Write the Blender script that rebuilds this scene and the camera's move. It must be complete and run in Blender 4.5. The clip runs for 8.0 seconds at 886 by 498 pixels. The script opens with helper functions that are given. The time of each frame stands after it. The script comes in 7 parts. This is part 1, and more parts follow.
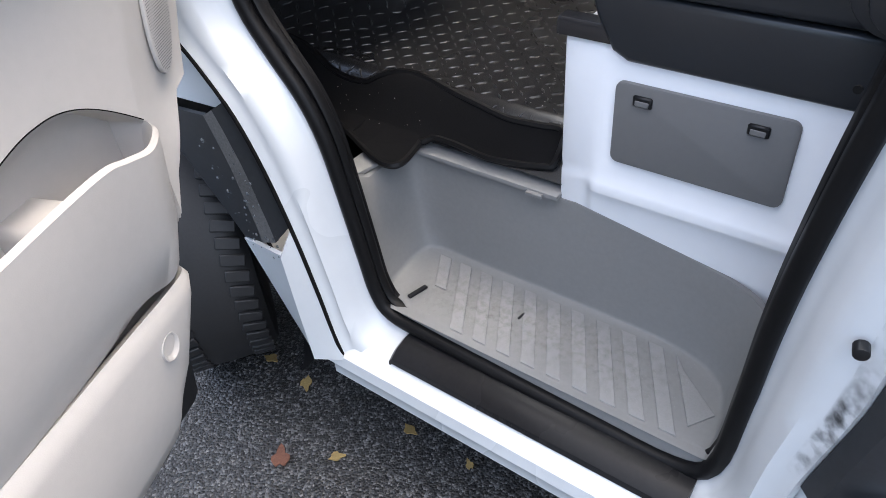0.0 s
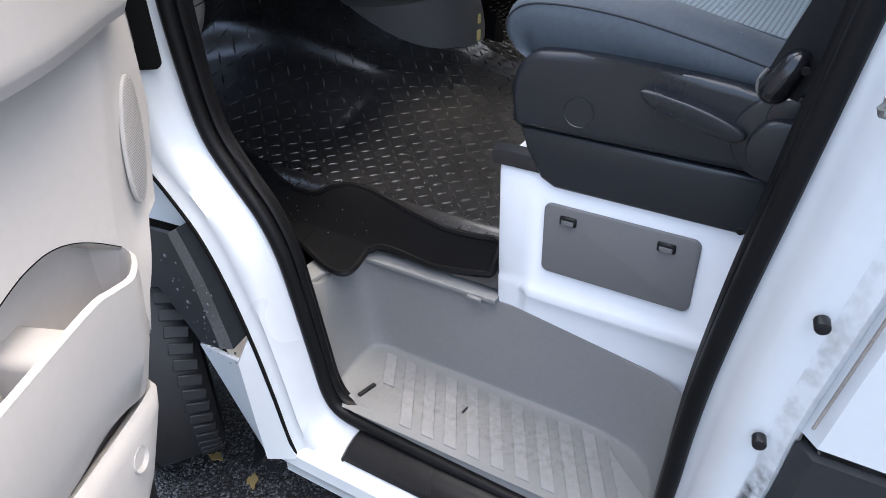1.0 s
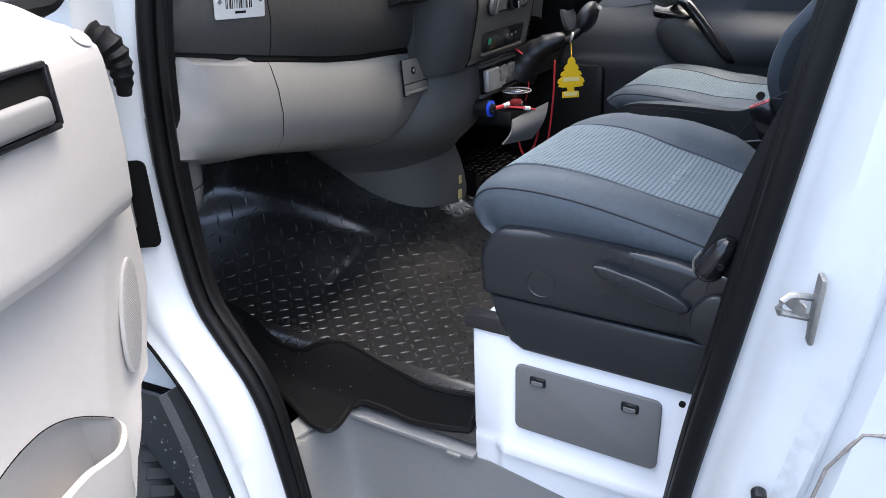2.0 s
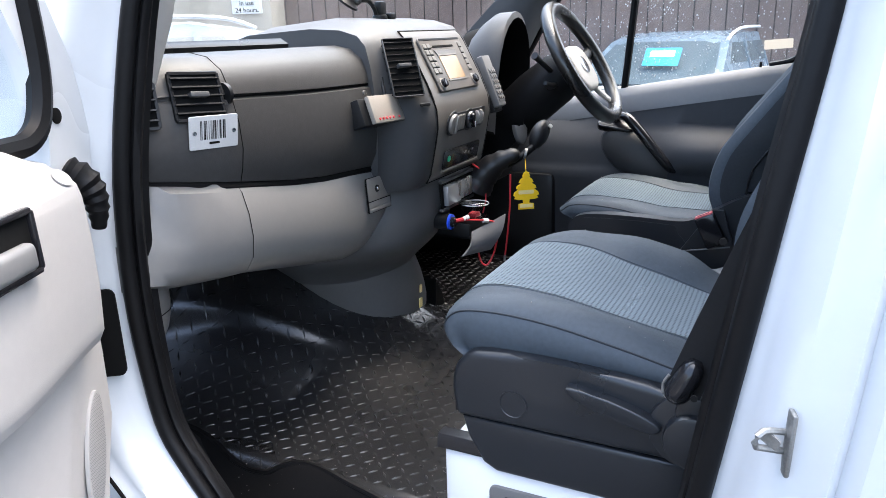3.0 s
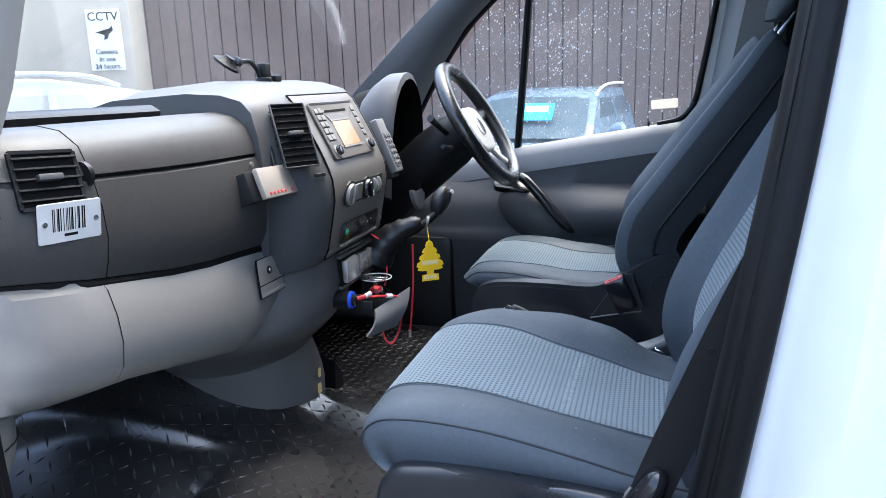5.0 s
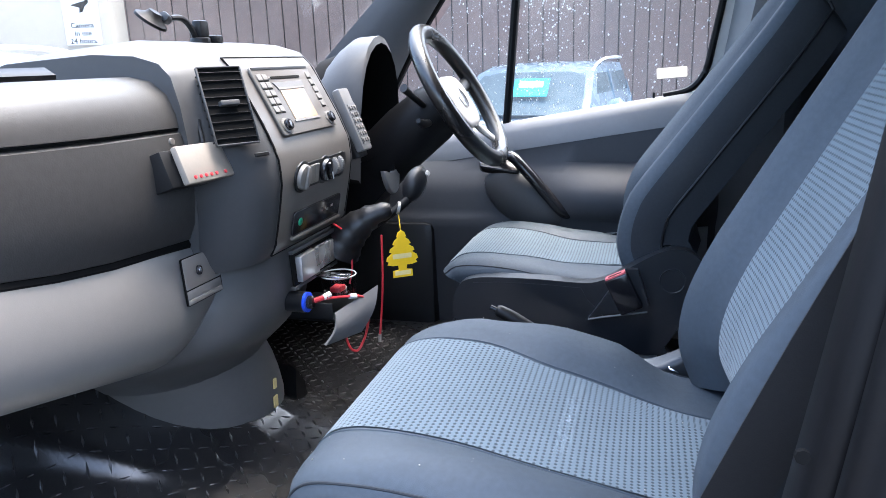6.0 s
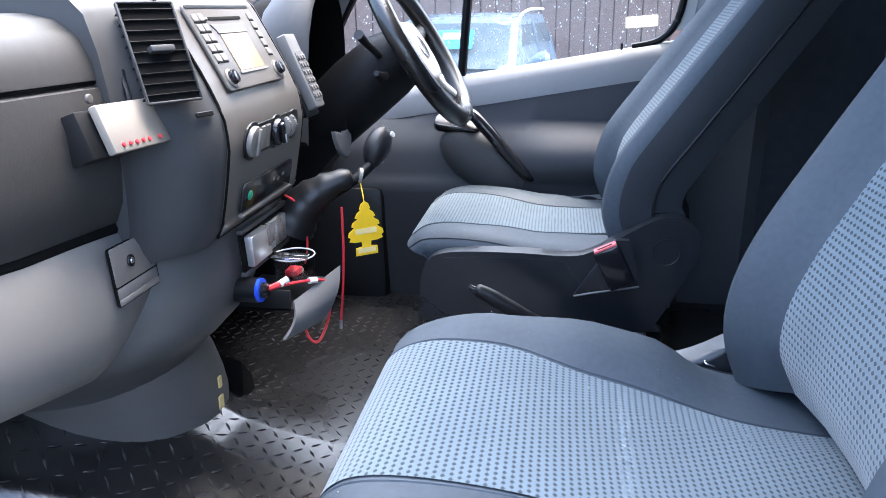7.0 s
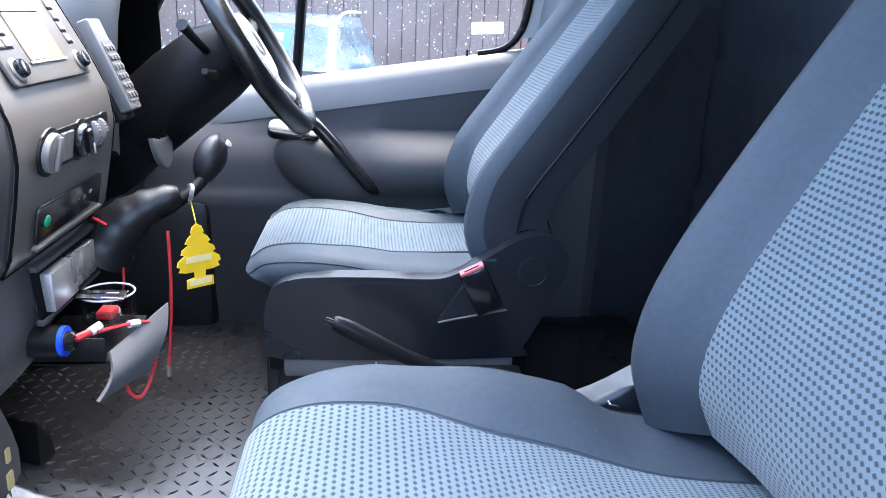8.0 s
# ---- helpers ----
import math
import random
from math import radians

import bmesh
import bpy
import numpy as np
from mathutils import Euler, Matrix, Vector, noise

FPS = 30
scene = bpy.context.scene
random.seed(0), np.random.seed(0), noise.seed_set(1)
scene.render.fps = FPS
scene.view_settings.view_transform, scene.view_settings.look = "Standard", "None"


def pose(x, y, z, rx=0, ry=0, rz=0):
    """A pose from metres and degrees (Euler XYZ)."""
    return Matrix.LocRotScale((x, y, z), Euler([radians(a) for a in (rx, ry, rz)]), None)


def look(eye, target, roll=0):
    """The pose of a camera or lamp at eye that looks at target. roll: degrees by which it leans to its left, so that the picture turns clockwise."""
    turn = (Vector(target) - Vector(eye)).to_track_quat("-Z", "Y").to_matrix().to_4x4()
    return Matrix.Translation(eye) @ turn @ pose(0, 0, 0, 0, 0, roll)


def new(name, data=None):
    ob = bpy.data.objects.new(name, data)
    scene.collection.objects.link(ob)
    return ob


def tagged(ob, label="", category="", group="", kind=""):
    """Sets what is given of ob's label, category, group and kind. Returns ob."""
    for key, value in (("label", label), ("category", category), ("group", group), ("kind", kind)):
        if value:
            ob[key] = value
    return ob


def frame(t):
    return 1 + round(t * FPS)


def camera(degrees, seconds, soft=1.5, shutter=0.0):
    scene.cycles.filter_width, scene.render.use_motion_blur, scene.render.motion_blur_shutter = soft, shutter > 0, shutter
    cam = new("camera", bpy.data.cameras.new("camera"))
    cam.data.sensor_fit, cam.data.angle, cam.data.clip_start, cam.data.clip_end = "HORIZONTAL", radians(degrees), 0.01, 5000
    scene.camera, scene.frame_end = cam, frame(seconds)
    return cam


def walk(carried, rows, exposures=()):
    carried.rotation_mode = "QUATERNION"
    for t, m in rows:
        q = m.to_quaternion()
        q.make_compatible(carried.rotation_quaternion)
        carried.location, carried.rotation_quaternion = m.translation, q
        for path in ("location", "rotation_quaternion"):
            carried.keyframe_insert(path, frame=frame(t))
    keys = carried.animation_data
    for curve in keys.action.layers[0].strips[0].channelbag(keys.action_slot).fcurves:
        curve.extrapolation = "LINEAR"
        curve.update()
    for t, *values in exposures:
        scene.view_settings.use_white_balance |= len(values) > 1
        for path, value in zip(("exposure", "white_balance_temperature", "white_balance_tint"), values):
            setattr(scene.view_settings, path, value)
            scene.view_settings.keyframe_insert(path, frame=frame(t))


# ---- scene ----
cam = camera(63.3, 8.0, soft=0.8)
PATH = [
    (0, (0.375, -0.626, 1.309), (-0.611, 0.561, 0.036), -5.4),
    (0.5, (0.317, -0.688, 1.36), (-0.519, 0.632, 0.111), -2.5),
    (1, (0.378, -0.694, 1.42), (-0.492, 0.719, 0.303), -1.8),
    (1.5, (0.432, -0.71, 1.474), (-0.497, 0.787, 0.529), -2.6),
    (1.7, (0.44, -0.706, 1.491), (-0.508, 0.816, 0.605), -2.8),
    (2.8, (0.41, -0.727, 1.558), (-0.48, 0.954, 0.939), -2.0),
    (3, (0.405, -0.731, 1.571), (-0.446, 0.984, 0.992), -1.7),
    (3.5, (0.38, -0.733, 1.59), (-0.379, 1.046, 1.081), -1.5),
    (4, (0.347, -0.726, 1.605), (-0.299, 1.112, 1.15), -1.6),
    (4.5, (0.317, -0.697, 1.605), (-0.255, 1.168, 1.164), -1.8),
    (4.7, (0.307, -0.674, 1.601), (-0.252, 1.195, 1.158), -1.8),
    (5.8, (0.278, -0.37, 1.566), (-0.27, 1.488, 1.071), -1.9),
    (6, (0.27, -0.341, 1.558), (-0.271, 1.516, 1.05), -1.9),
    (6.5, (0.216, -0.254, 1.537), (-0.308, 1.592, 0.971), -2.0),
    (7, (0.11, -0.173, 1.543), (-0.194, 1.7, 0.91), -1.1),
    (7.5, (0.036, -0.12, 1.524), (-0.028, 1.761, 0.847), 0.6),
    (8, (0.025, -0.017, 1.528), (0.229, 1.875, 0.911), 2.3),
]
walk(cam, [(t, look(eye, target, roll)) for t, eye, target, roll in PATH], [(0, 2.55, 6600, 9), (1.5, 2.88, 6500, 9), (3.5, 3.0, 6200, 8), (4.5, 2.98, 5900, 7), (6, 3.45, 6000, 10), (7, 3.65, 5900, 11), (8, 3.9, 5750, 11)])

# ---- light ----
world = bpy.data.worlds.new("sky")
scene.world = world
world.use_nodes = True
wn = world.node_tree.nodes
sky = wn.new("ShaderNodeTexSky")
sky.sky_type = "NISHITA"
sky.sun_disc = False
sky.sun_elevation, sky.sun_rotation = radians(69), radians(35)
sky.air_density, sky.dust_density, sky.ozone_density = 1.0, 6.0, 1.0
world.node_tree.links.new(sky.outputs[0], wn["Background"].inputs[0])
wn["Background"].inputs[1].default_value = 0.15

sun_data = bpy.data.lights.new("sun", "SUN")
sun_data.energy, sun_data.angle, sun_data.color = 0.8, radians(110), (1.0, 0.975, 0.94)
sun = new("sun", sun_data)
sun.matrix_world = look((1.4, 2.0, 6.3), (0, 0, 0))


# ---- materials ----
def material(name, color, rough=0.5, metal=0.0, vary=0.12, scale=30.0, bump=0.0, bump_scale=400.0, stain=0.0, spec=0.5, coat=0.0, depth=0.0004):
    """A surface with variation at two scales, fine relief and blotchy wear."""
    m = bpy.data.materials.new(name)
    m.use_nodes = True
    nt = m.node_tree
    n, l = nt.nodes, nt.links
    b = n["Principled BSDF"]
    b.inputs["Roughness"].default_value = rough
    b.inputs["Metallic"].default_value = metal
    b.inputs["Specular IOR Level"].default_value = spec
    b.inputs["Coat Weight"].default_value = coat
    tc = n.new("ShaderNodeTexCoord")
    big = n.new("ShaderNodeTexNoise")
    big.inputs["Scale"].default_value = scale * 0.2
    big.inputs["Detail"].default_value = 4
    fine = n.new("ShaderNodeTexNoise")
    fine.inputs["Scale"].default_value = scale * 6
    fine.inputs["Detail"].default_value = 3
    for t in (big, fine):
        l.new(tc.outputs["Object"], t.inputs["Vector"])
    add = n.new("ShaderNodeMath")
    add.operation = "ADD"
    l.new(big.outputs["Fac"], add.inputs[0])
    l.new(fine.outputs["Fac"], add.inputs[1])
    ramp = n.new("ShaderNodeMapRange")
    ramp.inputs["From Min"].default_value, ramp.inputs["From Max"].default_value = 0.6, 1.4
    ramp.inputs["To Min"].default_value, ramp.inputs["To Max"].default_value = 1 - vary, 1 + vary
    l.new(add.outputs[0], ramp.inputs["Value"])
    mul = n.new("ShaderNodeVectorMath")
    mul.operation = "SCALE"
    mul.inputs[0].default_value = color
    l.new(ramp.outputs[0], mul.inputs["Scale"])
    out = mul.outputs[0]
    if stain:
        st = n.new("ShaderNodeTexNoise")
        st.inputs["Scale"].default_value = scale * 0.6
        st.inputs["Detail"].default_value = 6
        st.inputs["Roughness"].default_value = 0.7
        l.new(tc.outputs["Object"], st.inputs["Vector"])
        sm = n.new("ShaderNodeMapRange")
        sm.inputs["From Min"].default_value, sm.inputs["From Max"].default_value = 0.56, 0.75
        sm.inputs["To Max"].default_value = stain
        l.new(st.outputs["Fac"], sm.inputs["Value"])
        mix = n.new("ShaderNodeMix")
        mix.data_type = "RGBA"
        l.new(sm.outputs[0], mix.inputs["Factor"])
        l.new(out, mix.inputs[6])
        mix.inputs[7].default_value = (color[0] * 0.45 + 0.03, color[1] * 0.43 + 0.028, color[2] * 0.38 + 0.022, 1)
        out = mix.outputs[2]
    l.new(out, b.inputs["Base Color"])
    rr = n.new("ShaderNodeMapRange")
    rr.inputs["From Min"].default_value, rr.inputs["From Max"].default_value = 0.3, 0.7
    rr.inputs["To Min"].default_value, rr.inputs["To Max"].default_value = max(rough - 0.08, 0.02), min(rough + 0.1, 1)
    l.new(big.outputs["Fac"], rr.inputs["Value"])
    l.new(rr.outputs[0], b.inputs["Roughness"])
    if bump:
        bt = n.new("ShaderNodeTexNoise")
        bt.inputs["Scale"].default_value = bump_scale
        bt.inputs["Detail"].default_value = 2
        l.new(tc.outputs["Object"], bt.inputs["Vector"])
        bn = n.new("ShaderNodeBump")
        bn.inputs["Strength"].default_value = bump
        bn.inputs["Distance"].default_value = depth
        l.new(bt.outputs["Fac"], bn.inputs["Height"])
        l.new(bn.outputs[0], b.inputs["Normal"])
    return m


def woven(name, dark, light, pitch_u, pitch_v, rows=False):
    """Seat cloth: light woven nubs in rows on a dark ground, from the metre-sized UV map."""
    m = bpy.data.materials.new(name)
    m.use_nodes = True
    n, l = m.node_tree.nodes, m.node_tree.links
    b = n["Principled BSDF"]
    b.inputs["Roughness"].default_value = 0.95
    b.inputs["Specular IOR Level"].default_value = 0.15
    b.inputs["Sheen Weight"].default_value = 0.25
    uv = n.new("ShaderNodeUVMap")
    sep = n.new("ShaderNodeSeparateXYZ")
    l.new(uv.outputs[0], sep.inputs[0])

    def wave(socket, pitch, shift=None):
        a = n.new("ShaderNodeMath")
        a.operation = "MULTIPLY"
        a.inputs[1].default_value = 2 * math.pi / pitch
        l.new(socket, a.inputs[0])
        last = a.outputs[0]
        if shift is not None:
            s2 = n.new("ShaderNodeMath")
            s2.operation = "ADD"
            l.new(last, s2.inputs[0])
            l.new(shift, s2.inputs[1])
            last = s2.outputs[0]
        s = n.new("ShaderNodeMath")
        s.operation = "SINE"
        l.new(last, s.inputs[0])
        return s.outputs[0]

    # rows across the seat, every other one shifted by half a cell
    row = n.new("ShaderNodeMath")
    row.operation = "MULTIPLY_ADD"
    row.inputs[1].default_value, row.inputs[2].default_value = 1.0 / pitch_v, 0.25
    l.new(sep.outputs[1], row.inputs[0])
    fl = n.new("ShaderNodeMath")
    fl.operation = "FLOOR"
    l.new(row.outputs[0], fl.inputs[0])
    ph = n.new("ShaderNodeMath")
    ph.operation = "MULTIPLY"
    ph.inputs[1].default_value = math.pi
    l.new(fl.outputs[0], ph.inputs[0])
    cu = wave(sep.outputs[0], pitch_u, ph.outputs[0])
    cv = wave(sep.outputs[1], pitch_v)
    add = n.new("ShaderNodeMath")
    add.operation = "MULTIPLY_ADD"
    l.new(cu, add.inputs[0])
    add.inputs[1].default_value = 0.7
    l.new(cv, add.inputs[2])
    mr = n.new("ShaderNodeMapRange")
    mr.inputs["From Min"].default_value, mr.inputs["From Max"].default_value = 1.05, 0.15
    l.new(add.outputs[0], mr.inputs["Value"])
    nz = n.new("ShaderNodeTexNoise")
    nz.inputs["Scale"].default_value = 9
    tc = n.new("ShaderNodeTexCoord")
    l.new(tc.outputs["Object"], nz.inputs["Vector"])
    nm = n.new("ShaderNodeMapRange")
    nm.inputs["To Min"].default_value, nm.inputs["To Max"].default_value = 0.75, 1.15
    l.new(nz.outputs["Fac"], nm.inputs["Value"])
    mul = n.new("ShaderNodeMath")
    mul.operation = "MULTIPLY"
    l.new(mr.outputs[0], mul.inputs[0])
    l.new(nm.outputs[0], mul.inputs[1])
    mix = n.new("ShaderNodeMix")
    mix.data_type = "RGBA"
    mix.inputs[6].default_value, mix.inputs[7].default_value = (*dark, 1), (*light, 1)
    l.new(mul.outputs[0], mix.inputs["Factor"])
    l.new(mix.outputs[2], b.inputs["Base Color"])
    bn = n.new("ShaderNodeBump")
    bn.inputs["Strength"].default_value, bn.inputs["Distance"].default_value = 0.6, 0.0012
    l.new(mr.outputs[0], bn.inputs["Height"])
    l.new(bn.outputs[0], b.inputs["Normal"])
    return m


def smear(name, color, wide, high, strength, scale):
    """A patchy film of dirt that fades out towards the edges of its metre-sized UV map."""
    m = material(name, color, 0.8, vary=0.3, scale=60)
    n, l = m.node_tree.nodes, m.node_tree.links
    sep = n.new("ShaderNodeSeparateXYZ")
    l.new(n.new("ShaderNodeUVMap").outputs[0], sep.inputs[0])
    tc = n.new("ShaderNodeTexCoord")
    nz = n.new("ShaderNodeTexNoise")
    nz.inputs["Scale"].default_value, nz.inputs["Detail"].default_value = scale, 6
    l.new(tc.outputs["Object"], nz.inputs["Vector"])
    mr = n.new("ShaderNodeMapRange")
    mr.inputs["From Min"].default_value, mr.inputs["From Max"].default_value = 0.42, 0.66
    mr.inputs["To Max"].default_value = strength
    l.new(nz.outputs["Fac"], mr.inputs["Value"])
    last = mr.outputs[0]
    for k, size in ((0, wide), (1, high)):
        a = n.new("ShaderNodeMath")
        a.operation = "MULTIPLY"
        a.inputs[1].default_value = math.pi / size
        l.new(sep.outputs[k], a.inputs[0])
        s = n.new("ShaderNodeMath")
        s.operation = "SINE"
        l.new(a.outputs[0], s.inputs[0])
        p = n.new("ShaderNodeMath")
        p.operation = "MULTIPLY"
        l.new(last, p.inputs[0])
        l.new(s.outputs[0], p.inputs[1])
        last = p.outputs[0]
    l.new(last, n["Principled BSDF"].inputs["Alpha"])
    return m


def clear(name, tint=(1, 1, 1), rough=0.0, drops=False):
    """Thin clear glass, with rain drops where asked."""
    m = bpy.data.materials.new(name)
    m.use_nodes = True
    n, l = m.node_tree.nodes, m.node_tree.links
    out = n["Material Output"]
    n.remove(n["Principled BSDF"])
    tr = n.new("ShaderNodeBsdfTransparent")
    tr.inputs[0].default_value = (*tint, 1)
    gl = n.new("ShaderNodeBsdfGlossy")
    gl.inputs["Roughness"].default_value = max(rough, 0.01)
    lw = n.new("ShaderNodeLayerWeight")
    lw.inputs[0].default_value = 0.5
    pw = n.new("ShaderNodeMath")
    pw.operation = "POWER"
    pw.inputs[1].default_value = 5.0
    l.new(lw.outputs["Facing"], pw.inputs[0])
    fr = n.new("ShaderNodeMath")
    fr.operation = "MULTIPLY_ADD"
    fr.inputs[1].default_value, fr.inputs[2].default_value = 0.7, 0.03
    l.new(pw.outputs[0], fr.inputs[0])
    mix = n.new("ShaderNodeMixShader")
    l.new(fr.outputs[0], mix.inputs[0])
    l.new(tr.outputs[0], mix.inputs[1])
    l.new(gl.outputs[0], mix.inputs[2])
    last = mix.outputs[0]
    if drops:
        # dried dirt: a thin uneven film that scatters light
        df = n.new("ShaderNodeBsdfDiffuse")
        df.inputs[0].default_value = (0.8, 0.8, 0.8, 1)
        tc = n.new("ShaderNodeTexCoord")
        nz = n.new("ShaderNodeTexNoise")
        nz.inputs["Scale"].default_value, nz.inputs["Detail"].default_value, nz.inputs["Distortion"].default_value = 3.5, 6, 1.2
        l.new(tc.outputs["Object"], nz.inputs["Vector"])
        mr = n.new("ShaderNodeMapRange")
        mr.inputs["From Min"].default_value, mr.inputs["From Max"].default_value = 0.35, 0.75
        mr.inputs["To Min"].default_value, mr.inputs["To Max"].default_value = 0.02, drops
        l.new(nz.outputs["Fac"], mr.inputs["Value"])
        mx = n.new("ShaderNodeMixShader")
        l.new(mr.outputs[0], mx.inputs[0])
        l.new(last, mx.inputs[1])
        l.new(df.outputs[0], mx.inputs[2])
        last = mx.outputs[0]
    l.new(last, out.inputs[0])
    return m


WHITE = material("white_paint", (0.55, 0.57, 0.585), 0.28, vary=0.03, scale=4, coat=0.3, stain=0.08)
SEATBOX = material("seat_box_white", (0.72, 0.735, 0.76), 0.4, vary=0.02, scale=6, bump=0.05)
RUBBER = material("black_rubber", (0.005, 0.005, 0.0055), 0.45, vary=0.25, bump=0.1, spec=0.16)
SILLBLACK = material("sill_strip_black", (0.009, 0.009, 0.010), 0.3, vary=0.3, scale=20, spec=0.15, stain=0.2)
BLACK = material("black_plastic", (0.008, 0.0085, 0.0095), 0.38, spec=0.3, vary=0.2, bump=0.1)
GLOSSBLACK = material("gloss_black_plastic", (0.012, 0.012, 0.014), 0.15, vary=0.1)
TRIMGREY = material("worn_cladding_edge", (0.10, 0.10, 0.10), 0.5, vary=0.4, scale=40, bump=0.4, stain=0.4)
TRIMBLACK = material("side_cladding", (0.016, 0.018, 0.021), 0.42, vary=0.25, scale=18, bump=0.15, stain=0.15)
STEPGREY = material("step_grey_plastic", (0.175, 0.175, 0.173), 0.55, vary=0.06, scale=20, bump=0.25, bump_scale=900, stain=0.12)
RIBGREY = material("step_rib_grey", (0.215, 0.215, 0.213), 0.5, vary=0.12, scale=60, bump=0.4, bump_scale=1200, stain=0.35)
PANELGREY = material("panel_grey", (0.14, 0.14, 0.14), 0.5, vary=0.04, scale=20, bump=0.25, bump_scale=900)
DOORGREY = material("door_card_beige_grey", (0.42, 0.40, 0.38), 0.5, vary=0.03, scale=12, bump=0.25, bump_scale=700, stain=0.04)
DOORMID = material("door_card_grey", (0.37, 0.355, 0.34), 0.48, vary=0.03, scale=12, bump=0.25, bump_scale=700)
DASHTOP = material("dash_slate", (0.040, 0.039, 0.038), 0.46, spec=0.38, vary=0.15, scale=14, bump=0.6, depth=0.0004, bump_scale=420, stain=0.08)
DASHLOW = material("dash_light_grey", (0.155, 0.150, 0.143), 0.42, vary=0.04, scale=12, bump=0.3, bump_scale=700)
CONSOLE = material("console_slate", (0.058, 0.0585, 0.060), 0.46, spec=0.35, vary=0.06, scale=14, bump=0.35, bump_scale=800, stain=0.05)
FACEPLATE = material("fascia_grey", (0.115, 0.107, 0.098), 0.36, vary=0.05, scale=14, bump=0.15, bump_scale=900)
NECK = material("console_neck_grey", (0.082, 0.081, 0.080), 0.45, spec=0.5, vary=0.05, scale=14, bump=0.3, bump_scale=700, stain=0.06)
PEDESTAL = material("pedestal_grey", (0.125, 0.122, 0.117), 0.45, vary=0.06, scale=14, bump=0.3, bump_scale=700, stain=0.15)
FLOORBLACK = material("checker_rubber", (0.012, 0.012, 0.0128), 0.27, spec=1.0, vary=0.3, scale=10, bump=0.15, bump_scale=900, stain=0.2)
KNOBHIDE = material("knob_leather", (0.008, 0.0085, 0.010), 0.42, spec=0.4, vary=0.2, scale=40, bump=0.4, bump_scale=500)
CARPET = material("mat_black_carpet", (0.0045, 0.0045, 0.005), 0.95, vary=0.5, scale=60, bump=0.9, bump_scale=1500, spec=0.1)
CLOTH = material("seat_cloth_slate", (0.051, 0.065, 0.080), 0.62, vary=0.16, scale=22, bump=0.5, bump_scale=1500, spec=0.38, stain=0.12)
INSERT = woven("seat_cloth_woven", (0.040, 0.052, 0.060), (0.150, 0.188, 0.208), 0.0078, 0.0076)
SIDECLOTH = material("seat_side_black", (0.022, 0.026, 0.031), 0.6, vary=0.15, scale=30, bump=0.4, bump_scale=1200, spec=0.3)
SEATPLASTIC = material("seat_plastic_slate", (0.013, 0.0155, 0.0195), 0.32, spec=0.55, vary=0.1, scale=20, bump=0.3, bump_scale=900, stain=0.05)
WEBBING = material("belt_webbing", (0.012, 0.012, 0.013), 0.7, vary=0.2, bump=0.6, bump_scale=900)
# same trim as the passenger door; the far side's shade is in this grey
FARDOOR = material("far_door_shaded_grey", (0.046, 0.049, 0.055), 0.56, spec=0.28, vary=0.05, scale=12, bump=0.3, bump_scale=700)
FARDOORTOP = material("far_door_upper_grey", (0.165, 0.172, 0.182), 0.46, vary=0.05, scale=12, bump=0.3, bump_scale=700)
# darker copy of the pillar trim, with the far side's shade painted in
PILLARSHADED = material("pillar_trim_shaded", (0.075, 0.078, 0.085), 0.55, vary=0.04, scale=14, bump=0.2)
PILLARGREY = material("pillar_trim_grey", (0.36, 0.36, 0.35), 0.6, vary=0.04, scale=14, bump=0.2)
CHROME = material("chrome", (0.7, 0.7, 0.7), 0.18, metal=1.0, vary=0.05)
STEEL = material("zinc_steel", (0.30, 0.30, 0.29), 0.5, metal=0.8, vary=0.2, scale=60, stain=0.3)
RED = material("red_plastic", (0.55, 0.03, 0.04), 0.4)
PINK = material("buckle_button_red", (0.75, 0.16, 0.17), 0.35)
BLUE = material("blue_plastic", (0.03, 0.09, 0.7), 0.3)
YELLOW = material("yellow_card", (0.90, 0.57, 0.008), 0.6, vary=0.05)
PALECARD = material("pale_yellow_card", (0.86, 0.68, 0.30), 0.6, vary=0.05)
CARD = material("white_card", (0.66, 0.66, 0.65), 0.5, vary=0.04)
# lettering and joints, and the painted shade of the vent throats
INKSHADE = material("black_ink_and_shade", (0.005, 0.005, 0.005), 0.8, spec=0.1)
GREEN = material("green_button", (0.01, 0.30, 0.14), 0.3)
CLEARGLASS = clear("clear_glass", (0.96, 0.98, 0.98))
DIRTYGLASS = clear("dirty_glass", (0.96, 0.98, 0.98), drops=0.11)
CLEARPLASTIC = clear("clear_plastic", (0.88, 0.9, 0.9), 0.1)
TYRE = material("tyre_rubber", (0.012, 0.012, 0.013), 0.6, vary=0.3, scale=30, bump=0.3)
BULKHEAD = material("bulkhead_dark", (0.060, 0.069, 0.084), 0.5, vary=0.3, scale=6, stain=0.3)
HEADLINER = material("headliner_grey", (0.25, 0.25, 0.245), 0.9, vary=0.05)
TAGPLATE = material("worn_tag_plate", (0.46, 0.46, 0.455), 0.45, vary=0.08, scale=60, stain=0.15)
RIMGLINT = material("pale_rim_highlight", (0.42, 0.43, 0.44), 0.12, vary=0.1, spec=0.8)
# the amber is a reflection on the display, put into its base colour
SCREEN = material("radio_screen_reflection", (0.33, 0.22, 0.12), 0.2, vary=0.15, scale=10)
LEATHER = material("rim_leather", (0.010, 0.0095, 0.009), 0.30, spec=0.75, vary=0.25, scale=30, bump=0.25, bump_scale=600)
COLUMN = material("column_black", (0.005, 0.0052, 0.006), 0.5, spec=0.15, vary=0.2, scale=20, bump=0.2)
SILVERBTN = material("fascia_button_grey", (0.18, 0.17, 0.155), 0.4)
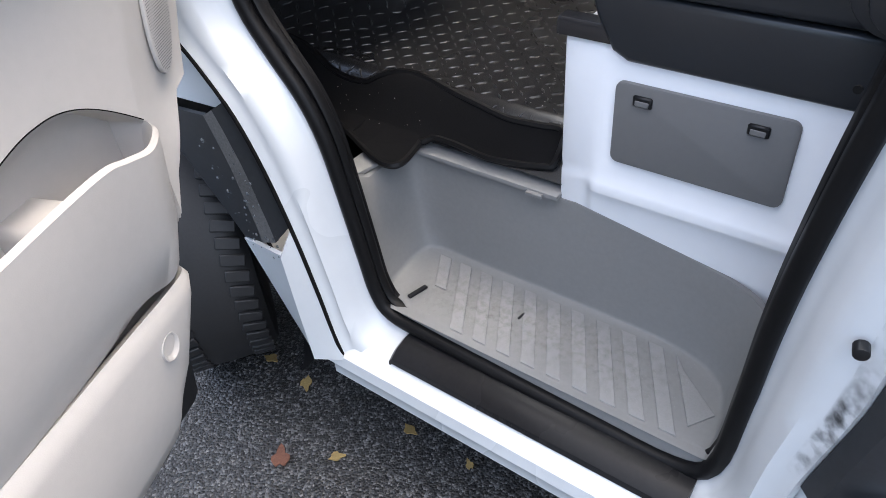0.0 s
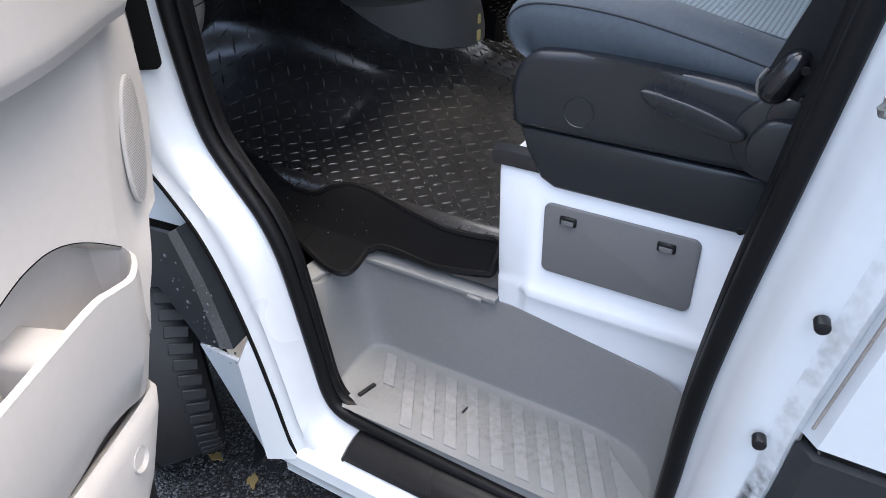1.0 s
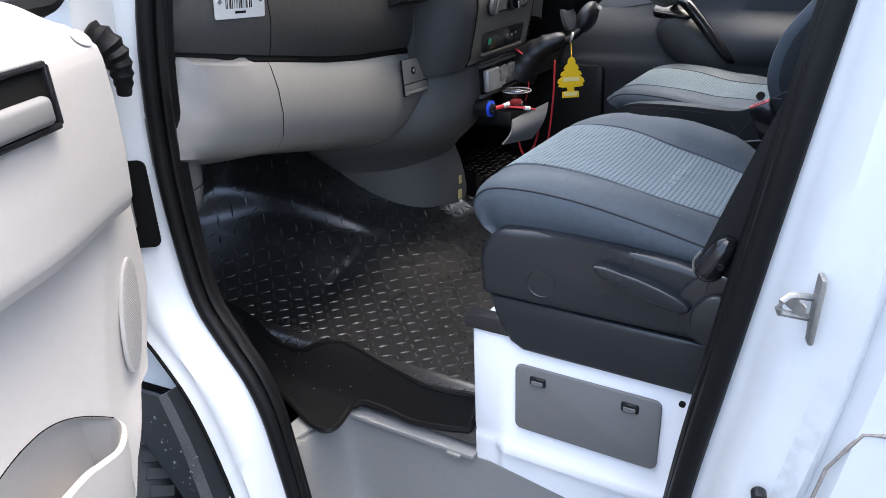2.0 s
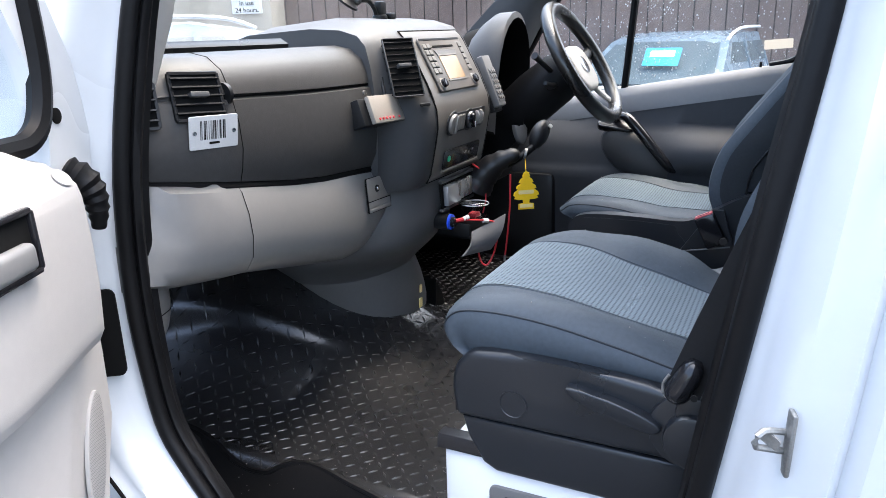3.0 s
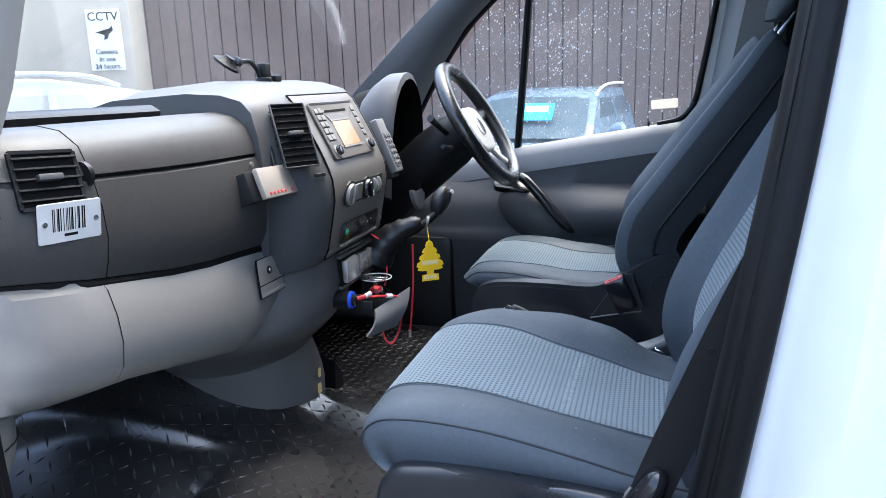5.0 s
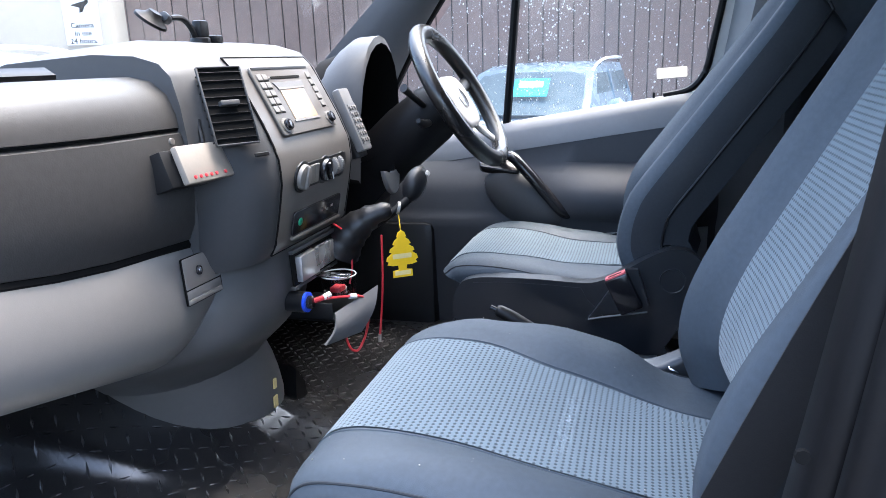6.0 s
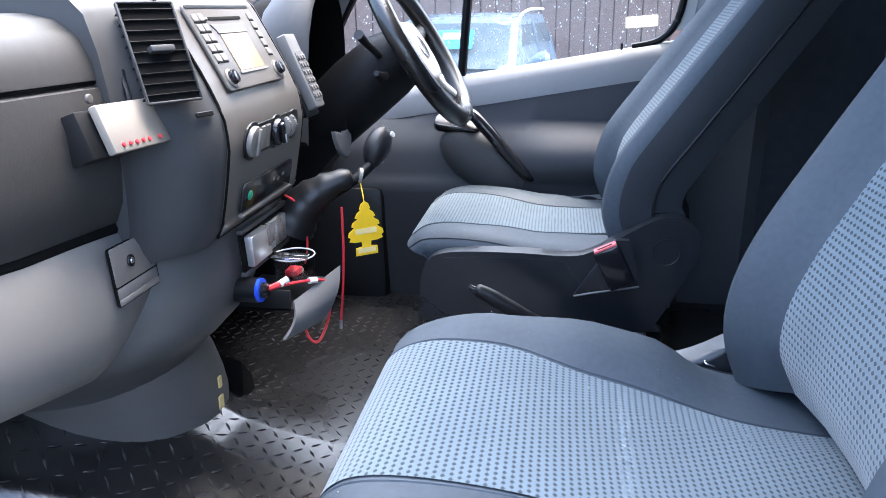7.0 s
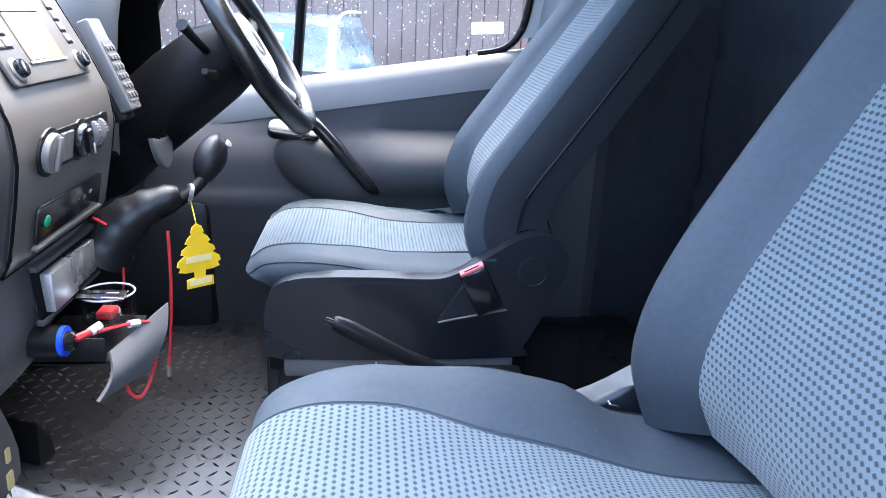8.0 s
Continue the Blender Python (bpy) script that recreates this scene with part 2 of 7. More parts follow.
ASHTRAY = material("satin_aluminium", (0.42, 0.43, 0.44), 0.3, metal=0.7, vary=0.05)
BOXCASE = material("beige_plastic", (0.25, 0.225, 0.195), 0.7, vary=0.05)
BARTOP = material("checker_bar_worn", (0.022, 0.022, 0.023), 0.27, vary=0.4, scale=40, spec=0.6)
HUBGREY = material("wheel_hub_grey", (0.50, 0.475, 0.43), 0.35, vary=0.05)


# ---- mesh helpers ----
def link(name, bm, mat, smooth=40):
    me = bpy.data.meshes.new(name)
    bmesh.ops.recalc_face_normals(bm, faces=bm.faces)
    bm.to_mesh(me)
    bm.free()
    for m in (mat if isinstance(mat, (list, tuple)) else [mat]):
        me.materials.append(m)
    if smooth:
        me.shade_smooth()
        me.set_sharp_from_angle(angle=radians(smooth))
    return new(name, me)


def part(name, bm, mat, parent, label="", smooth=40):
    ob = link(name, bm, mat, smooth)
    ob.parent = parent
    return tagged(ob, label)


def thing(name, label, category, group="", kind="", at=None):
    ob = new(name)
    ob.empty_display_size = 0.05
    if at is not None:
        ob.matrix_basis = at
    return tagged(ob, label, category, group, kind)


def box(x0, x1, y0, y1, z0, z1, bevel=0.0, seg=2, bm=None):
    b = bmesh.new()
    bmesh.ops.create_cube(b, size=1)
    for v in b.verts:
        v.co = Vector((x0 + (v.co.x + 0.5) * (x1 - x0), y0 + (v.co.y + 0.5) * (y1 - y0), z0 + (v.co.z + 0.5) * (z1 - z0)))
    if bevel:
        bmesh.ops.bevel(b, geom=b.edges[:], offset=bevel, segments=seg, profile=0.5, affect="EDGES")
    return merge(bm, b)


def merge(bm, b):
    if bm is None:
        return b
    me = bpy.data.meshes.new("tmp")
    b.to_mesh(me)
    b.free()
    bm.from_mesh(me)
    bpy.data.meshes.remove(me)
    return bm


def moved(b, m):
    bmesh.ops.transform(b, matrix=m, verts=b.verts)
    return b


def loft(sections, closed=True, caps=True, loop=False, uv=False):
    """Skin through sections with equal numbers of points; closed joins each section's ends, loop the first and last section."""
    b = bmesh.new()
    rows = [[b.verts.new(p) for p in s] for s in sections]
    k = len(rows[0])
    layer = b.loops.layers.uv.new("UVMap") if uv else None
    us = [0.0]
    for i in range(1, len(sections)):
        us.append(us[-1] + (Vector(sections[i][k // 2]) - Vector(sections[i - 1][k // 2])).length)
    mid = sections[len(sections) // 2]
    vs = [0.0]
    for j in range(1, k):
        vs.append(vs[-1] + (Vector(mid[j]) - Vector(mid[j - 1])).length)
    for i in range(len(rows) - (0 if loop else 1)):
        i2 = (i + 1) % len(rows)
        for j in range(k if closed else k - 1):
            j2 = (j + 1) % k
            f = b.faces.new((rows[i][j], rows[i][j2], rows[i2][j2], rows[i2][j]))
            if uv:
                for lp, (a, c) in zip(f.loops, ((i, j), (i, j2), (i2, j2), (i2, j))):
                    lp[layer].uv = (vs[c], us[a])
    if caps and closed and not loop:
        b.faces.new(rows[0])
        b.faces.new(rows[-1])
    return b


def sheet(fn, nu, nv, thick=0.0, uv=True):
    """A surface fn(s, t) for s and t in 0..1, given a thickness along its normals when asked."""
    secs = [[fn(i / nu, j / nv) for j in range(nv + 1)] for i in range(nu + 1)]
    b = loft(secs, closed=False, caps=False, uv=uv)
    if thick:
        bmesh.ops.recalc_face_normals(b, faces=b.faces)
        bmesh.ops.solidify(b, geom=b.faces[:], thickness=thick)
    return b


def tube(points, radius, seg=8, closed=False, flat=1.0, up=(0, 0, 1)):
    """A round or flattened tube along a line of points; radius is a number or one per point."""
    pts = [Vector(p) for p in points]
    secs = []
    for i, p in enumerate(pts):
        a = pts[i - 1] if (i or closed) else p
        c = pts[(i + 1) % len(pts)] if (i < len(pts) - 1 or closed) else p
        d = (c - a).normalized()
        u = Vector(up)
        if abs(d.dot(u)) > 0.95:
            u = Vector((0, 1, 0)) if abs(d.y) < 0.9 else Vector((1, 0, 0))
        s = d.cross(u).normalized()
        w = s.cross(d).normalized()
        r = radius[i] if isinstance(radius, (list, tuple)) else radius
        secs.append([p + s * (math.cos(q) * r) + w * (math.sin(q) * r * flat) for q in (2 * math.pi * k / seg for k in range(seg))])
    return loft(secs, True, not closed, closed)


def smooth_line(points, n=6, closed=False):
    """A Catmull-Rom line through the points."""
    p = [Vector(q) for q in points]
    out = []
    m = len(p)
    for i in range(m if closed else m - 1):
        a = p[(i - 1) % m] if (i or closed) else p[0]
        b1, c = p[i], p[(i + 1) % m]
        d = p[(i + 2) % m] if (i < m - 2 or closed) else p[-1]
        for k in range(n):
            t = k / n
            out.append(0.5 * (2 * b1 + (c - a) * t + (2 * a - 5 * b1 + 4 * c - d) * t * t + (3 * b1 - a - 3 * c + d) * t ** 3))
    if not closed:
        out.append(p[-1])
    return out


def plate(outline, depth, m=Matrix(), bevel=0.0, seg=2):
    """A flat plate: an outline in its own x and y, raised along its z by depth, placed by m."""
    b = bmesh.new()
    f = b.faces.new([b.verts.new((x, y, 0)) for x, y in outline])
    r = bmesh.ops.extrude_face_region(b, geom=[f])
    top = [v for v in r["geom"] if isinstance(v, bmesh.types.BMVert)]
    for v in top:
        v.co.z += depth
    if bevel:
        ts = set(top)
        es = [e for e in b.edges if e.verts[0] in ts and e.verts[1] in ts]
        bmesh.ops.bevel(b, geom=es, offset=bevel, segments=seg, profile=0.5, affect="EDGES")
    return moved(b, m)


def rrect(w, h, r, n=4, cx=0.0, cy=0.0):
    out = []
    for sx, sy, a in ((1, 1, 0), (-1, 1, 90), (-1, -1, 180), (1, -1, 270)):
        for k in range(n + 1):
            q = radians(a + 90 * k / n)
            out.append((cx + sx * (w / 2 - r) + r * math.cos(q), cy + sy * (h / 2 - r) + r * math.sin(q)))
    return out


def disc(r, depth, m=Matrix(), seg=24, bevel=0.0):
    return plate([(r * math.cos(2 * math.pi * k / seg), r * math.sin(2 * math.pi * k / seg)) for k in range(seg)], depth, m, bevel)


def lathe(profile, seg=24, m=Matrix()):
    secs = [[(r * math.cos(2 * math.pi * k / seg), r * math.sin(2 * math.pi * k / seg), z) for k in range(seg)] for r, z in profile]
    return moved(loft(secs), m)


def axes(origin, xa, ya):
    """The pose whose x and y run along xa and ya (made square) from origin."""
    x = Vector(xa).normalized()
    z = x.cross(Vector(ya)).normalized()
    y = z.cross(x)
    m = Matrix((x, y, z)).transposed().to_4x4()
    m.translation = Vector(origin)
    return m


def mix_pts(a, b, t):
    return tuple(p + (q - p) * t for p, q in zip(a, b))


def ease(a, b, x):
    t = min(max((x - a) / (b - a), 0.0), 1.0)
    return t * t * (3 - 2 * t)


def scatter(shape, places):
    """Many copies of a small bmesh, joined."""
    shape.verts.ensure_lookup_table()
    vs = np.array([[*v.co, 1.0] for v in shape.verts])
    fs = [[v.index for v in f.verts] for f in shape.faces]
    shape.free()
    verts, faces = [], []
    for m in places:
        k = len(verts)
        verts.extend(map(tuple, (vs @ np.array(m).T)[:, :3]))
        faces.extend([[i + k for i in f] for f in fs])
    me = bpy.data.meshes.new("tmp")
    me.from_pydata(verts, [], faces)
    b = bmesh.new()
    b.from_mesh(me)
    bpy.data.meshes.remove(me)
    return b


def pebble():
    b = bmesh.new()
    bmesh.ops.create_icosphere(b, subdivisions=1, radius=1)
    return b


# ---- ground and surroundings ----
ASPHALT = material("wet_asphalt", (0.045, 0.045, 0.047), 0.5, vary=0.5, scale=120, bump=0.4, bump_scale=260, stain=0.3)
an, al = ASPHALT.node_tree.nodes, ASPHALT.node_tree.links
chips = an.new("ShaderNodeTexVoronoi")
chips.inputs["Scale"].default_value = 190
atc = an.new("ShaderNodeTexCoord")
al.new(atc.outputs["Object"], chips.inputs["Vector"])
tone = an.new("ShaderNodeSeparateColor")
al.new(chips.outputs["Color"], tone.inputs[0])
curve = an.new("ShaderNodeMath")
curve.operation = "POWER"
curve.inputs[1].default_value = 4.5
al.new(tone.outputs[0], curve.inputs[0])
amix = an.new("ShaderNodeMix")
amix.data_type = "RGBA"
amix.inputs[6].default_value, amix.inputs[7].default_value = (0.006, 0.006, 0.0065, 1), (0.12, 0.12, 0.12, 1)
al.new(curve.outputs[0], amix.inputs["Factor"])
al.new(amix.outputs[2], an["Principled BSDF"].inputs["Base Color"])
abump = an.new("ShaderNodeBump")
abump.inputs["Strength"].default_value, abump.inputs["Distance"].default_value = 0.9, 0.003
abump.invert = True
al.new(chips.outputs["Distance"], abump.inputs["Height"])
al.new(abump.outputs[0], an["Principled BSDF"].inputs["Normal"])
FENCEWOOD = material("fence_brown", (0.10, 0.066, 0.055), 0.7, vary=0.25, scale=3, stain=0.3)
CREAM = material("cream_render", (0.33, 0.295, 0.24), 0.8, vary=0.05, scale=3)
CARBLUE = material("car_paint_slate_blue", (0.13, 0.18, 0.225), 0.25, vary=0.03, coat=0.6)
CARSILVER = material("car_paint_silver", (0.42, 0.46, 0.50), 0.25, vary=0.03, coat=0.6)
CARGLASS = material("car_glass_dark", (0.06, 0.085, 0.10), 0.08, vary=0.1)
PALEGLASS = material("car_glass_pale", (0.34, 0.33, 0.29), 0.1, vary=0.15, scale=4)
CYAN = material("cyan_card", (0.02, 0.30, 0.48), 0.5)

ground_mesh = bmesh.new()
bmesh.ops.create_grid(ground_mesh, x_segments=40, y_segments=40, size=60)
ground = tagged(link("ground", ground_mesh, ASPHALT), "dark wet asphalt yard with grit", "ground", kind="structure")


# ---- van body: the passenger side with its door opening ----
van_body = thing("van_body", "white panel van body with an open passenger doorway", "van body", kind="structure")

# inner line (under the seal) and outer line of the door jamb: x, z at each
JAMB = [
    (-0.345, 1.96, -0.405, 2.00), (-0.42, 1.83, -0.475, 1.87), (-0.474, 1.68, -0.535, 1.71), (-0.505, 1.53, -0.59, 1.55),
    (-0.528, 1.36, -0.62, 1.36), (-0.540, 1.18, -0.64, 1.18), (-0.53, 1.03, -0.65, 1.03), (-0.51, 0.93, -0.60, 0.92),
    (-0.465, 0.86, -0.545, 0.86), (-0.42, 0.80, -0.49, 0.79), (-0.39, 0.73, -0.45, 0.70), (-0.37, 0.63, -0.415, 0.58), (-0.35, 0.51, -0.39, 0.46),
    (-0.335, 0.43, -0.37, 0.35), (-0.305, 0.392, -0.335, 0.285), (-0.22, 0.382, -0.22, 0.28), (-0.05, 0.374, -0.05, 0.28),
    (0.10, 0.368, 0.10, 0.28), (0.23, 0.366, 0.28, 0.29), (0.285, 0.405, 0.36, 0.40), (0.297, 0.54, 0.385, 0.56), (0.302, 0.66, 0.41, 0.70),
    (0.31, 0.77, 0.42, 0.82), (0.325, 0.90, 0.44, 0.95), (0.345, 1.04, 0.46, 1.08), (0.37, 1.22, 0.475, 1.24), (0.395, 1.40, 0.49, 1.42),
    (0.42, 1.57, 0.50, 1.60), (0.44, 1.75, 0.51, 1.80), (0.44, 1.93, 0.50, 2.00), (0.36, 2.00, 0.40, 2.06), (0.05, 2.02, 0.05, 2.08), (-0.18, 2.01, -0.22, 2.07),
]


def lean_in(z):
    """How far the body side leans inwards above the belt line."""
    return 0.0 if z < 1.3 else 0.16 * (z - 1.3) ** 1.3


inner = smooth_line([(x, 0.035 + lean_in(z), z) for x, z, _, _ in JAMB], 4, True)
outer = smooth_line([(x, -0.05 + lean_in(z), z) for _, _, x, z in JAMB], 4, True)
deep = [Vector((p.x, p.y + 0.025, p.z)) for p in inner]
mids = [a * 0.5 + c * 0.5 + Vector((0, -0.012, 0)) for a, c in zip(inner, outer)]
lip = [c + (c - a).normalized() * 0.012 + Vector((0, 0.02, 0)) for a, c in zip(inner, outer)]
beads = [[a.lerp(c, k) + Vector((0, dy * (1.0 if a.x < 0.1 else 1.25), 0)) for a, c in zip(inner, outer)] for k, dy in ((0.14, 0.006), (0.30, -0.004), (0.44, -0.017), (0.60, -0.020), (0.74, -0.008), (0.88, -0.002))]
part("door_jamb", loft([[tuple(p) for p in q] for q in (deep, inner, *beads, outer, lip)], True, False), WHITE, van_body, "white painted door jamb", 60)
# the rubber seal round the opening: a bulb and a flat lip
bulb = [p + Vector((0, -0.004, 0)) for p in inner]
centre = Vector((-0.05, 0, 1.2))
seal_bm = tube(bulb, 0.0135, 8, True, up=(0, 1, 0))
grip = []
for p in inner:
    q = (centre - p)
    q.y = 0
    grip.append(p + q.normalized() * 0.012 + Vector((0, 0.012, 0)))
merge(seal_bm, tube(grip, 0.010, 6, True, up=(0, 1, 0)))
part("door_seal", seal_bm, RUBBER, van_body, "black rubber door seal", 60)


def inset(p, d, dy):
    q = centre - p
    q.y = 0
    k = 0.3 + 0.7 * ease(0.75, 1.05, p.z) if p.x > -0.05 else 0.3 + 0.15 * ease(0.9, 1.2, p.z)
    return tuple(p + q.normalized() * (0.006 + (d - 0.006) * k) + Vector((0, 0.02 + (dy - 0.02) * k, 0)))


part("door_surround", loft([[inset(p, d, dy) for p in inner] for d, dy in ((0.006, 0.02), (0.016, 0.024), (0.022, 0.034), (0.022, 0.058), (0.010, 0.06))], True, False), RUBBER, van_body, "black rubber doorway surround", 60)


def jamb_x(z, front=True, side=2):
    pts = JAMB[:15] if front else JAMB[18:30]
    pts = sorted((r[3], r[2]) for r in pts)
    for (z0, x0), (z1, x1) in zip(pts, pts[1:]):
        if z0 <= z <= z1:
            return x0 + (x1 - x0) * (z - z0) / max(z1 - z0, 1e-6)
    return pts[0][1] if z < pts[0][0] else pts[-1][1]


# front wing: upper paint, wheel arch cladding and lower paint behind the wheel
def wing_sheet(z0, z1, xf, y, steps=10, gap=0.008):
    secs = []
    for i in range(steps + 1):
        z = z0 + (z1 - z0) * i / steps
        xa, xb = jamb_x(z) - gap, xf(z)
        secs.append([(xa + (xb - xa) * k / 8, y + 0.006 * math.sin(math.pi * k / 8) * -1 + (0.012 if k == 0 else 0), z) for k in range(9)])
    b = loft(secs, False, False)
    bmesh.ops.recalc_face_normals(b, faces=b.faces)
    bmesh.ops.solidify(b, geom=b.faces[:], thickness=0.012)
    return b


WHEEL_X, WHEEL_Z, WHEEL_R = -0.93, 0.335, 0.335


part("front_wing", wing_sheet(0.785, 1.20, lambda z: -1.75, -0.05), WHITE, van_body, "white front wing panel")


def facet(name, label, mat, left, right, rows=8):
    """A pressed strip between two lines of points, with a folded-in edge."""
    secs = []
    for k in range(rows + 1):
        t = k / rows
        p, q = left(t), right(t)
        secs.append([mix_pts(p, q, j / 4) for j in range(5)])
    b = loft(secs, False, False)
    bmesh.ops.recalc_face_normals(b, faces=b.faces)
    bmesh.ops.solidify(b, geom=b.faces[:], thickness=0.008)
    return part(name, b, mat, van_body, label, 30)


def clad_line(dx0, dx1, z0, z1, y):
    return lambda t: (jamb_x(z0 + (z1 - z0) * t) - dx0 - (dx1 - dx0) * t, y, z0 + (z1 - z0) * t)


clad_edge = lambda t: (-0.557 - 0.19 * t ** 1.1, -0.056, 0.530 + 0.225 * t)
clad_ridge = clad_line(0.080, 0.060, 0.552, 0.783, -0.068)
clad_fold = clad_line(0.046, 0.032, 0.562, 0.796, -0.064)
clad_jamb = clad_line(0.008, 0.006, 0.598, 0.808, -0.050)
facet("wheel_arch_cladding", "black plastic wheel arch cladding", TRIMBLACK, clad_edge, clad_ridge)
facet("cladding_edge", "worn grey edge of the wheel arch cladding", TRIMGREY, clad_ridge, clad_fold)
facet("cladding_return", "black plastic cladding beside the door gap", TRIMBLACK, clad_fold, clad_jamb)
DROPLET = material("rain_bead", (0.10, 0.11, 0.12), 0.05, vary=0.1, spec=1.0)
rnd = random.Random(31)
beads_at = []
for k in range(60):
    z = 0.53 + 0.21 * rnd.random()
    q = 0.0012 + 0.0030 * rnd.random() ** 3
    beads_at.append(pose(jamb_x(z) - 0.02 - 0.10 * rnd.random(), -0.0725, z) @ Matrix.Diagonal((q, 0.6 * q, 1.2 * q, 1)))
tagged(part("rain_beads", scatter(pebble(), beads_at), DROPLET, van_body, "rain beads on the cladding"), kind="stuff")
wing_edge = lambda t: (-0.462 - 0.099 * t, -0.056, 0.318 + 0.206 * t)
wing_ridge = lambda t: (-0.418 - 0.022 * t, -0.074, 0.310 + 0.238 * t)
wing_jamb = clad_line(0.006, 0.008, 0.318, 0.594, -0.050)
facet("lower_wing", "white lower wing corner", WHITE, wing_edge, wing_ridge)
facet("lower_wing", "white lower wing corner with a rust mark", WHITE, wing_ridge, wing_jamb)
facet("wing_return", "white wing flange behind the wheel", WHITE, lambda t: (wing_edge(t)[0] + 0.02, 0.06, wing_edge(t)[2]), wing_edge)
facet("cladding_flange", "black flange behind the wheel", TRIMBLACK, lambda t: (clad_edge(t)[0] + 0.02, 0.06, clad_edge(t)[2]), clad_edge)
RUST = material("rust", (0.27, 0.155, 0.065), 0.8, vary=0.4, scale=80)
part("rust_spot", tube(smooth_line([(-0.395, -0.046, 0.44), (-0.388, -0.047, 0.40), (-0.376, -0.048, 0.36), (-0.366, -0.048, 0.325)], 3), [0.001, 0.002, 0.0035, 0.002, 0.003, 0.0035, 0.004, 0.003, 0.002, 0.001], 6), RUST, van_body, "rust streak on the seam")
arch_secs = []
for y in (-0.03, 0.30):
    arch_secs.append([(WHEEL_X + 0.43 * math.cos(a), y, WHEEL_Z + 0.43 * math.sin(a)) for a in [math.pi * (k / 20 * 1.3 - 0.15) for k in range(21)]])
part("wheel_arch_liner", loft(arch_secs, False, False), BLACK, van_body)
part("arch_backing", box(-1.8, -0.42, 0.30, 0.33, 0.15, 0.60), BLACK, van_body)

seam = [p + Vector((0, -0.004, 0)) for p in outer if p.x < -0.3 and 0.29 < p.z < 1.3]
part("panel_gap", tube(seam, 0.0035, 6), INKSHADE, van_body, "dark panel gap")

# sill: painted rocker with a rolled edge, and the black tread strip on it
rock = [(-0.05, 0.28), (-0.062, 0.30), (-0.058, 0.325), (-0.035, 0.335), (-0.02, 0.345), (0.02, 0.352), (0.06, 0.352), (0.06, 0.24), (-0.03, 0.24), (-0.05, 0.255)]
part("sill", loft([[(x, y, z) for y, z in rock] for x in (-0.40, -0.30, -0.1, 0.1, 0.30, 0.42)], True, True), WHITE, van_body, "white painted door sill")
strip_prof = [(-0.032, 0.339), (-0.030, 0.350), (-0.012, 0.362), (0.012, 0.368), (0.03, 0.368), (0.03, 0.352), (-0.01, 0.345)]
part("sill_strip", loft([[(x, y, z + 0.004 - (0.010 if x < -0.268 else 0)) for y, z in strip_prof] for x in (-0.270, -0.262, -0.1, 0.1, 0.262, 0.27)], True, True), SILLBLACK, van_body, "black plastic sill tread strip")

# rear of the doorway: body side with its dark rubbing strip
def side_sheet(z0, z1, y, x1=2.6, gap=0.006):
    secs = []
    for i in range(15):
        z = z0 + (z1 - z0) * i / 14
        xa = jamb_x(z, False) + gap
        yy = y + lean_in(z)
        secs.append([(xa + dx, yy + (0.02 if k == 0 else 0.0), z) for k, dx in enumerate((0.0, 0.02, 0.06, 0.3, 1.0, x1))])
    b = loft(secs, False, False)
    bmesh.ops.recalc_face_normals(b, faces=b.faces)
    bmesh.ops.solidify(b, geom=b.faces[:], thickness=0.012)
    return b


part("side_panel", side_sheet(0.805, 2.26, -0.055), WHITE, van_body, "white van side panel")
part("side_rubbing_strip", side_sheet(0.545, 0.795, -0.064), TRIMBLACK, van_body, "black plastic rubbing strip")
part("lower_side_panel", side_sheet(0.28, 0.535, -0.05), WHITE, van_body)

# step well: a moulded tub with rounded corners
def well_ring(h):
    """The tub's outline at height fraction h, from the doorway's front corner round to its rear corner."""
    out = smooth_line([(-0.335 - 0.055 * h, 0.03, 0), (-0.345 - 0.055 * h, 0.10 + 0.02 * h, 0), (-0.352 - 0.045 * h, 0.175 + 0.02 * h, 0), (-0.325 - 0.04 * h, 0.212 + 0.02 * h, 0),
                       (-0.20 - 0.02 * h, 0.215 + 0.02 * h, 0), (0.0, 0.215 + 0.02 * h, 0), (0.13 + 0.02 * h, 0.21 + 0.025 * h, 0), (0.215 + 0.035 * h, 0.185 + 0.03 * h, 0),
                       (0.255 + 0.04 * h, 0.13 + 0.02 * h, 0), (0.268 + 0.035 * h, 0.03, 0)], 4)
    return out


def well_top(x, y):
    z = 0.612 - 0.16 * max(x + 0.08, 0) if x > -0.10 else 0.606
    if x < -0.33:
        z += 0.085 * ease(0.125, 0.03, y)
    return z


rings = []
for k, (h, up) in enumerate(((0.0, 0.0), (0.0, 0.0), (0.10, 0.012), (0.16, 0.035), (0.3, 0.2), (0.6, 0.55), (0.9, 0.93), (1.0, 1.0), (1.25, 1.0))):
    ring = well_ring(h)
    if k == 0:
        mid = Vector((-0.04, 0.10, 0))
        ring = [mid + Vector(((p.x - mid.x) * 0.86, (p.y - mid.y) * (0.75 if p.y > mid.y else 1.0), 0)) for p in ring]
    rings.append([(p.x, p.y, 0.408 + up * (well_top(p.x, p.y) - 0.408)) for p in ring])
part("step_well", loft(rings, False, False), STEPGREY, van_body, "grey moulded plastic step well", 60)
tread = bmesh.new()
tread.faces.new([tread.verts.new(p) for p in rings[0]])
merge(tread, loft([[(x, y, z) for y, z in ((0.050, 0.4085), (0.040, 0.4075), (0.036, 0.402), (0.036, 0.36), (0.050, 0.36))] for x in (-0.335, -0.31, 0.24, 0.268)]))
part("step_tread", tread, STEPGREY, van_body)
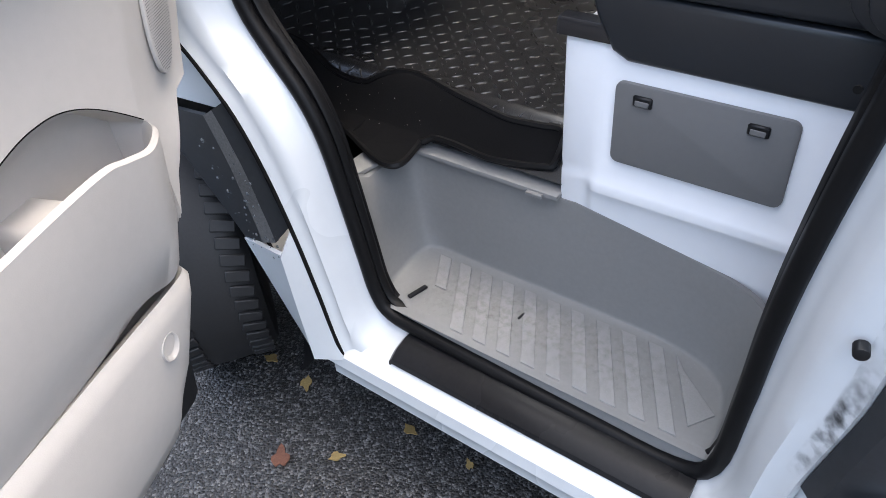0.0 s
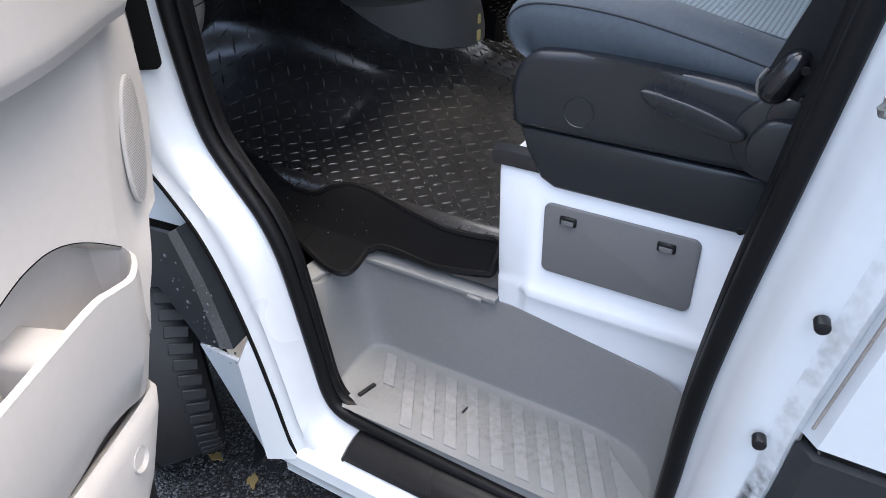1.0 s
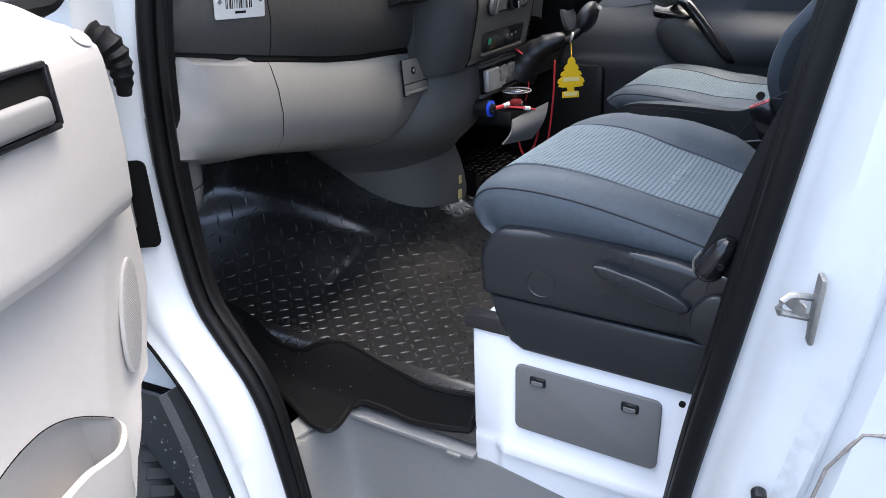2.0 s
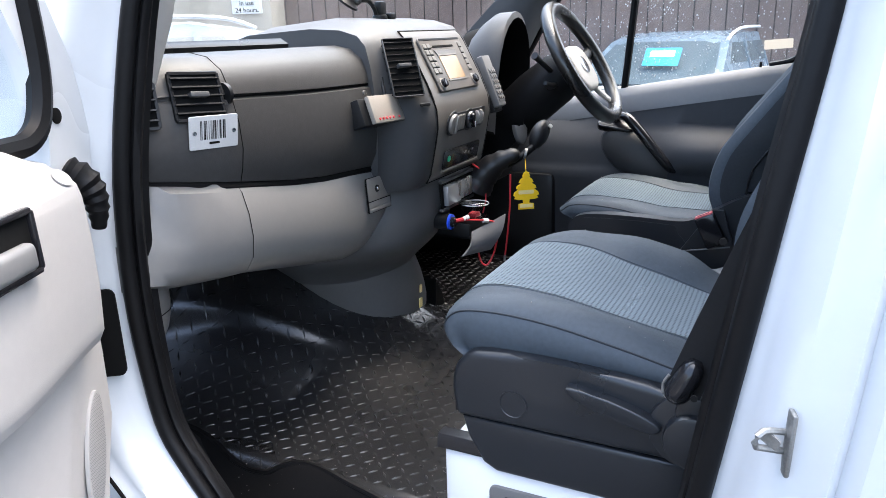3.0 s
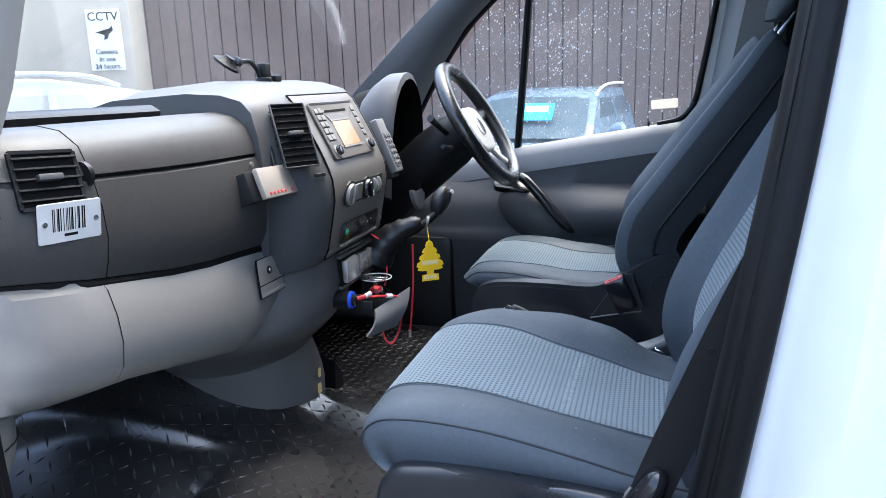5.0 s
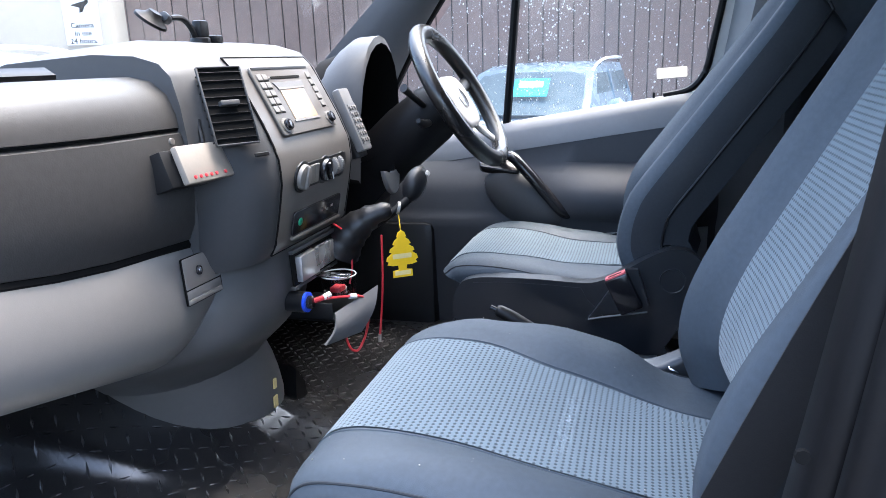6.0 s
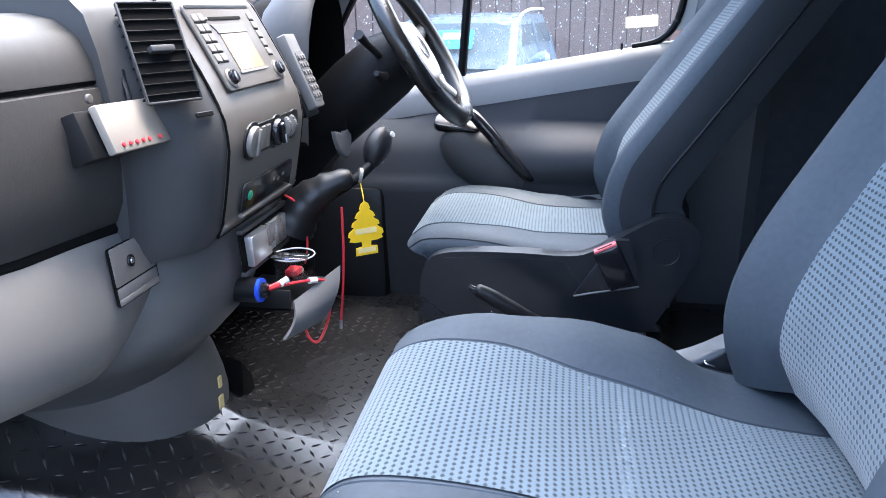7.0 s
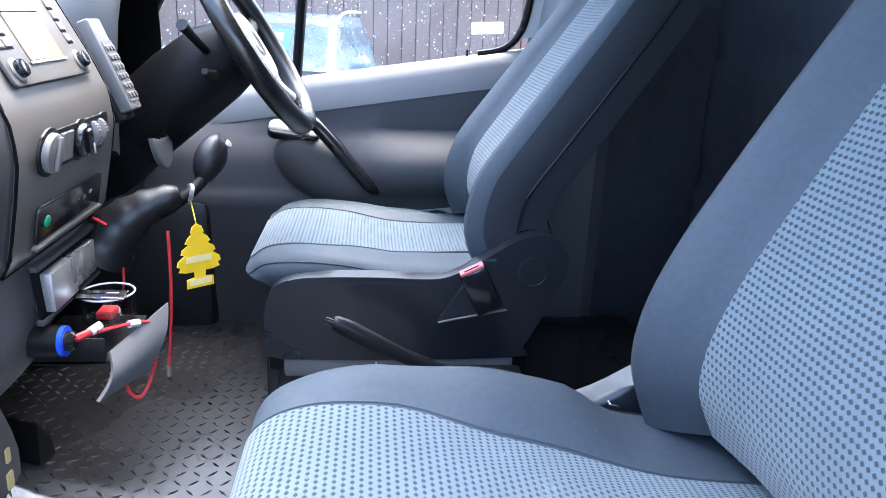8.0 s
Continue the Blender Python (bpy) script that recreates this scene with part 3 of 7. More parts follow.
# slanting anti-slip ribs on the tread
for k in range(11):
    x0 = -0.315 + k * 0.0475
    far, near = 0.197, 0.045 + 0.0 * k
    if k == 0:
        near = 0.12
    if k == 10:
        near = 0.07
    sl = 0.55
    q = [(x0, far), (x0 + 0.026, far - (0.03 if k == 10 else 0)), (x0 + 0.026 + sl * (far - near), near + (0.04 if k == 10 else 0)), (x0 + sl * (far - near), near)]
    part("step_rib", plate(q, 0.0036, pose(0, 0, 0.4072), 0.0008, 1), RIBGREY, van_body)
TREADDIRT = smear("tread_dust", (0.32, 0.30, 0.27), 0.15, 0.52, 0.45, 80)
part("tread_dust", sheet(lambda s, t: (-0.31 + 0.52 * s, 0.048 + 0.15 * t, 0.4113), 4, 4), TREADDIRT, van_body, "pale dust on the step")
scrap = link("plastic_scrap", plate(rrect(0.009, 0.042, 0.002, 2), 0.004, pose(-0.288, 0.088, 0.4098, 0, 0, -14), 0.001, 1), BLACK)
tagged(scrap, "small black plastic scrap lying on the step", "scrap")
bit = link("plastic_scrap", plate(rrect(0.004, 0.016, 0.001, 2), 0.003, pose(-0.095, 0.135, 0.4098, 0, 0, -6), 0.001, 1), BLACK)
tagged(bit, "tiny black chip lying on the step", "scrap")

# grey trim ledge along the floor edge, with its clip
part("floor_edge_trim", plate([(-0.455, 0.10), (-0.415, 0.10), (-0.395, 0.222), (-0.08, 0.222), (-0.078, 0.30), (-0.2, 0.33), (-0.455, 0.34)], 0.008, pose(0, 0, 0.609), 0.004), STEPGREY, van_body, "grey plastic floor edge trim")
part("trim_clip", box(-0.135, -0.105, 0.214, 0.222, 0.608, 0.614, 0.001, 1), STEPGREY, van_body)
part("trim_screw", disc(0.006, 0.003, pose(-0.165, 0.262, 0.617), 12), BLACK, van_body)
part("pillar_foot_trim", loft([[(-0.44 + 0.03 * c, 0.06 + 0.02 * s, z) for c, s in ((-1, -1), (1, -1), (1.2, 1), (-1, 1))] for z in (0.66, 0.70, 0.73)], True, True), STEPGREY, van_body, "grey plastic sill end cap")


# cab floor with its raised tunnel and toe board
def floor_z(x, y):
    """Floor height: up from the step's ledge, then level, with a gentle rise to the tunnel and the steep toe board."""
    base = 0.618 + 0.090 * ease(0.215, 0.318, y) + 0.020 * ease(0.5, 0.95, y)
    d = -0.607 + 0.44 * (min(y, 0.90) - 0.698) - 0.5 * max(y - 1.0, 0.0) - x
    e = -0.607 + 0.20 * (y - 0.698) - x
    ridge = 0.700 - 0.494 * max(-0.607 - x, 0.0)
    foot = (0.790 - base) * ease(0.40, 0.74, y)
    rise = foot * max(1.0 + min(d, 0.0) / 0.32, 0.0) ** 2
    steep = foot + min(0.80 * d, 0.25) if d > 0 else rise
    steep += 0.005 * math.exp(-(d / 0.02) ** 2) * ease(0.64, 0.72, y)
    shallow = foot + min(0.60 * e, 0.22) if e > 0 else (foot if d > 0 else rise)
    # a rounded bead runs forward up the slope beside the tunnel
    side = ease(ridge - 0.030, ridge + 0.006, y)
    bead = 0.010 * math.exp(-((y - ridge) / 0.016) ** 2) * ease(-0.01, 0.04, d)
    return base + (steep * side + shallow * (1.0 - side) + bead) * ease(1.26, 1.05, y) * ease(0.28, 0.62, y)


def floor_pt(s, t):
    x, y = 0.75 - 2.25 * s, 0.2395 + 1.590 * t
    return (x, y, floor_z(x, y))


cab_floor = tagged(link("cab_floor", sheet(floor_pt, 300, 220, 0.0), FLOORBLACK, 60), "black rubber checker-plate cab floor", "floor", kind="structure")
bars = bmesh.new()
pitch = 0.0275
for i in range(56):
    for j in range(55):
        x, y = 0.05 - i * pitch, 0.295 + j * pitch
        if y > 1.78 or (x > -0.09 and y < 0.8):
            continue
        a = radians(45 if (i + j) % 2 else -45)
        e = 0.0112
        dx, dy = math.cos(a) * e, math.sin(a) * e
        px, py = -math.sin(a) * 0.0029, math.cos(a) * 0.0029
        z = floor_z(x, y) + 0.0003
        zs = (floor_z(x + dx, y + dy) + 0.0003, floor_z(x - dx, y - dy) + 0.0003)
        vs = [bars.verts.new(p) for p in ((x + dx, y + dy, zs[0]), (x + px, y + py, z), (x - dx, y - dy, zs[1]), (x - px, y - py, z), (x + dx * 0.6, y + dy * 0.6, z * 0.4 + zs[0] * 0.6 + 0.0017), (x - dx * 0.6, y - dy * 0.6, z * 0.4 + zs[1] * 0.6 + 0.0017))]
        for f in ((0, 1, 4), (1, 5, 4), (1, 2, 5), (2, 3, 5), (3, 4, 5), (3, 0, 4)):
            bars.faces.new([vs[q] for q in f])
ob = part("checker_pattern", bars, BARTOP, cab_floor, "", 30)
tagged(ob, kind="stuff")

# black carpet mat along the doorway, with a bound edge
MAT = [(-1.000, 0.280), (-0.779, 0.303), (-0.687, 0.266), (-0.598, 0.231), (-0.504, 0.193), (-0.414, 0.153), (-0.369, 0.147), (-0.356, 0.170), (-0.366, 0.224), (-0.358, 0.233), (-0.338, 0.242), (-0.288, 0.242), (-0.226, 0.238), (-0.172, 0.242), (-0.122, 0.248), (-0.104, 0.254), (-0.106, 0.288), (-0.150, 0.287), (-0.211, 0.285), (-0.273, 0.291), (-0.339, 0.299), (-0.396, 0.308), (-0.450, 0.310), (-0.495, 0.296), (-0.535, 0.280), (-0.620, 0.284), (-0.758, 0.318), (-1.000, 0.330)]
mat_line = smooth_line([(x, y, 0) for x, y in MAT], 4, True)
floor_mat = thing("floor_mat", "black carpet floor mat with a bound edge and lint", "floor mat")


def mat_z(x, y):
    return max(floor_z(x, y), 0.6185)


b = bmesh.new()
f = b.faces.new([b.verts.new((p.x, p.y, 0)) for p in mat_line])
bmesh.ops.triangulate(b, faces=b.faces[:])
for k in range(16):
    g = 0.235 + 0.005 * k
    bmesh.ops.bisect_plane(b, geom=b.verts[:] + b.edges[:] + b.faces[:], plane_co=(0, g, 0), plane_no=(0, 1, 0))
for k in range(14):
    bmesh.ops.bisect_plane(b, geom=b.verts[:] + b.edges[:] + b.faces[:], plane_co=(-1.05 + 0.05 * k, 0, 0), plane_no=(1, 0, 0))
for v in b.verts:
    v.co.z = mat_z(v.co.x, v.co.y) + 0.012
r = bmesh.ops.extrude_face_region(b, geom=b.faces[:])
for v in [g for g in r["geom"] if isinstance(g, bmesh.types.BMVert)]:
    v.co.z -= 0.011
part("mat_body", b, CARPET, floor_mat, "", 60)
part("binding", tube([(p.x, p.y, mat_z(p.x, p.y) + 0.008) for p in mat_line], 0.0065, 6, True), RUBBER, floor_mat, "stitched black edge binding")
LINT = material("lint", (0.34, 0.32, 0.29), 0.9)
places = []
rnd = random.Random(4)
for k in range(110):
    t = rnd.random()
    x = -0.60 + 0.46 * t
    y = 0.24 + 0.15 * rnd.random() + (0.0 if x > -0.45 else -0.02) + (0.06 if x > -0.33 else 0)
    s = 0.0003 + 0.0008 * rnd.random() ** 3
    places.append(pose(x, min(y, 0.405), mat_z(x, min(y, 0.405)) + 0.0125, rnd.random() * 90, 0, rnd.random() * 90) @ Matrix.Scale(s, 4))
tagged(part("lint", scatter(pebble(), places), LINT, floor_mat, "scattered pale lint and grit"), kind="stuff")


# ---- seat box ----
seat_box = thing("seat_box", "white steel seat base box with a grey hatch", "seat base")
b = bmesh.new()
secs = []
for x in (-0.083, -0.078, -0.045, -0.037, -0.03, -0.022, -0.015, 0.2, 0.45):
    o = 0.004 if x < -0.08 else 0.0
    gv = 0.237 - 0.014 * ease(-0.045, -0.015, x)
    secs.append([(x, y + (o if y < 0.5 else -o), z) for y, z in ((0.237, 0.50), (0.237, 0.642), (gv, 0.650), (gv, 0.662), (gv + 0.003, 0.668), (0.237, 0.684), (0.237, 0.880), (0.241, 0.886), (0.705, 0.886), (0.71, 0.88), (0.71, 0.50))])
part("body", loft(secs), SEATBOX, seat_box, "white painted steel box")
part("hatch", plate(rrect(0.246, 0.13, 0.012, 4), 0.006, axes((0.124, 0.236, 0.775), (1, 0, 0), (0, 0, 1)) , 0.002), PANELGREY, seat_box, "grey plastic hatch cover")
for x, z in ((0.043, 0.817), (0.199, 0.817)):
    part("hatch_latch", box(x - 0.014, x + 0.014, 0.226, 0.232, z - 0.008, z + 0.008, 0.002, 1), BLACK, seat_box, "black hatch latch")
    part("hatch_latch", box(x - 0.010, x + 0.010, 0.2245, 0.228, z - 0.006, z + 0.002, 0.001, 1), PANELGREY, seat_box)
rail = loft([[(x, y, z) for y, z in ((0.233, 0.888), (0.233, 0.905), (0.238, 0.912), (0.262, 0.912), (0.27, 0.905), (0.27, 0.888))] for x in (-0.095, -0.088, 0.1, 0.46)])
part("slide_rail", rail, GLOSSBLACK, seat_box, "black seat slide rail")
rail = loft([[(x, y, z) for y, z in ((0.672, 0.888), (0.672, 0.912), (0.682, 0.924), (0.702, 0.924), (0.71, 0.915), (0.71, 0.888))] for x in (-0.095, -0.088, 0.1, 0.46)])
part("slide_rail", rail, GLOSSBLACK, seat_box)


# ---- cab shell ----
def pillar(front, rear, mat, name, label, thick=0.05, inward=1):
    secs = []
    for a, c in zip(front, rear):
        a, c = Vector(a), Vector(c)
        o = Vector((0, -inward * thick, 0))
        m1 = a * 0.7 + c * 0.3 + o * 0.45
        m2 = a * 0.3 + c * 0.7 + o * 0.55
        secs.append([tuple(p) for p in (a, m1, m2, c, c - o * 0.8, a - o * 0.8)])
    return part(name, loft(secs), mat, van_body, label, 60)


FRONT = [(-0.88, 1.80, 1.42), (-0.70, 1.80, 1.59), (-0.53, 1.80, 1.75), (-0.37, 1.80, 1.89), (-0.22, 1.78, 2.02), (-0.04, 1.76, 2.20)]
NEAR_REAR = [(-0.60, 1.90, 1.36), (-0.505, 1.865, 1.60), (-0.455, 1.85, 1.77), (-0.415, 1.83, 1.88), (-0.33, 1.80, 2.02), (-0.10, 1.78, 2.20)]
REAR = [(-0.60, 1.90, 1.36), (-0.460, 1.865, 1.60), (-0.335, 1.85, 1.77), (-0.215, 1.83, 1.88), (-0.06, 1.80, 2.02), (0.10, 1.78, 2.20)]
# the far pillar gets the shaded trim copy, the near one the pale trim
pillar(FRONT, REAR, PILLARSHADED, "windscreen_pillar", "windscreen pillar with its shade in the trim colour", inward=1)
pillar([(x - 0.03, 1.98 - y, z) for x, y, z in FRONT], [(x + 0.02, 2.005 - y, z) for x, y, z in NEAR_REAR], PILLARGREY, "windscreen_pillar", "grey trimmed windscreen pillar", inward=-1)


def screen_pt(s, t):
    y = 0.14 + 1.70 * s
    bow = math.sin(math.pi * s)
    return (-0.89 + 0.845 * t - (0.24 - 0.12 * t) * bow, y, 1.42 + 0.78 * t)


windscreen = link("windscreen", sheet(screen_pt, 16, 8, 0.004), DIRTYGLASS, 60)
windscreen.parent = van_body
windscreen.visible_shadow = False
tagged(windscreen, "clear laminated windscreen")
part("roof", sheet(lambda s, t: (-0.06 + 1.05 * s, 0.08 + 1.84 * t, 2.20 + 0.06 * math.sin(math.pi * t)), 6, 12, 0.04), HEADLINER, van_body, "grey cab roof lining")
for y0 in (0.09, 1.80):
    part("cant_rail", box(-0.42, 0.98, y0, y0 + 0.09, 2.03, 2.24, 0.02), HEADLINER, van_body)
part("cowl", sheet(lambda s, t: (-1.75 + 0.65 * s, 0.0 + 1.96 * t, 1.08 + 0.30 * s), 4, 8, 0.03), WHITE, van_body, "white bonnet")
part("firewall", box(-1.52, -1.48, 0.02, 1.94, 0.5, 1.42), BLACK, van_body)
part("front_wing", box(-1.75, -0.72, 1.90, 1.98, 0.30, 1.33, 0.02), WHITE, van_body, "white front wing panel")
part("floor_pan", box(-1.5, 2.6, 0.30, 1.92, 0.50, 0.545), BLACK, van_body)

# bulkhead behind the seats, with pressed ribs
bulk = []
for y in (0.03, 0.6, 1.2, 1.94):
    front = [(0.93 + (0.012 if k in (2, 3, 6, 7, 10, 11) else 0.0), y, z) for k, z in enumerate((0.55, 0.80, 0.82, 0.88, 0.90, 1.10, 1.12, 1.18, 1.20, 1.42, 1.44, 1.50, 1.52, 2.24))]
    bulk.append(front + [(0.965, y, 2.24), (0.965, y, 0.55)])
b = loft(bulk)
part("bulkhead", b, BULKHEAD, van_body, "dark painted steel bulkhead with ribs")
part("side_trim", plate([(0.46, 0.62), (0.93, 0.62), (0.93, 1.30), (0.60, 1.34), (0.50, 1.30)], 0.02, axes((0, 0.10, 0), (1, 0, 0), (0, 0, 1)), 0.004), PILLARGREY, van_body)
part("pillar_trim", loft([[(x0, 1.955 - lean_in(z), z), (x0 + 0.05, 1.83 - lean_in(z), z), (0.62, 1.82 - lean_in(z), z), (0.66, 1.85 - lean_in(z), z), (0.66, 1.97 - lean_in(z), z)] for x0, z in ((0.38, 0.6), (0.40, 1.1), (0.43, 1.42), (0.46, 1.60), (0.49, 1.80), (0.50, 2.05))]), FARDOORTOP, van_body, "grey centre pillar trim")
part("dark_lining", box(0.655, 0.94, 1.875, 1.94, 0.55, 2.06, 0.005), BULKHEAD, van_body)
part("driver_kick_panel", box(-1.47, -0.585, 1.845, 1.90, 0.60, 1.36, 0.01), BLACK, van_body)
part("driver_kick_panel", box(-1.47, -0.375, 1.772, 1.86, 0.60, 1.065, 0.03), BLACK, van_body)
part("side_wall", box(0.46, 3.10, 1.94, 1.98, 0.3, 2.26), WHITE, van_body, "white van side")
part("load_roof", box(-0.04, 3.10, 0.06, 1.96, 2.285, 2.32, 0.01), WHITE, van_body, "white van roof")
part("rear_doors", box(3.06, 3.10, 0.0, 1.94, 0.3, 2.28), WHITE, van_body, "white rear doors")
part("front_panel", box(-1.78, -1.74, 0.0, 1.96, 0.35, 1.12, 0.01), WHITE, van_body, "white front panel")

# ---- dashboard ----
dashboard = thing("dashboard", "slate grey van dashboard with a pale grey lower half", "dashboard")


def drop_y(y):
    return 0.026 - 0.165 * (min(y, 0.45) - 0.08) - 0.06 * max(y - 0.45, 0.0)


def back_off(y):
    return -0.015 * ease(0.50, 0.24, y) - 0.055 * ease(0.25, 0.03, y)


def dash_section(y, profile):
    out = []
    for x, z in profile:
        # below the crease the end of the dash falls back towards the door
        crease = 0.135 - 9.0 * (z - 1.275) ** 2 if 1.10 < z < 1.36 else 0.0
        out.append((x + back_off(y) * (1.0 if z > 1.33 else 0.55) - 0.55 * max(crease - y, 0.0), y, z))
    return out


def upper(y):
    d = drop_y(y)
    return [(-1.20, 1.44), (-0.95, 1.505), (-0.80, 1.53), (-0.64, 1.545), (-0.555, 1.548), (-0.515, 1.54), (-0.487, 1.518), (-0.474, 1.487), (-0.471, 1.478 + d * 0.25), (-0.476, 1.476 + d * 0.25), (-0.476, 1.471 + d * 0.25), (-0.468, 1.468 + d * 0.25),
            (-0.459, 1.43 + d * 0.4), (-0.456, 1.385 + d * 0.7), (-0.462, 1.350 + d * 0.9), (-0.476, 1.326 + d), (-0.50, 1.318 + d), (-0.80, 1.31 + d), (-1.2, 1.31)]


YS = [0.055, 0.07, 0.085, 0.10, 0.11, 0.12, 0.13, 0.14, 0.16, 0.22, 0.24, 0.30, 0.40, 0.50, 0.60, 0.66, 0.70, 0.74]
part("upper_dash", loft([dash_section(y, upper(y)) for y in YS]), DASHTOP, dashboard, "slate grained upper dash", 35)


def lower(y):
    zt = 1.318 + drop_y(y)
    q = min(max((y - 0.58) / 0.205, 0.0), 0.995)
    low = 1.205 - 0.22 * min(y, 0.58) - 0.022 * ease(0.34, 0.05, y)
    zb = low + (zt - low) * (1 - math.sqrt(1 - q * q))
    h, e = zt - zb, 0.016 * q * q
    return [(-0.50 - e, zt + 0.006), (-0.482 - e, zt + 0.003), (-0.472 - e, zt - 0.06 * h), (-0.460 - e, zt - 0.30 * h), (-0.456 - e, zt - 0.55 * h), (-0.462 - e, zt - 0.78 * h), (-0.478 - e, zt - 0.93 * h), (-0.505 - e, zb), (-0.58, zb - 0.02 * (1 - q)), (-0.66, zb - 0.015 * (1 - q)), (-0.90, zb + 0.05 * (1 - q)), (-0.90, zt)]


part("lower_dash", loft([dash_section(y, lower(y)) for y in (0.025, 0.035, 0.05, 0.07, 0.09, 0.105, 0.12, 0.135, 0.15, 0.20, 0.245)]), DASHLOW, dashboard, "pale grey lower dash end", 35)
part("glovebox_lid", loft([dash_section(y, lower(y)) for y in (0.2464, 0.250, 0.30, 0.40, 0.50, 0.58, 0.61, 0.64, 0.67, 0.70, 0.72, 0.74, 0.755, 0.77, 0.778, 0.7835)]), DASHLOW, dashboard, "pale grey glovebox lid", 35)
# footwell side trim under the dash
part("kick_panel", loft([[(-0.665 + 0.125 * k * math.cos(a), 0.050 + 0.118 * k * max(math.sin(a), 0.0) ** 0.8, z) for a in [math.pi * j / 14 for j in range(15)]] for z, k in ((1.19, 1.0), (1.13, 1.0), (1.105, 0.98), (1.08, 0.93), (1.055, 0.84), (1.035, 0.72), (1.018, 0.52), (1.010, 0.30))]), DASHLOW, dashboard, "pale grey rounded kick panel", 60)
part("shut_line", tube([(-0.665 + 0.1265 * math.cos(a), 0.050 + 0.1195 * math.sin(a) ** 0.8, 1.118) for a in [math.pi * j / 14 for j in range(1, 14)]], 0.0009, 6), INKSHADE, dashboard)
part("kick_panel", box(-0.98, -0.56, 0.045, 0.065, 0.62, 1.10, 0.004), BLACK, dashboard)
# lock plate with keyhole and finger recess
lk = axes((-0.4620, 0.680, 1.226), (-0.075, 1, -0.05), (-0.085, 0, 1))
part("plate_gap", plate(rrect(0.114, 0.080, 0.004, 3, 0.0, -0.012), 0.0036, lk), INKSHADE, dashboard)
part("lock_plate", plate(rrect(0.111, 0.052, 0.003, 3, 0.0, 0.001), 0.0048, lk, 0.0012), DASHLOW, dashboard, "grey glovebox lock plate")
part("lock_barrel", disc(0.0085, 0.008, lk @ pose(-0.012, 0.001, 0), 16, 0.001), GLOSSBLACK, dashboard, "black keyhole")
part("lock_ring", disc(0.0045, 0.0095, lk @ pose(-0.012, 0.001, 0), 12, 0.001), CHROME, dashboard)
part("finger_recess", plate(rrect(0.110, 0.016, 0.002, 3, 0.0, -0.035), 0.0040, lk, 0.001), PANELGREY, dashboard)
part("finger_ledge", plate(rrect(0.110, 0.009, 0.002, 3, 0.0, -0.0465), 0.0052, lk, 0.0015), DASHLOW, dashboard)
# dark shut lines: above and under the upper lid, at its console end and down the lower lid's side
part("shut_line", tube([dash_section(y, upper(y))[9] for y in YS if y > 0.235], 0.0042, 6), INKSHADE, dashboard)
part("shut_line", tube([(p[0] + 0.014, p[1], p[2] - 0.001) for p in (dash_section(y, upper(y))[16] for y in YS)], 0.0105, 8), INKSHADE, dashboard)
part("shut_line", tube([Vector(p) + Vector((0.0, 0, 0)) for p in dash_section(0.252, upper(0.252))[3:16]], 0.0011, 6), INKSHADE, dashboard)
part("shut_line", tube([Vector(p) + Vector((0.001, 0, 0)) for p in dash_section(0.2457, lower(0.2457))[2:6]], 0.0006, 6), INKSHADE, dashboard)


def vent(name, m, w, h, slats, frame_mat=BLACK, tab=True, blade=0.0016, rim=0.003):
    """An air vent: flat black plate for the throat's shade, frame, blades and a thumb tab."""
    v = part(name, plate(rrect(w, h, 0.006, 3), 0.002, m), INKSHADE, dashboard, "black air vent")
    for a in (-1, 1):
        part("vent_frame", moved(box(-w / 2, w / 2, a * h / 2 - rim, a * h / 2 + rim, 0, 0.006, 0.0008, 1), m), frame_mat, v)
        part("vent_frame", moved(box(a * w / 2 - rim, a * w / 2 + rim, -h / 2, h / 2, 0, 0.006, 0.0008, 1), m), frame_mat, v)
    for k in range(slats):
        y = -h / 2 + h * (k + 0.7) / (slats + 0.4)
        part("vent_blade", moved(box(-w / 2, w / 2, -blade, blade, -0.012, 0.0015 + 3.4 * blade, 0.0005, 1), m @ pose(0, y, 0.002, -12, 0, 0)), BLACK, v)
    if tab:
        part("vent_tab", moved(box(-0.017, 0.017, -0.0045, 0.0045, 0, 0.014, 0.002, 2), m @ pose(0.0, 0.002, 0.002)), CONSOLE, v)
    return v


vent("side_vent", axes((-0.4995, 0.185, 1.478), (0.30, 1, -0.05), (-0.28, 0.10, 1)), 0.088, 0.078, 5)
vent("demist_vent", axes((-0.525, 0.100, 1.470), (0.62, 1, 0), (-0.2, 0, 1)) @ pose(0, 0, 0.004), 0.030, 0.070, 4, tab=False)
part("vent_thumbwheel", lathe([(0.002, -0.004), (0.02, -0.004), (0.02, 0.004), (0.002, 0.004)], 20, axes((-0.494, 0.243, 1.478), (1, 0, 0), (0, 0, 1))), BLACK, dashboard)

# windscreen-side tray lip on top of the dash
tray = [(0.10, -0.80), (0.30, -0.74), (0.50, -0.68), (0.60, -0.655)]
part("dash_top_lip", loft([[(x - 0.10, y, 1.53), (x - 0.03, y, 1.563), (x + 0.015, y, 1.567), (x + 0.035, y, 1.555), (x + 0.03, y, 1.53)] for y, x in tray]), SILLBLACK, dashboard, "black lip of the dash top tray", 60)

# centre stack
def stack_x(y):
    """How far the stack stands proud of the dash across its width."""
    return ease(0.685, 0.80, y)


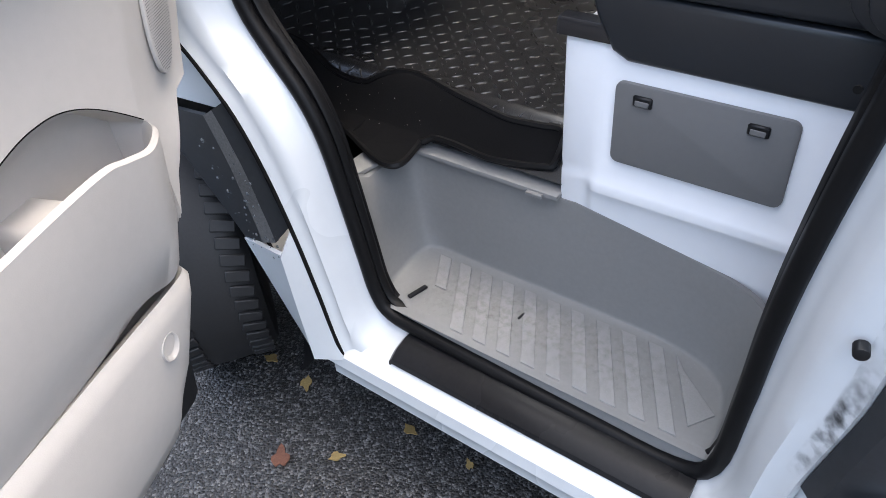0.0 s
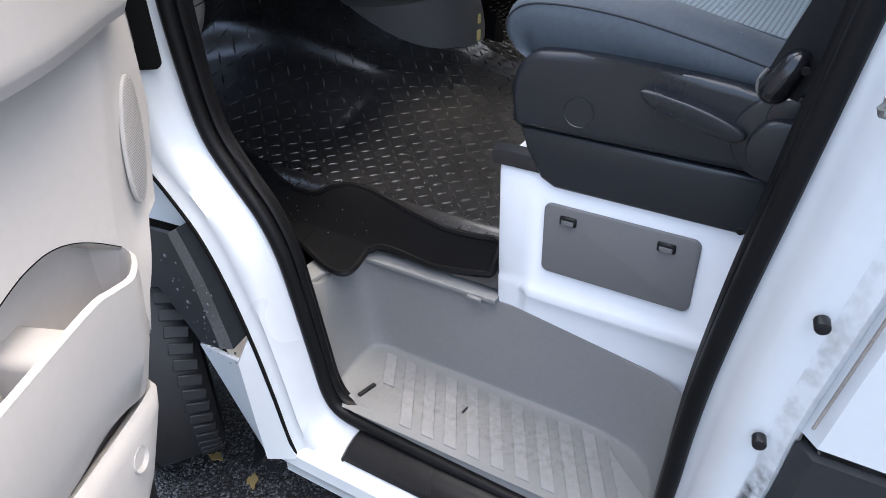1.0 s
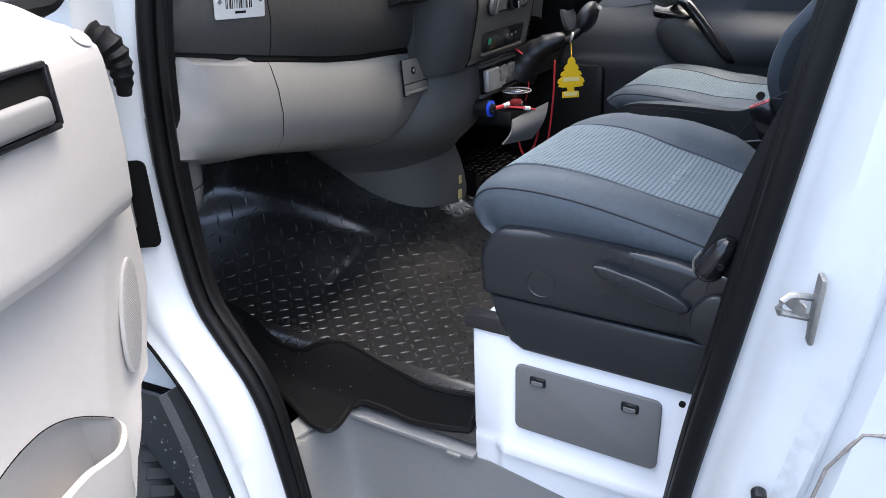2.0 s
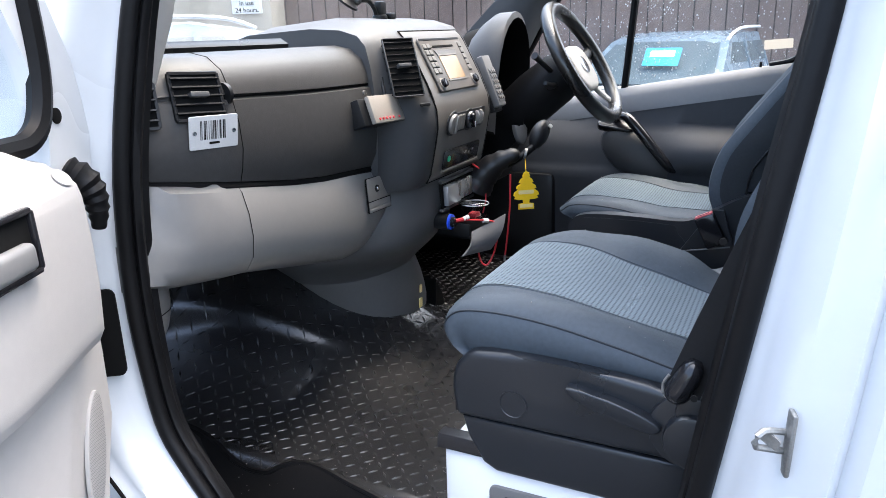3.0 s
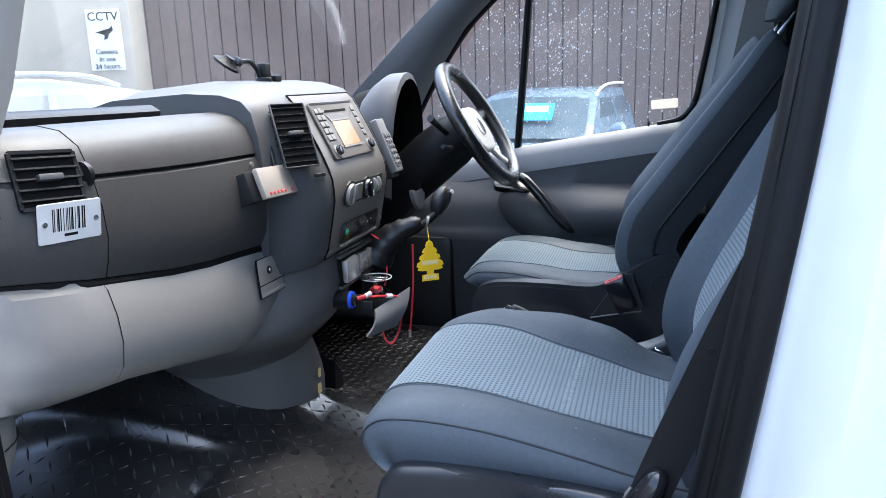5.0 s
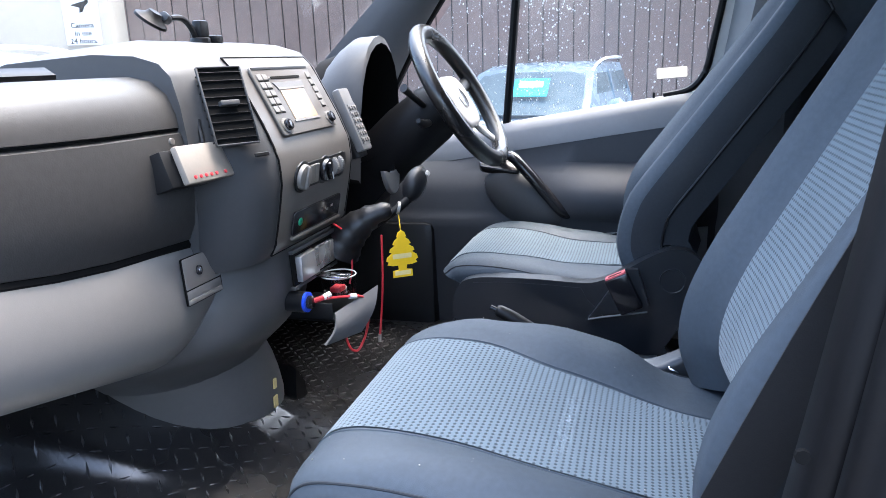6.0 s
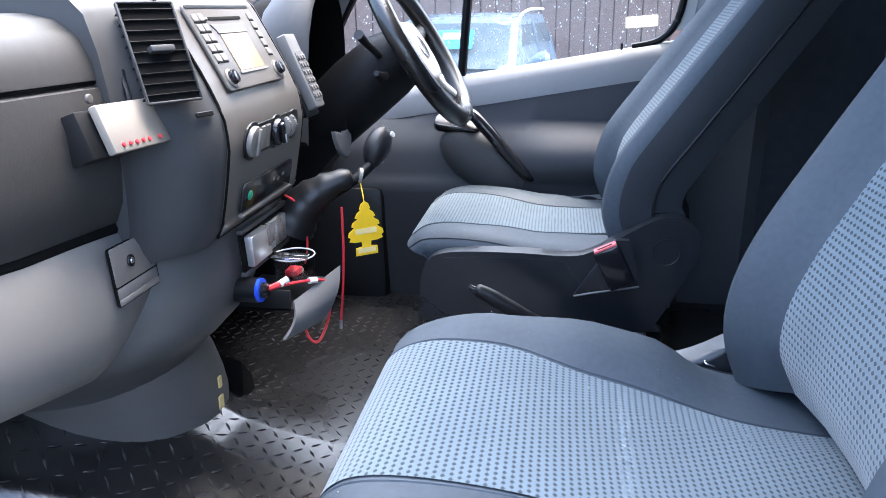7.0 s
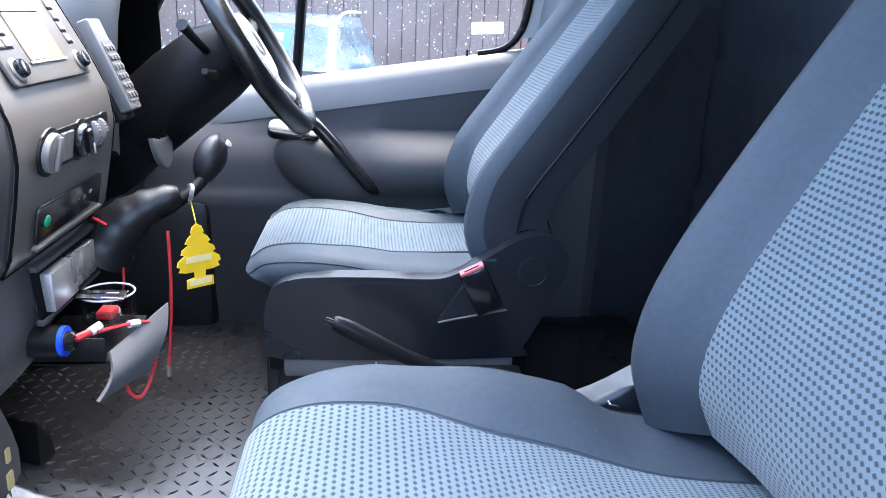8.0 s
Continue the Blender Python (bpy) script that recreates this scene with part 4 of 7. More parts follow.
def stack(y):
    k = stack_x(y)
    e = ease(1.16, 1.20, y)
    prof = [(-1.10, 1.50), (-0.80, 1.575 + 0.02 * k), (-0.62, 1.585 + 0.025 * k), (-0.54, 1.580 + 0.022 * k), (-0.495 + 0.012 * k, 1.567 + 0.018 * k), (-0.475 + 0.022 * k, 1.545 + 0.01 * k), (-0.464 + 0.04 * k, 1.50), (-0.458 + 0.06 * k, 1.45), (-0.455 + 0.078 * k, 1.40),
            (-0.455 + 0.082 * k, 1.355), (-0.456 + 0.075 * k, 1.31), (-0.46 + 0.068 * k, 1.26), (-0.465 + 0.065 * k, 1.225), (-0.47 + 0.055 * k, 1.205), (-0.52, 1.20), (-0.9, 1.20), (-1.1, 1.3)]
    return [(x - 0.05 * e, y, z - 0.01 * e) for x, z in prof]


part("radio_console", loft([stack(y) for y in (0.683, 0.69, 0.70, 0.715, 0.73, 0.75, 0.77, 0.80, 0.84, 0.9, 1.0, 1.1, 1.16, 1.18, 1.20)]), CONSOLE, dashboard, "slate centre console", 35)


def stack_face(y, z):
    """A point on the stack's front face and the face's slope there."""
    pr = [(p[2], p[0]) for p in stack(y)[4:14]]
    pr.sort()
    for (z0, x0), (z1, x1) in zip(pr, pr[1:]):
        if z0 <= z <= z1:
            return x0 + (x1 - x0) * (z - z0) / (z1 - z0), (x1 - x0) / (z1 - z0)
    return pr[0][1], 0.0


def on_stack(y, z, out=0.0, dy=0.04):
    x, sl = stack_face(y, z)
    xa, xb = stack_face(y - dy, z)[0], stack_face(y + dy, z)[0]
    m = axes((x, y, z), ((xb - xa) / (2 * dy), 1, 0), (sl, 0, 1))
    return m @ pose(0, 0, out)


# fascia: a lighter curved plate that carries the radio and the heating panel
def fascia_pt(s, t):
    z = 1.212 + 0.362 * t
    half = 0.160
    y = 0.985 - half + 2 * half * s
    x, _ = stack_face(y, z)
    return (x + 0.004, y, z)


part("fascia", sheet(fascia_pt, 12, 24, 0.004), FACEPLATE, dashboard, "warm grey radio fascia", 60)
edge = [fascia_pt(0, k / 16) for k in range(17)] + [fascia_pt(k / 8, 1) for k in range(1, 9)] + [fascia_pt(1, 1 - k / 16) for k in range(1, 17)] + [fascia_pt(1 - k / 8, 0) for k in range(1, 8)]
part("fascia_joint", tube([(x - 0.001, y, z) for x, y, z in edge], 0.0022, 6, True), INKSHADE, dashboard, "dark joint round the fascia")
vent("centre_vent", axes((-0.428, 0.755, 1.490), (0.62, 1, 0), (-0.46, 0, 1)) @ pose(0, 0, 0.012), 0.078, 0.135, 9, CONSOLE, blade=0.0007, rim=0.0014)
part("badge", plate(rrect(0.030, 0.007, 0.002, 2), 0.003, on_stack(0.785, 1.408, 0.001), 0.0008, 1), BLACK, dashboard, "small black badge")
# keypad handset clipped to the driver's side of the stack
handset = thing("keypad_handset", "dark keypad handset in a cradle beside the radio", "handset")
km = axes((-0.388, 1.214, 1.432), (0.06, 1.0, 0.0), (-0.38, 0.0, 0.93))
part("case", moved(box(-0.024, 0.024, -0.075, 0.075, -0.014, 0.008, 0.005), km), PANELGREY, handset, "dark plastic case")
part("key_field", plate(rrect(0.036, 0.10, 0.004, 3, 0.002, -0.012), 0.0015, km @ pose(0, 0, 0.008)), PANELGREY, handset)
for r in range(6):
    for c in range(3):
        part("key", moved(box(-0.0042, 0.0042, -0.0045, 0.0045, 0, 0.003, 0.001, 1), km @ pose(-0.010 + 0.012 * c, -0.052 + 0.0155 * r, 0.009)), FACEPLATE, handset)
part("cradle", moved(box(-0.028, 0.028, -0.085, -0.03, -0.03, -0.012, 0.004), km), BLACK, handset)

# radio with keys, slot, screen and knobs
radio = thing("car_radio", "grey van radio with a dim screen", "radio")
rm = on_stack(0.985, 1.490, 0.006)
part("face", plate(rrect(0.236, 0.142, 0.008, 3), 0.004, rm, 0.0015), FACEPLATE, radio)
part("top_line", plate(rrect(0.225, 0.0045, 0.001, 2, 0, 0.066), 0.0052, rm), BLACK, radio)
part("disc_slot", plate(rrect(0.118, 0.005, 0.002, 2, 0.0, 0.046), 0.0055, rm), INKSHADE, radio, "black disc slot")
part("screen", plate(rrect(0.098, 0.062, 0.003, 3, 0.0, -0.012), 0.0055, rm), SCREEN, radio, "display with a painted amber reflection")
for a, c in ((0, 1), (0, -1)):
    part("screen_frame", plate(rrect(0.108, 0.004, 0.001, 2, 0.0, -0.012 + c * 0.034), 0.0065, rm), SILVERBTN, radio)
part("screen_lip", plate([(-0.064, 0.036), (0.064, 0.036), (0.050, 0.021), (-0.050, 0.021)], 0.0058, rm, 0.0008, 1), PANELGREY, radio, "sloping lip above the display")
part("eject_key", plate(rrect(0.010, 0.005, 0.001, 2, -0.068, 0.046), 0.0066, rm, 0.0008, 1), SILVERBTN, radio)
for side in (-1, 1):
    for r in range(5):
        for c in range(2 if side < 0 else 1):
            part("key", plate(rrect(0.017, 0.0125, 0.002, 2, side * 0.100 + (0.020 * c if side < 0 else 0), 0.048 - 0.0165 * r), 0.0062, rm, 0.001, 1), SILVERBTN, radio)
            part("key_slit", plate(rrect(0.0175, 0.0022, 0.0004, 2, side * 0.100 + (0.020 * c if side < 0 else 0), 0.0405 - 0.0165 * r), 0.0050, rm), INKSHADE, radio)
    part("knob", disc(0.0110, 0.012, rm @ pose(side * 0.095, -0.052, 0.003), 20, 0.003), GLOSSBLACK, radio, "round black knob")
    part("knob_ring", lathe([(0.0110, 0.003), (0.0155, 0.003), (0.0155, 0.006), (0.0110, 0.007)], 20, rm @ pose(side * 0.095, -0.052, 0)), SILVERBTN, radio)

# heating panel with three knobs
heater = thing("heater_panel", "heating control panel with three round knobs", "heater controls")
hm = on_stack(0.985, 1.352, 0.006)
part("panel", plate(rrect(0.226, 0.050, 0.008, 5), 0.003, hm, 0.001), BLACK, heater, "black recessed surround")
for yy, rr_ in ((-0.088, 0.031), (0.010, 0.029), (0.092, 0.027)):
    part("surround", disc(rr_, 0.0031, hm @ pose(yy, 0, 0), 32, 0.0008), BLACK, heater)
kn = part("knob", disc(0.025, 0.010, hm @ pose(-0.088, 0, 0.002), 32, 0.004), SILVERBTN, heater, "grey blower knob")
part("grip", moved(box(-0.005, 0.005, -0.022, 0.022, 0.0, 0.006, 0.003), hm @ pose(-0.088, 0, 0.011, 0, 0, -8)), SILVERBTN, kn)
for yy, w in ((-0.050, 0.017), (-0.0305, 0.018)):
    part("key", plate(rrect(w, 0.038, 0.002, 2, yy, 0), 0.0062, hm, 0.0012, 1), SILVERBTN, heater, "grey heater key")
kn = part("knob", disc(0.023, 0.011, hm @ pose(0.010, 0, 0.002), 32, 0.003), GLOSSBLACK, heater, "black temperature knob")
part("grip", moved(box(-0.0045, 0.0045, -0.021, 0.021, 0.0, 0.008, 0.003), hm @ pose(0.010, 0, 0.012, 0, 0, 30)), GLOSSBLACK, kn)
part("pointer", moved(box(-0.0015, 0.0015, 0.002, 0.020, 0.0, 0.002, 0.0006, 1), hm @ pose(0.010, 0, 0.0195, 0, 0, 210)), CARD, kn, "white pointer")
for yy in (0.052, 0.078):
    kn = part("thumbwheel", moved(lathe([(0.004, -0.007), (0.019, -0.007), (0.0215, -0.005), (0.0215, 0.005), (0.019, 0.007), (0.004, 0.007)], 28), hm @ pose(yy, 0, -0.006, 0, 90, 0)), SILVERBTN, heater, "ribbed grey thumbwheel")
    for q in range(-5, 6):
        a = radians(q * 11)
        part("rib", moved(box(-0.005, 0.005, -0.0009, 0.0009, -0.0006, 0.001, 0.0004, 1), hm @ pose(yy, 0.0215 * math.sin(a), -0.006 + 0.0215 * math.cos(a), -q * 11, 0, 0)), PANELGREY, kn)

# switch strip
strip = thing("switch_strip", "black switch strip with a green button", "switch panel")
sm = on_stack(0.985, 1.262, 0.006)
part("strip", plate(rrect(0.218, 0.050, 0.008, 4), 0.004, sm, 0.0015), GLOSSBLACK, strip)
part("strip_frame", plate(rrect(0.222, 0.006, 0.002, 2, 0, -0.028), 0.008, sm, 0.001), FACEPLATE, strip)
part("hazard_button", disc(0.008, 0.007, sm @ pose(-0.083, 0.002, 0), 16, 0.002), GREEN, strip, "green lit button")
for k in range(3):
    part("icon", plate(rrect(0.010, 0.005, 0.001, 2, 0.02 + 0.022 * k, 0.006 - 0.004 * (k % 2)), 0.0046, sm), SILVERBTN, strip)

# lower console with the pocket, socket and pull-out tray
def console_ring(z, x, y0, y1, r):
    yc, hw = (y0 + y1) / 2, (y1 - y0) / 2
    out = [(-1.05, y0, z)]
    for k in range(13):
        a = math.pi * (1 - k / 12)
        out.append((x - r + r * math.sin(a) ** 0.7, yc + hw * math.cos(a) * (1.0 if abs(math.cos(a)) > 0.99 else 0.985), z))
    out.append((-1.05, y1, z))
    return out


def power(v, k):
    return math.copysign(abs(v) ** k, v)


def bowl_ring(z, cx, cy, ax, ay, tilt=0.0):
    k = 1.0 - 0.23 * ease(0.98, 1.10, z)
    return [(cx + ax * power(math.cos(a), k), cy + ay * power(math.sin(a), k), z + tilt * ax * math.cos(a)) for a in [2 * math.pi * j / 36 for j in range(36)]]


part("lower_console", loft([console_ring(z, x, a, c, r) for z, x, a, c, r in ((1.215, -0.408, 0.83, 1.19, 0.05), (1.205, -0.402, 0.83, 1.19, 0.05), (1.14, -0.405, 0.84, 1.18, 0.06), (1.125, -0.412, 0.85, 1.17, 0.06))]), NECK, dashboard, "grey lower console", 50)
part("console_neck", loft([bowl_ring(*r) for r in ((1.21, -0.70, 0.91, 0.290, 0.222), (1.14, -0.70, 0.90, 0.290, 0.240), (1.09, -0.70, 0.885, 0.283, 0.258), (1.05, -0.70, 0.88, 0.268, 0.258, 0.02), (1.01, -0.705, 0.890, 0.240, 0.235, 0.05), (0.975, -0.71, 0.905, 0.210, 0.208, 0.08), (0.95, -0.714, 0.915, 0.190, 0.192, 0.09), (0.935, -0.714, 0.918, 0.180, 0.184, 0.09))]), NECK, dashboard, "slate console neck", 50)
part("pedestal", loft([bowl_ring(*r) for r in ((0.945, -0.714, 0.920, 0.186, 0.188, 0.09), (0.90, -0.712, 0.945, 0.187, 0.190, 0.06), (0.86, -0.710, 0.962, 0.187, 0.189, 0.03), (0.82, -0.710, 0.978, 0.185, 0.187), (0.775, -0.710, 0.985, 0.181, 0.180), (0.70, -0.705, 0.990, 0.172, 0.170))]), PEDESTAL, dashboard, "pale grey console foot", 50)
for z, w, h, x in ((0.866, 0.012, 0.024, -0.5225), (0.822, 0.017, 0.028, -0.5245)):
    part("white_label", plate(rrect(w, h, 0.002, 2), 0.003, axes((x, 0.984, z), (0.0, 1, 0), (0.03, 0, 1))), PALECARD, dashboard, "small cream label")
part("rubber_wedge", loft([[(x, 1.090, 0.760), (x, 1.150, 0.760), (x, 1.140, 0.800 + h), (x, 1.100, 0.850 + h)] for x, h in ((-0.64, 0.02), (-0.57, 0.01), (-0.530, 0.0))]), INKSHADE, dashboard, "black rubber wedge behind the foot", 30)
part("console_pocket", plate(rrect(0.200, 0.070, 0.006, 3), 0.004, axes((-0.4015, 0.985, 1.165), (0, 1, 0), (-0.05, 0, 1)), 0.001), INKSHADE, dashboard, "dark storage slot")
for c in (-1, 1):
    part("slot_rim", box(-0.404, -0.393, 0.883, 1.087, 1.165 + c * 0.037 - 0.004, 1.165 + c * 0.037 + 0.004, 0.002), CONSOLE, dashboard)

ash = thing("metal_box", "satin metal box standing in the storage slot", "box")
part("box_body", box(-0.410, -0.384, 0.900, 0.980, 1.137, 1.190, 0.003), ASHTRAY, ash)
part("box_lid", box(-0.410, -0.389, 0.984, 1.066, 1.138, 1.188, 0.003), ASHTRAY, ash)

pull_tray = thing("console_tray", "open pull-out console tray with a pale flap", "tray")
part("tray_floor", box(-0.46, -0.33, 0.93, 1.09, 1.045, 1.052, 0.002), BLACK, pull_tray)
part("tray_side", box(-0.46, -0.34, 0.93, 0.934, 1.045, 1.085, 0.001), BLACK, pull_tray)
FLAP = ((-0.336, 0.930, 1.064), (-0.286, 1.045, 1.091), (-0.342, 0.885, 1.014), (-0.306, 0.985, 1.008))
part("tray_flap", sheet(lambda s, t: tuple(Vector(FLAP[0]).lerp(Vector(FLAP[1]), s).lerp(Vector(FLAP[2]).lerp(Vector(FLAP[3]), s), t) + Vector((0.010 * math.sin(math.pi * t), 0, 0))), 8, 8, 0.005), PANELGREY, pull_tray, "grey tray flap hanging open", 60)

tub = thing("plastic_tub", "clear round plastic tub holding coins and wire", "tub")
part("tub_wall", lathe([(0.034, 0.0), (0.037, 0.0), (0.038, 0.040), (0.035, 0.040), (0.033, 0.004)], 24, pose(-0.356, 1.005, 1.084)), CLEARPLASTIC, tub)
part("tub_floor", disc(0.034, 0.003, pose(-0.356, 1.005, 1.084), 24), CLEARPLASTIC, tub)
# opaque pale bead added as the glassy highlight along the tub's edge
part("tub_rim", tube([(-0.356 + 0.0375 * math.cos(a), 1.005 + 0.0375 * math.sin(a), 1.125) for a in [2 * math.pi * k / 28 for k in range(28)]], 0.0016, 6, True), RIMGLINT, tub, "pale opaque bead for the rim's highlight")
part("metal_strip", box(-0.398, -0.321, 0.970, 0.984, 1.127, 1.130, 0.0005, 1), CHROME, tub, "bright metal strip across the rim")
part("metal_strip", box(-0.396, -0.324, 0.989, 1.001, 1.127, 1.130, 0.0005, 1), CHROME, tub)
part("fuse", box(-0.369, -0.345, 0.985, 1.015, 1.089, 1.101, 0.002, 1), RED, tub, "red fuse holder")
part("coin", disc(0.011, 0.002, pose(-0.356, 1.018, 1.089, 20, 0, 0), 16), STEEL, tub)

socket = thing("power_socket", "black power socket with a blue ring and plug", "socket")
sk = axes((-0.425, 0.896, 1.098), (0, 1, 0), (0, 0, 1))
part("socket_body", lathe([(0.003, 0.0), (0.020, 0.0), (0.0215, 0.010), (0.0215, 0.045), (0.015, 0.045), (0.014, 0.03), (0.002, 0.03)], 24, sk), BLACK, socket)
part("plug", lathe([(0.002, 0.03), (0.0135, 0.03), (0.0135, 0.058), (0.010, 0.062), (0.002, 0.062)], 20, sk), GLOSSBLACK, socket)
part("blue_ring", lathe([(0.015, 0.045), (0.0205, 0.045), (0.0205, 0.051), (0.015, 0.051)], 28, sk), BLUE, socket, "blue plug ring")

cable = thing("red_cable", "red wire hanging from the power plug", "cable")
part("wire", tube(smooth_line([(-0.365, 0.898, 1.100), (-0.345, 0.915, 1.101), (-0.325, 0.955, 1.093), (-0.303, 0.995, 1.082), (-0.296, 1.012, 1.062), (-0.298, 1.015, 1.02), (-0.308, 1.012, 0.98), (-0.322, 1.0, 0.955), (-0.335, 0.988, 0.972), (-0.343, 0.98, 1.03)], 6), 0.0028, 6), RED, cable)
part("connector", tube([(-0.363, 0.899, 1.1005), (-0.343, 0.918, 1.1055)], 0.0055, 8), RED, cable)
part("white_sleeve", tube([(-0.349, 0.911, 1.104), (-0.340, 0.925, 1.108)], 0.0062, 8), CARD, cable, "white sleeve")
part("white_sleeve", tube([(-0.318, 0.969, 1.0895), (-0.310, 0.984, 1.0855)], 0.0058, 8), CARD, cable)
cable = thing("red_cable", "thin red wire dangling down from the gear lever", "cable")
part("wire", tube(smooth_line([(-0.39, 1.07, 1.22), (-0.365, 1.085, 1.19), (-0.36, 1.09, 1.12), (-0.365, 1.08, 1.08)], 6), 0.0022, 6), RED, cable)
cable = thing("red_cable", "long red wire hanging with a metal end", "cable")
part("wire", tube(smooth_line([(-0.29, 1.10, 1.19), (-0.292, 1.10, 1.10), (-0.298, 1.098, 1.02), (-0.305, 1.095, 0.955)], 6), 0.0026, 6), RED, cable)
part("metal_end", tube([(-0.305, 1.095, 0.958), (-0.306, 1.094, 0.940)], 0.0038, 8), STEEL, cable, "bare metal terminal")

# gear lever with gaiter, and the hanging air freshener
gear = thing("gear_lever", "black gear lever with a leather gaiter", "gear lever")
part("shaft", tube([(-0.36, 1.11, 1.185), (-0.290, 1.125, 1.222), (-0.262, 1.140, 1.242), (-0.246, 1.160, 1.258)], 0.010, 10), RUBBER, gear)
egg = bmesh.new()
bmesh.ops.create_uvsphere(egg, u_segments=20, v_segments=14, radius=1)
for v in egg.verts:
    v.co = Vector((v.co.x * 0.026, v.co.y * 0.030, v.co.z * 0.050)) * (1 - 0.22 * ease(0.2, -1.0, v.co.z))
part("knob", moved(egg, axes((-0.238, 1.182, 1.285), (0.85, -0.1, -0.25), (0.1, 0.8, -0.45))), KNOBHIDE, gear, "black leather gear knob")
part("knob_cap", plate(rrect(0.018, 0.012, 0.005, 4), 0.003, axes((-0.209, 1.196, 1.312), (0, 1, 0.3), (-0.6, -0.2, 0.8)), 0.001), STEEL, gear, "worn bright shift emblem plate")
part("gaiter", tube(smooth_line([(-0.400, 1.110, 1.150), (-0.378, 1.112, 1.180), (-0.348, 1.116, 1.208), (-0.312, 1.122, 1.230), (-0.275, 1.132, 1.242)], 4), [0.052, 0.049, 0.050, 0.045, 0.042, 0.043, 0.038, 0.036, 0.036, 0.031, 0.028, 0.029, 0.024, 0.022, 0.022, 0.018, 0.013], 14), KNOBHIDE, gear, "creased black leather gaiter")
part("ring", lathe([(0.012, -0.003), (0.015, -0.003), (0.015, 0.003), (0.012, 0.003)], 18, axes((-0.262, 1.140, 1.243), (0.4, -0.6, 0.4), (0, 0.6, 1))), STEEL, gear, "steel collar")

tree = thing("air_freshener", "yellow tree-shaped card air freshener on a cord", "air freshener")
half_tree = [(0.0, 0.052), (0.007, 0.047), (0.010, 0.038), (0.008, 0.036), (0.015, 0.030), (0.019, 0.022), (0.014, 0.020), (0.024, 0.013), (0.026, 0.006), (0.021, 0.004), (0.031, -0.004), (0.033, -0.012), (0.028, -0.015), (0.031, -0.021), (0.020, -0.024), (0.009, -0.024), (0.008, -0.033), (0.020, -0.035), (0.0205, -0.050)]
outline = [(-x, z) for x, z in half_tree[::-1]] + half_tree[1:]
tm = axes((-0.249, 1.113, 1.145), (0.80, 0.60, 0.0), (0.0, 0.02, 1))
part("card", plate([(x * 1.12, z * 1.05) for x, z in outline], 0.0016, tm, 0.0004, 1), YELLOW, tree, "yellow card tree")
part("label_band", plate(rrect(0.044, 0.011, 0.002, 2, 0, -0.004), 0.0021, tm), PALECARD, tree, "pale printed band")
part("label_band", plate(rrect(0.037, 0.010, 0.001, 2, 0, -0.0425), 0.0021, tm), PALECARD, tree)
part("cord", tube(smooth_line([(-0.249, 1.113, 1.194), (-0.252, 1.117, 1.21), (-0.262, 1.14, 1.232), (-0.268, 1.165, 1.243)], 4), 0.0011, 5), YELLOW, tree, "yellow elastic cord")

# asset plate with bars, and the small white box on the glovebox
plate_tag = thing("asset_plate", "white riveted asset plate with black bars", "plate")
am = axes((-0.4785, 0.193, 1.4205), (0.235, 1, -0.03), (0.13, 0.02, 1))
part("plate_body", plate(rrect(0.094, 0.056, 0.003, 3), 0.002, am, 0.0006, 1), TAGPLATE, plate_tag)
rnd = random.Random(7)
x = -0.026
while x < 0.026:
    w = rnd.choice((0.0008, 0.0012, 0.0020))
    part("bar", plate(rrect(w, 0.032, 0.0003, 1, x, 0.004), 0.0024, am), INKSHADE, plate_tag)
    x += w + rnd.choice((0.0012, 0.002, 0.003))
part("bar", plate(rrect(0.020, 0.004, 0.0003, 1, 0, -0.018), 0.0024, am), INKSHADE, plate_tag)
for s in (-1, 1):
    part("rivet", disc(0.004, 0.004, am @ pose(s * 0.038, 0.0, 0), 12, 0.001), CHROME, plate_tag)

led_box = thing("alarm_box", "small pale box with red lamps on a black bracket", "electronic box")
bm_ = axes((-0.432, 0.678, 1.408), (0.0, 1, -0.04), (-0.35, 0, 1))
part("bracket", moved(box(-0.088, 0.055, -0.030, 0.029, -0.055, -0.004, 0.002), bm_), BLACK, led_box, "black mounting block")
part("case", moved(box(-0.065, 0.065, -0.031, 0.031, -0.002, 0.010, 0.003), bm_), BOXCASE, led_box, "pale beige plastic case")
for k in range(6):
    part("lamp", disc(0.0030, 0.003, bm_ @ pose(-0.045 + 0.0145 * k + (0.012 if k == 5 else 0), -0.022, 0.0095), 10, 0.001), RED, led_box, "small red lamp")
part("cable_stub", tube(smooth_line([(-0.44, 0.70, 1.43), (-0.445, 0.705, 1.447), (-0.452, 0.712, 1.462), (-0.455, 0.716, 1.475)], 4), 0.004, 8), BLACK, led_box)
part("screw", disc(0.006, 0.004, axes((-0.458, 0.640, 1.447), (0, 1, 0), (0, 0, 1)), 12, 0.001), FACEPLATE, dashboard)

# phone holder on the dash top
holder = thing("phone_holder", "black suction phone holder on the dash top", "phone holder")
part("foot", disc(0.020, 0.014, pose(-0.60, 0.965, 1.603), 20, 0.004), BLACK, holder)
part("clamp", box(-0.610, -0.590, 0.955, 0.985, 1.612, 1.650, 0.004), BLACK, holder)
part("clamp_jaw", box(-0.606, -0.578, 0.985, 1.015, 1.606, 1.622, 0.004), BLACK, holder)
part("arm", tube(smooth_line([(-0.602, 0.955, 1.610), (-0.606, 0.945, 1.636), (-0.612, 0.928, 1.652), (-0.618, 0.902, 1.652)], 5), 0.006, 8), BLACK, holder, "curved black arm")
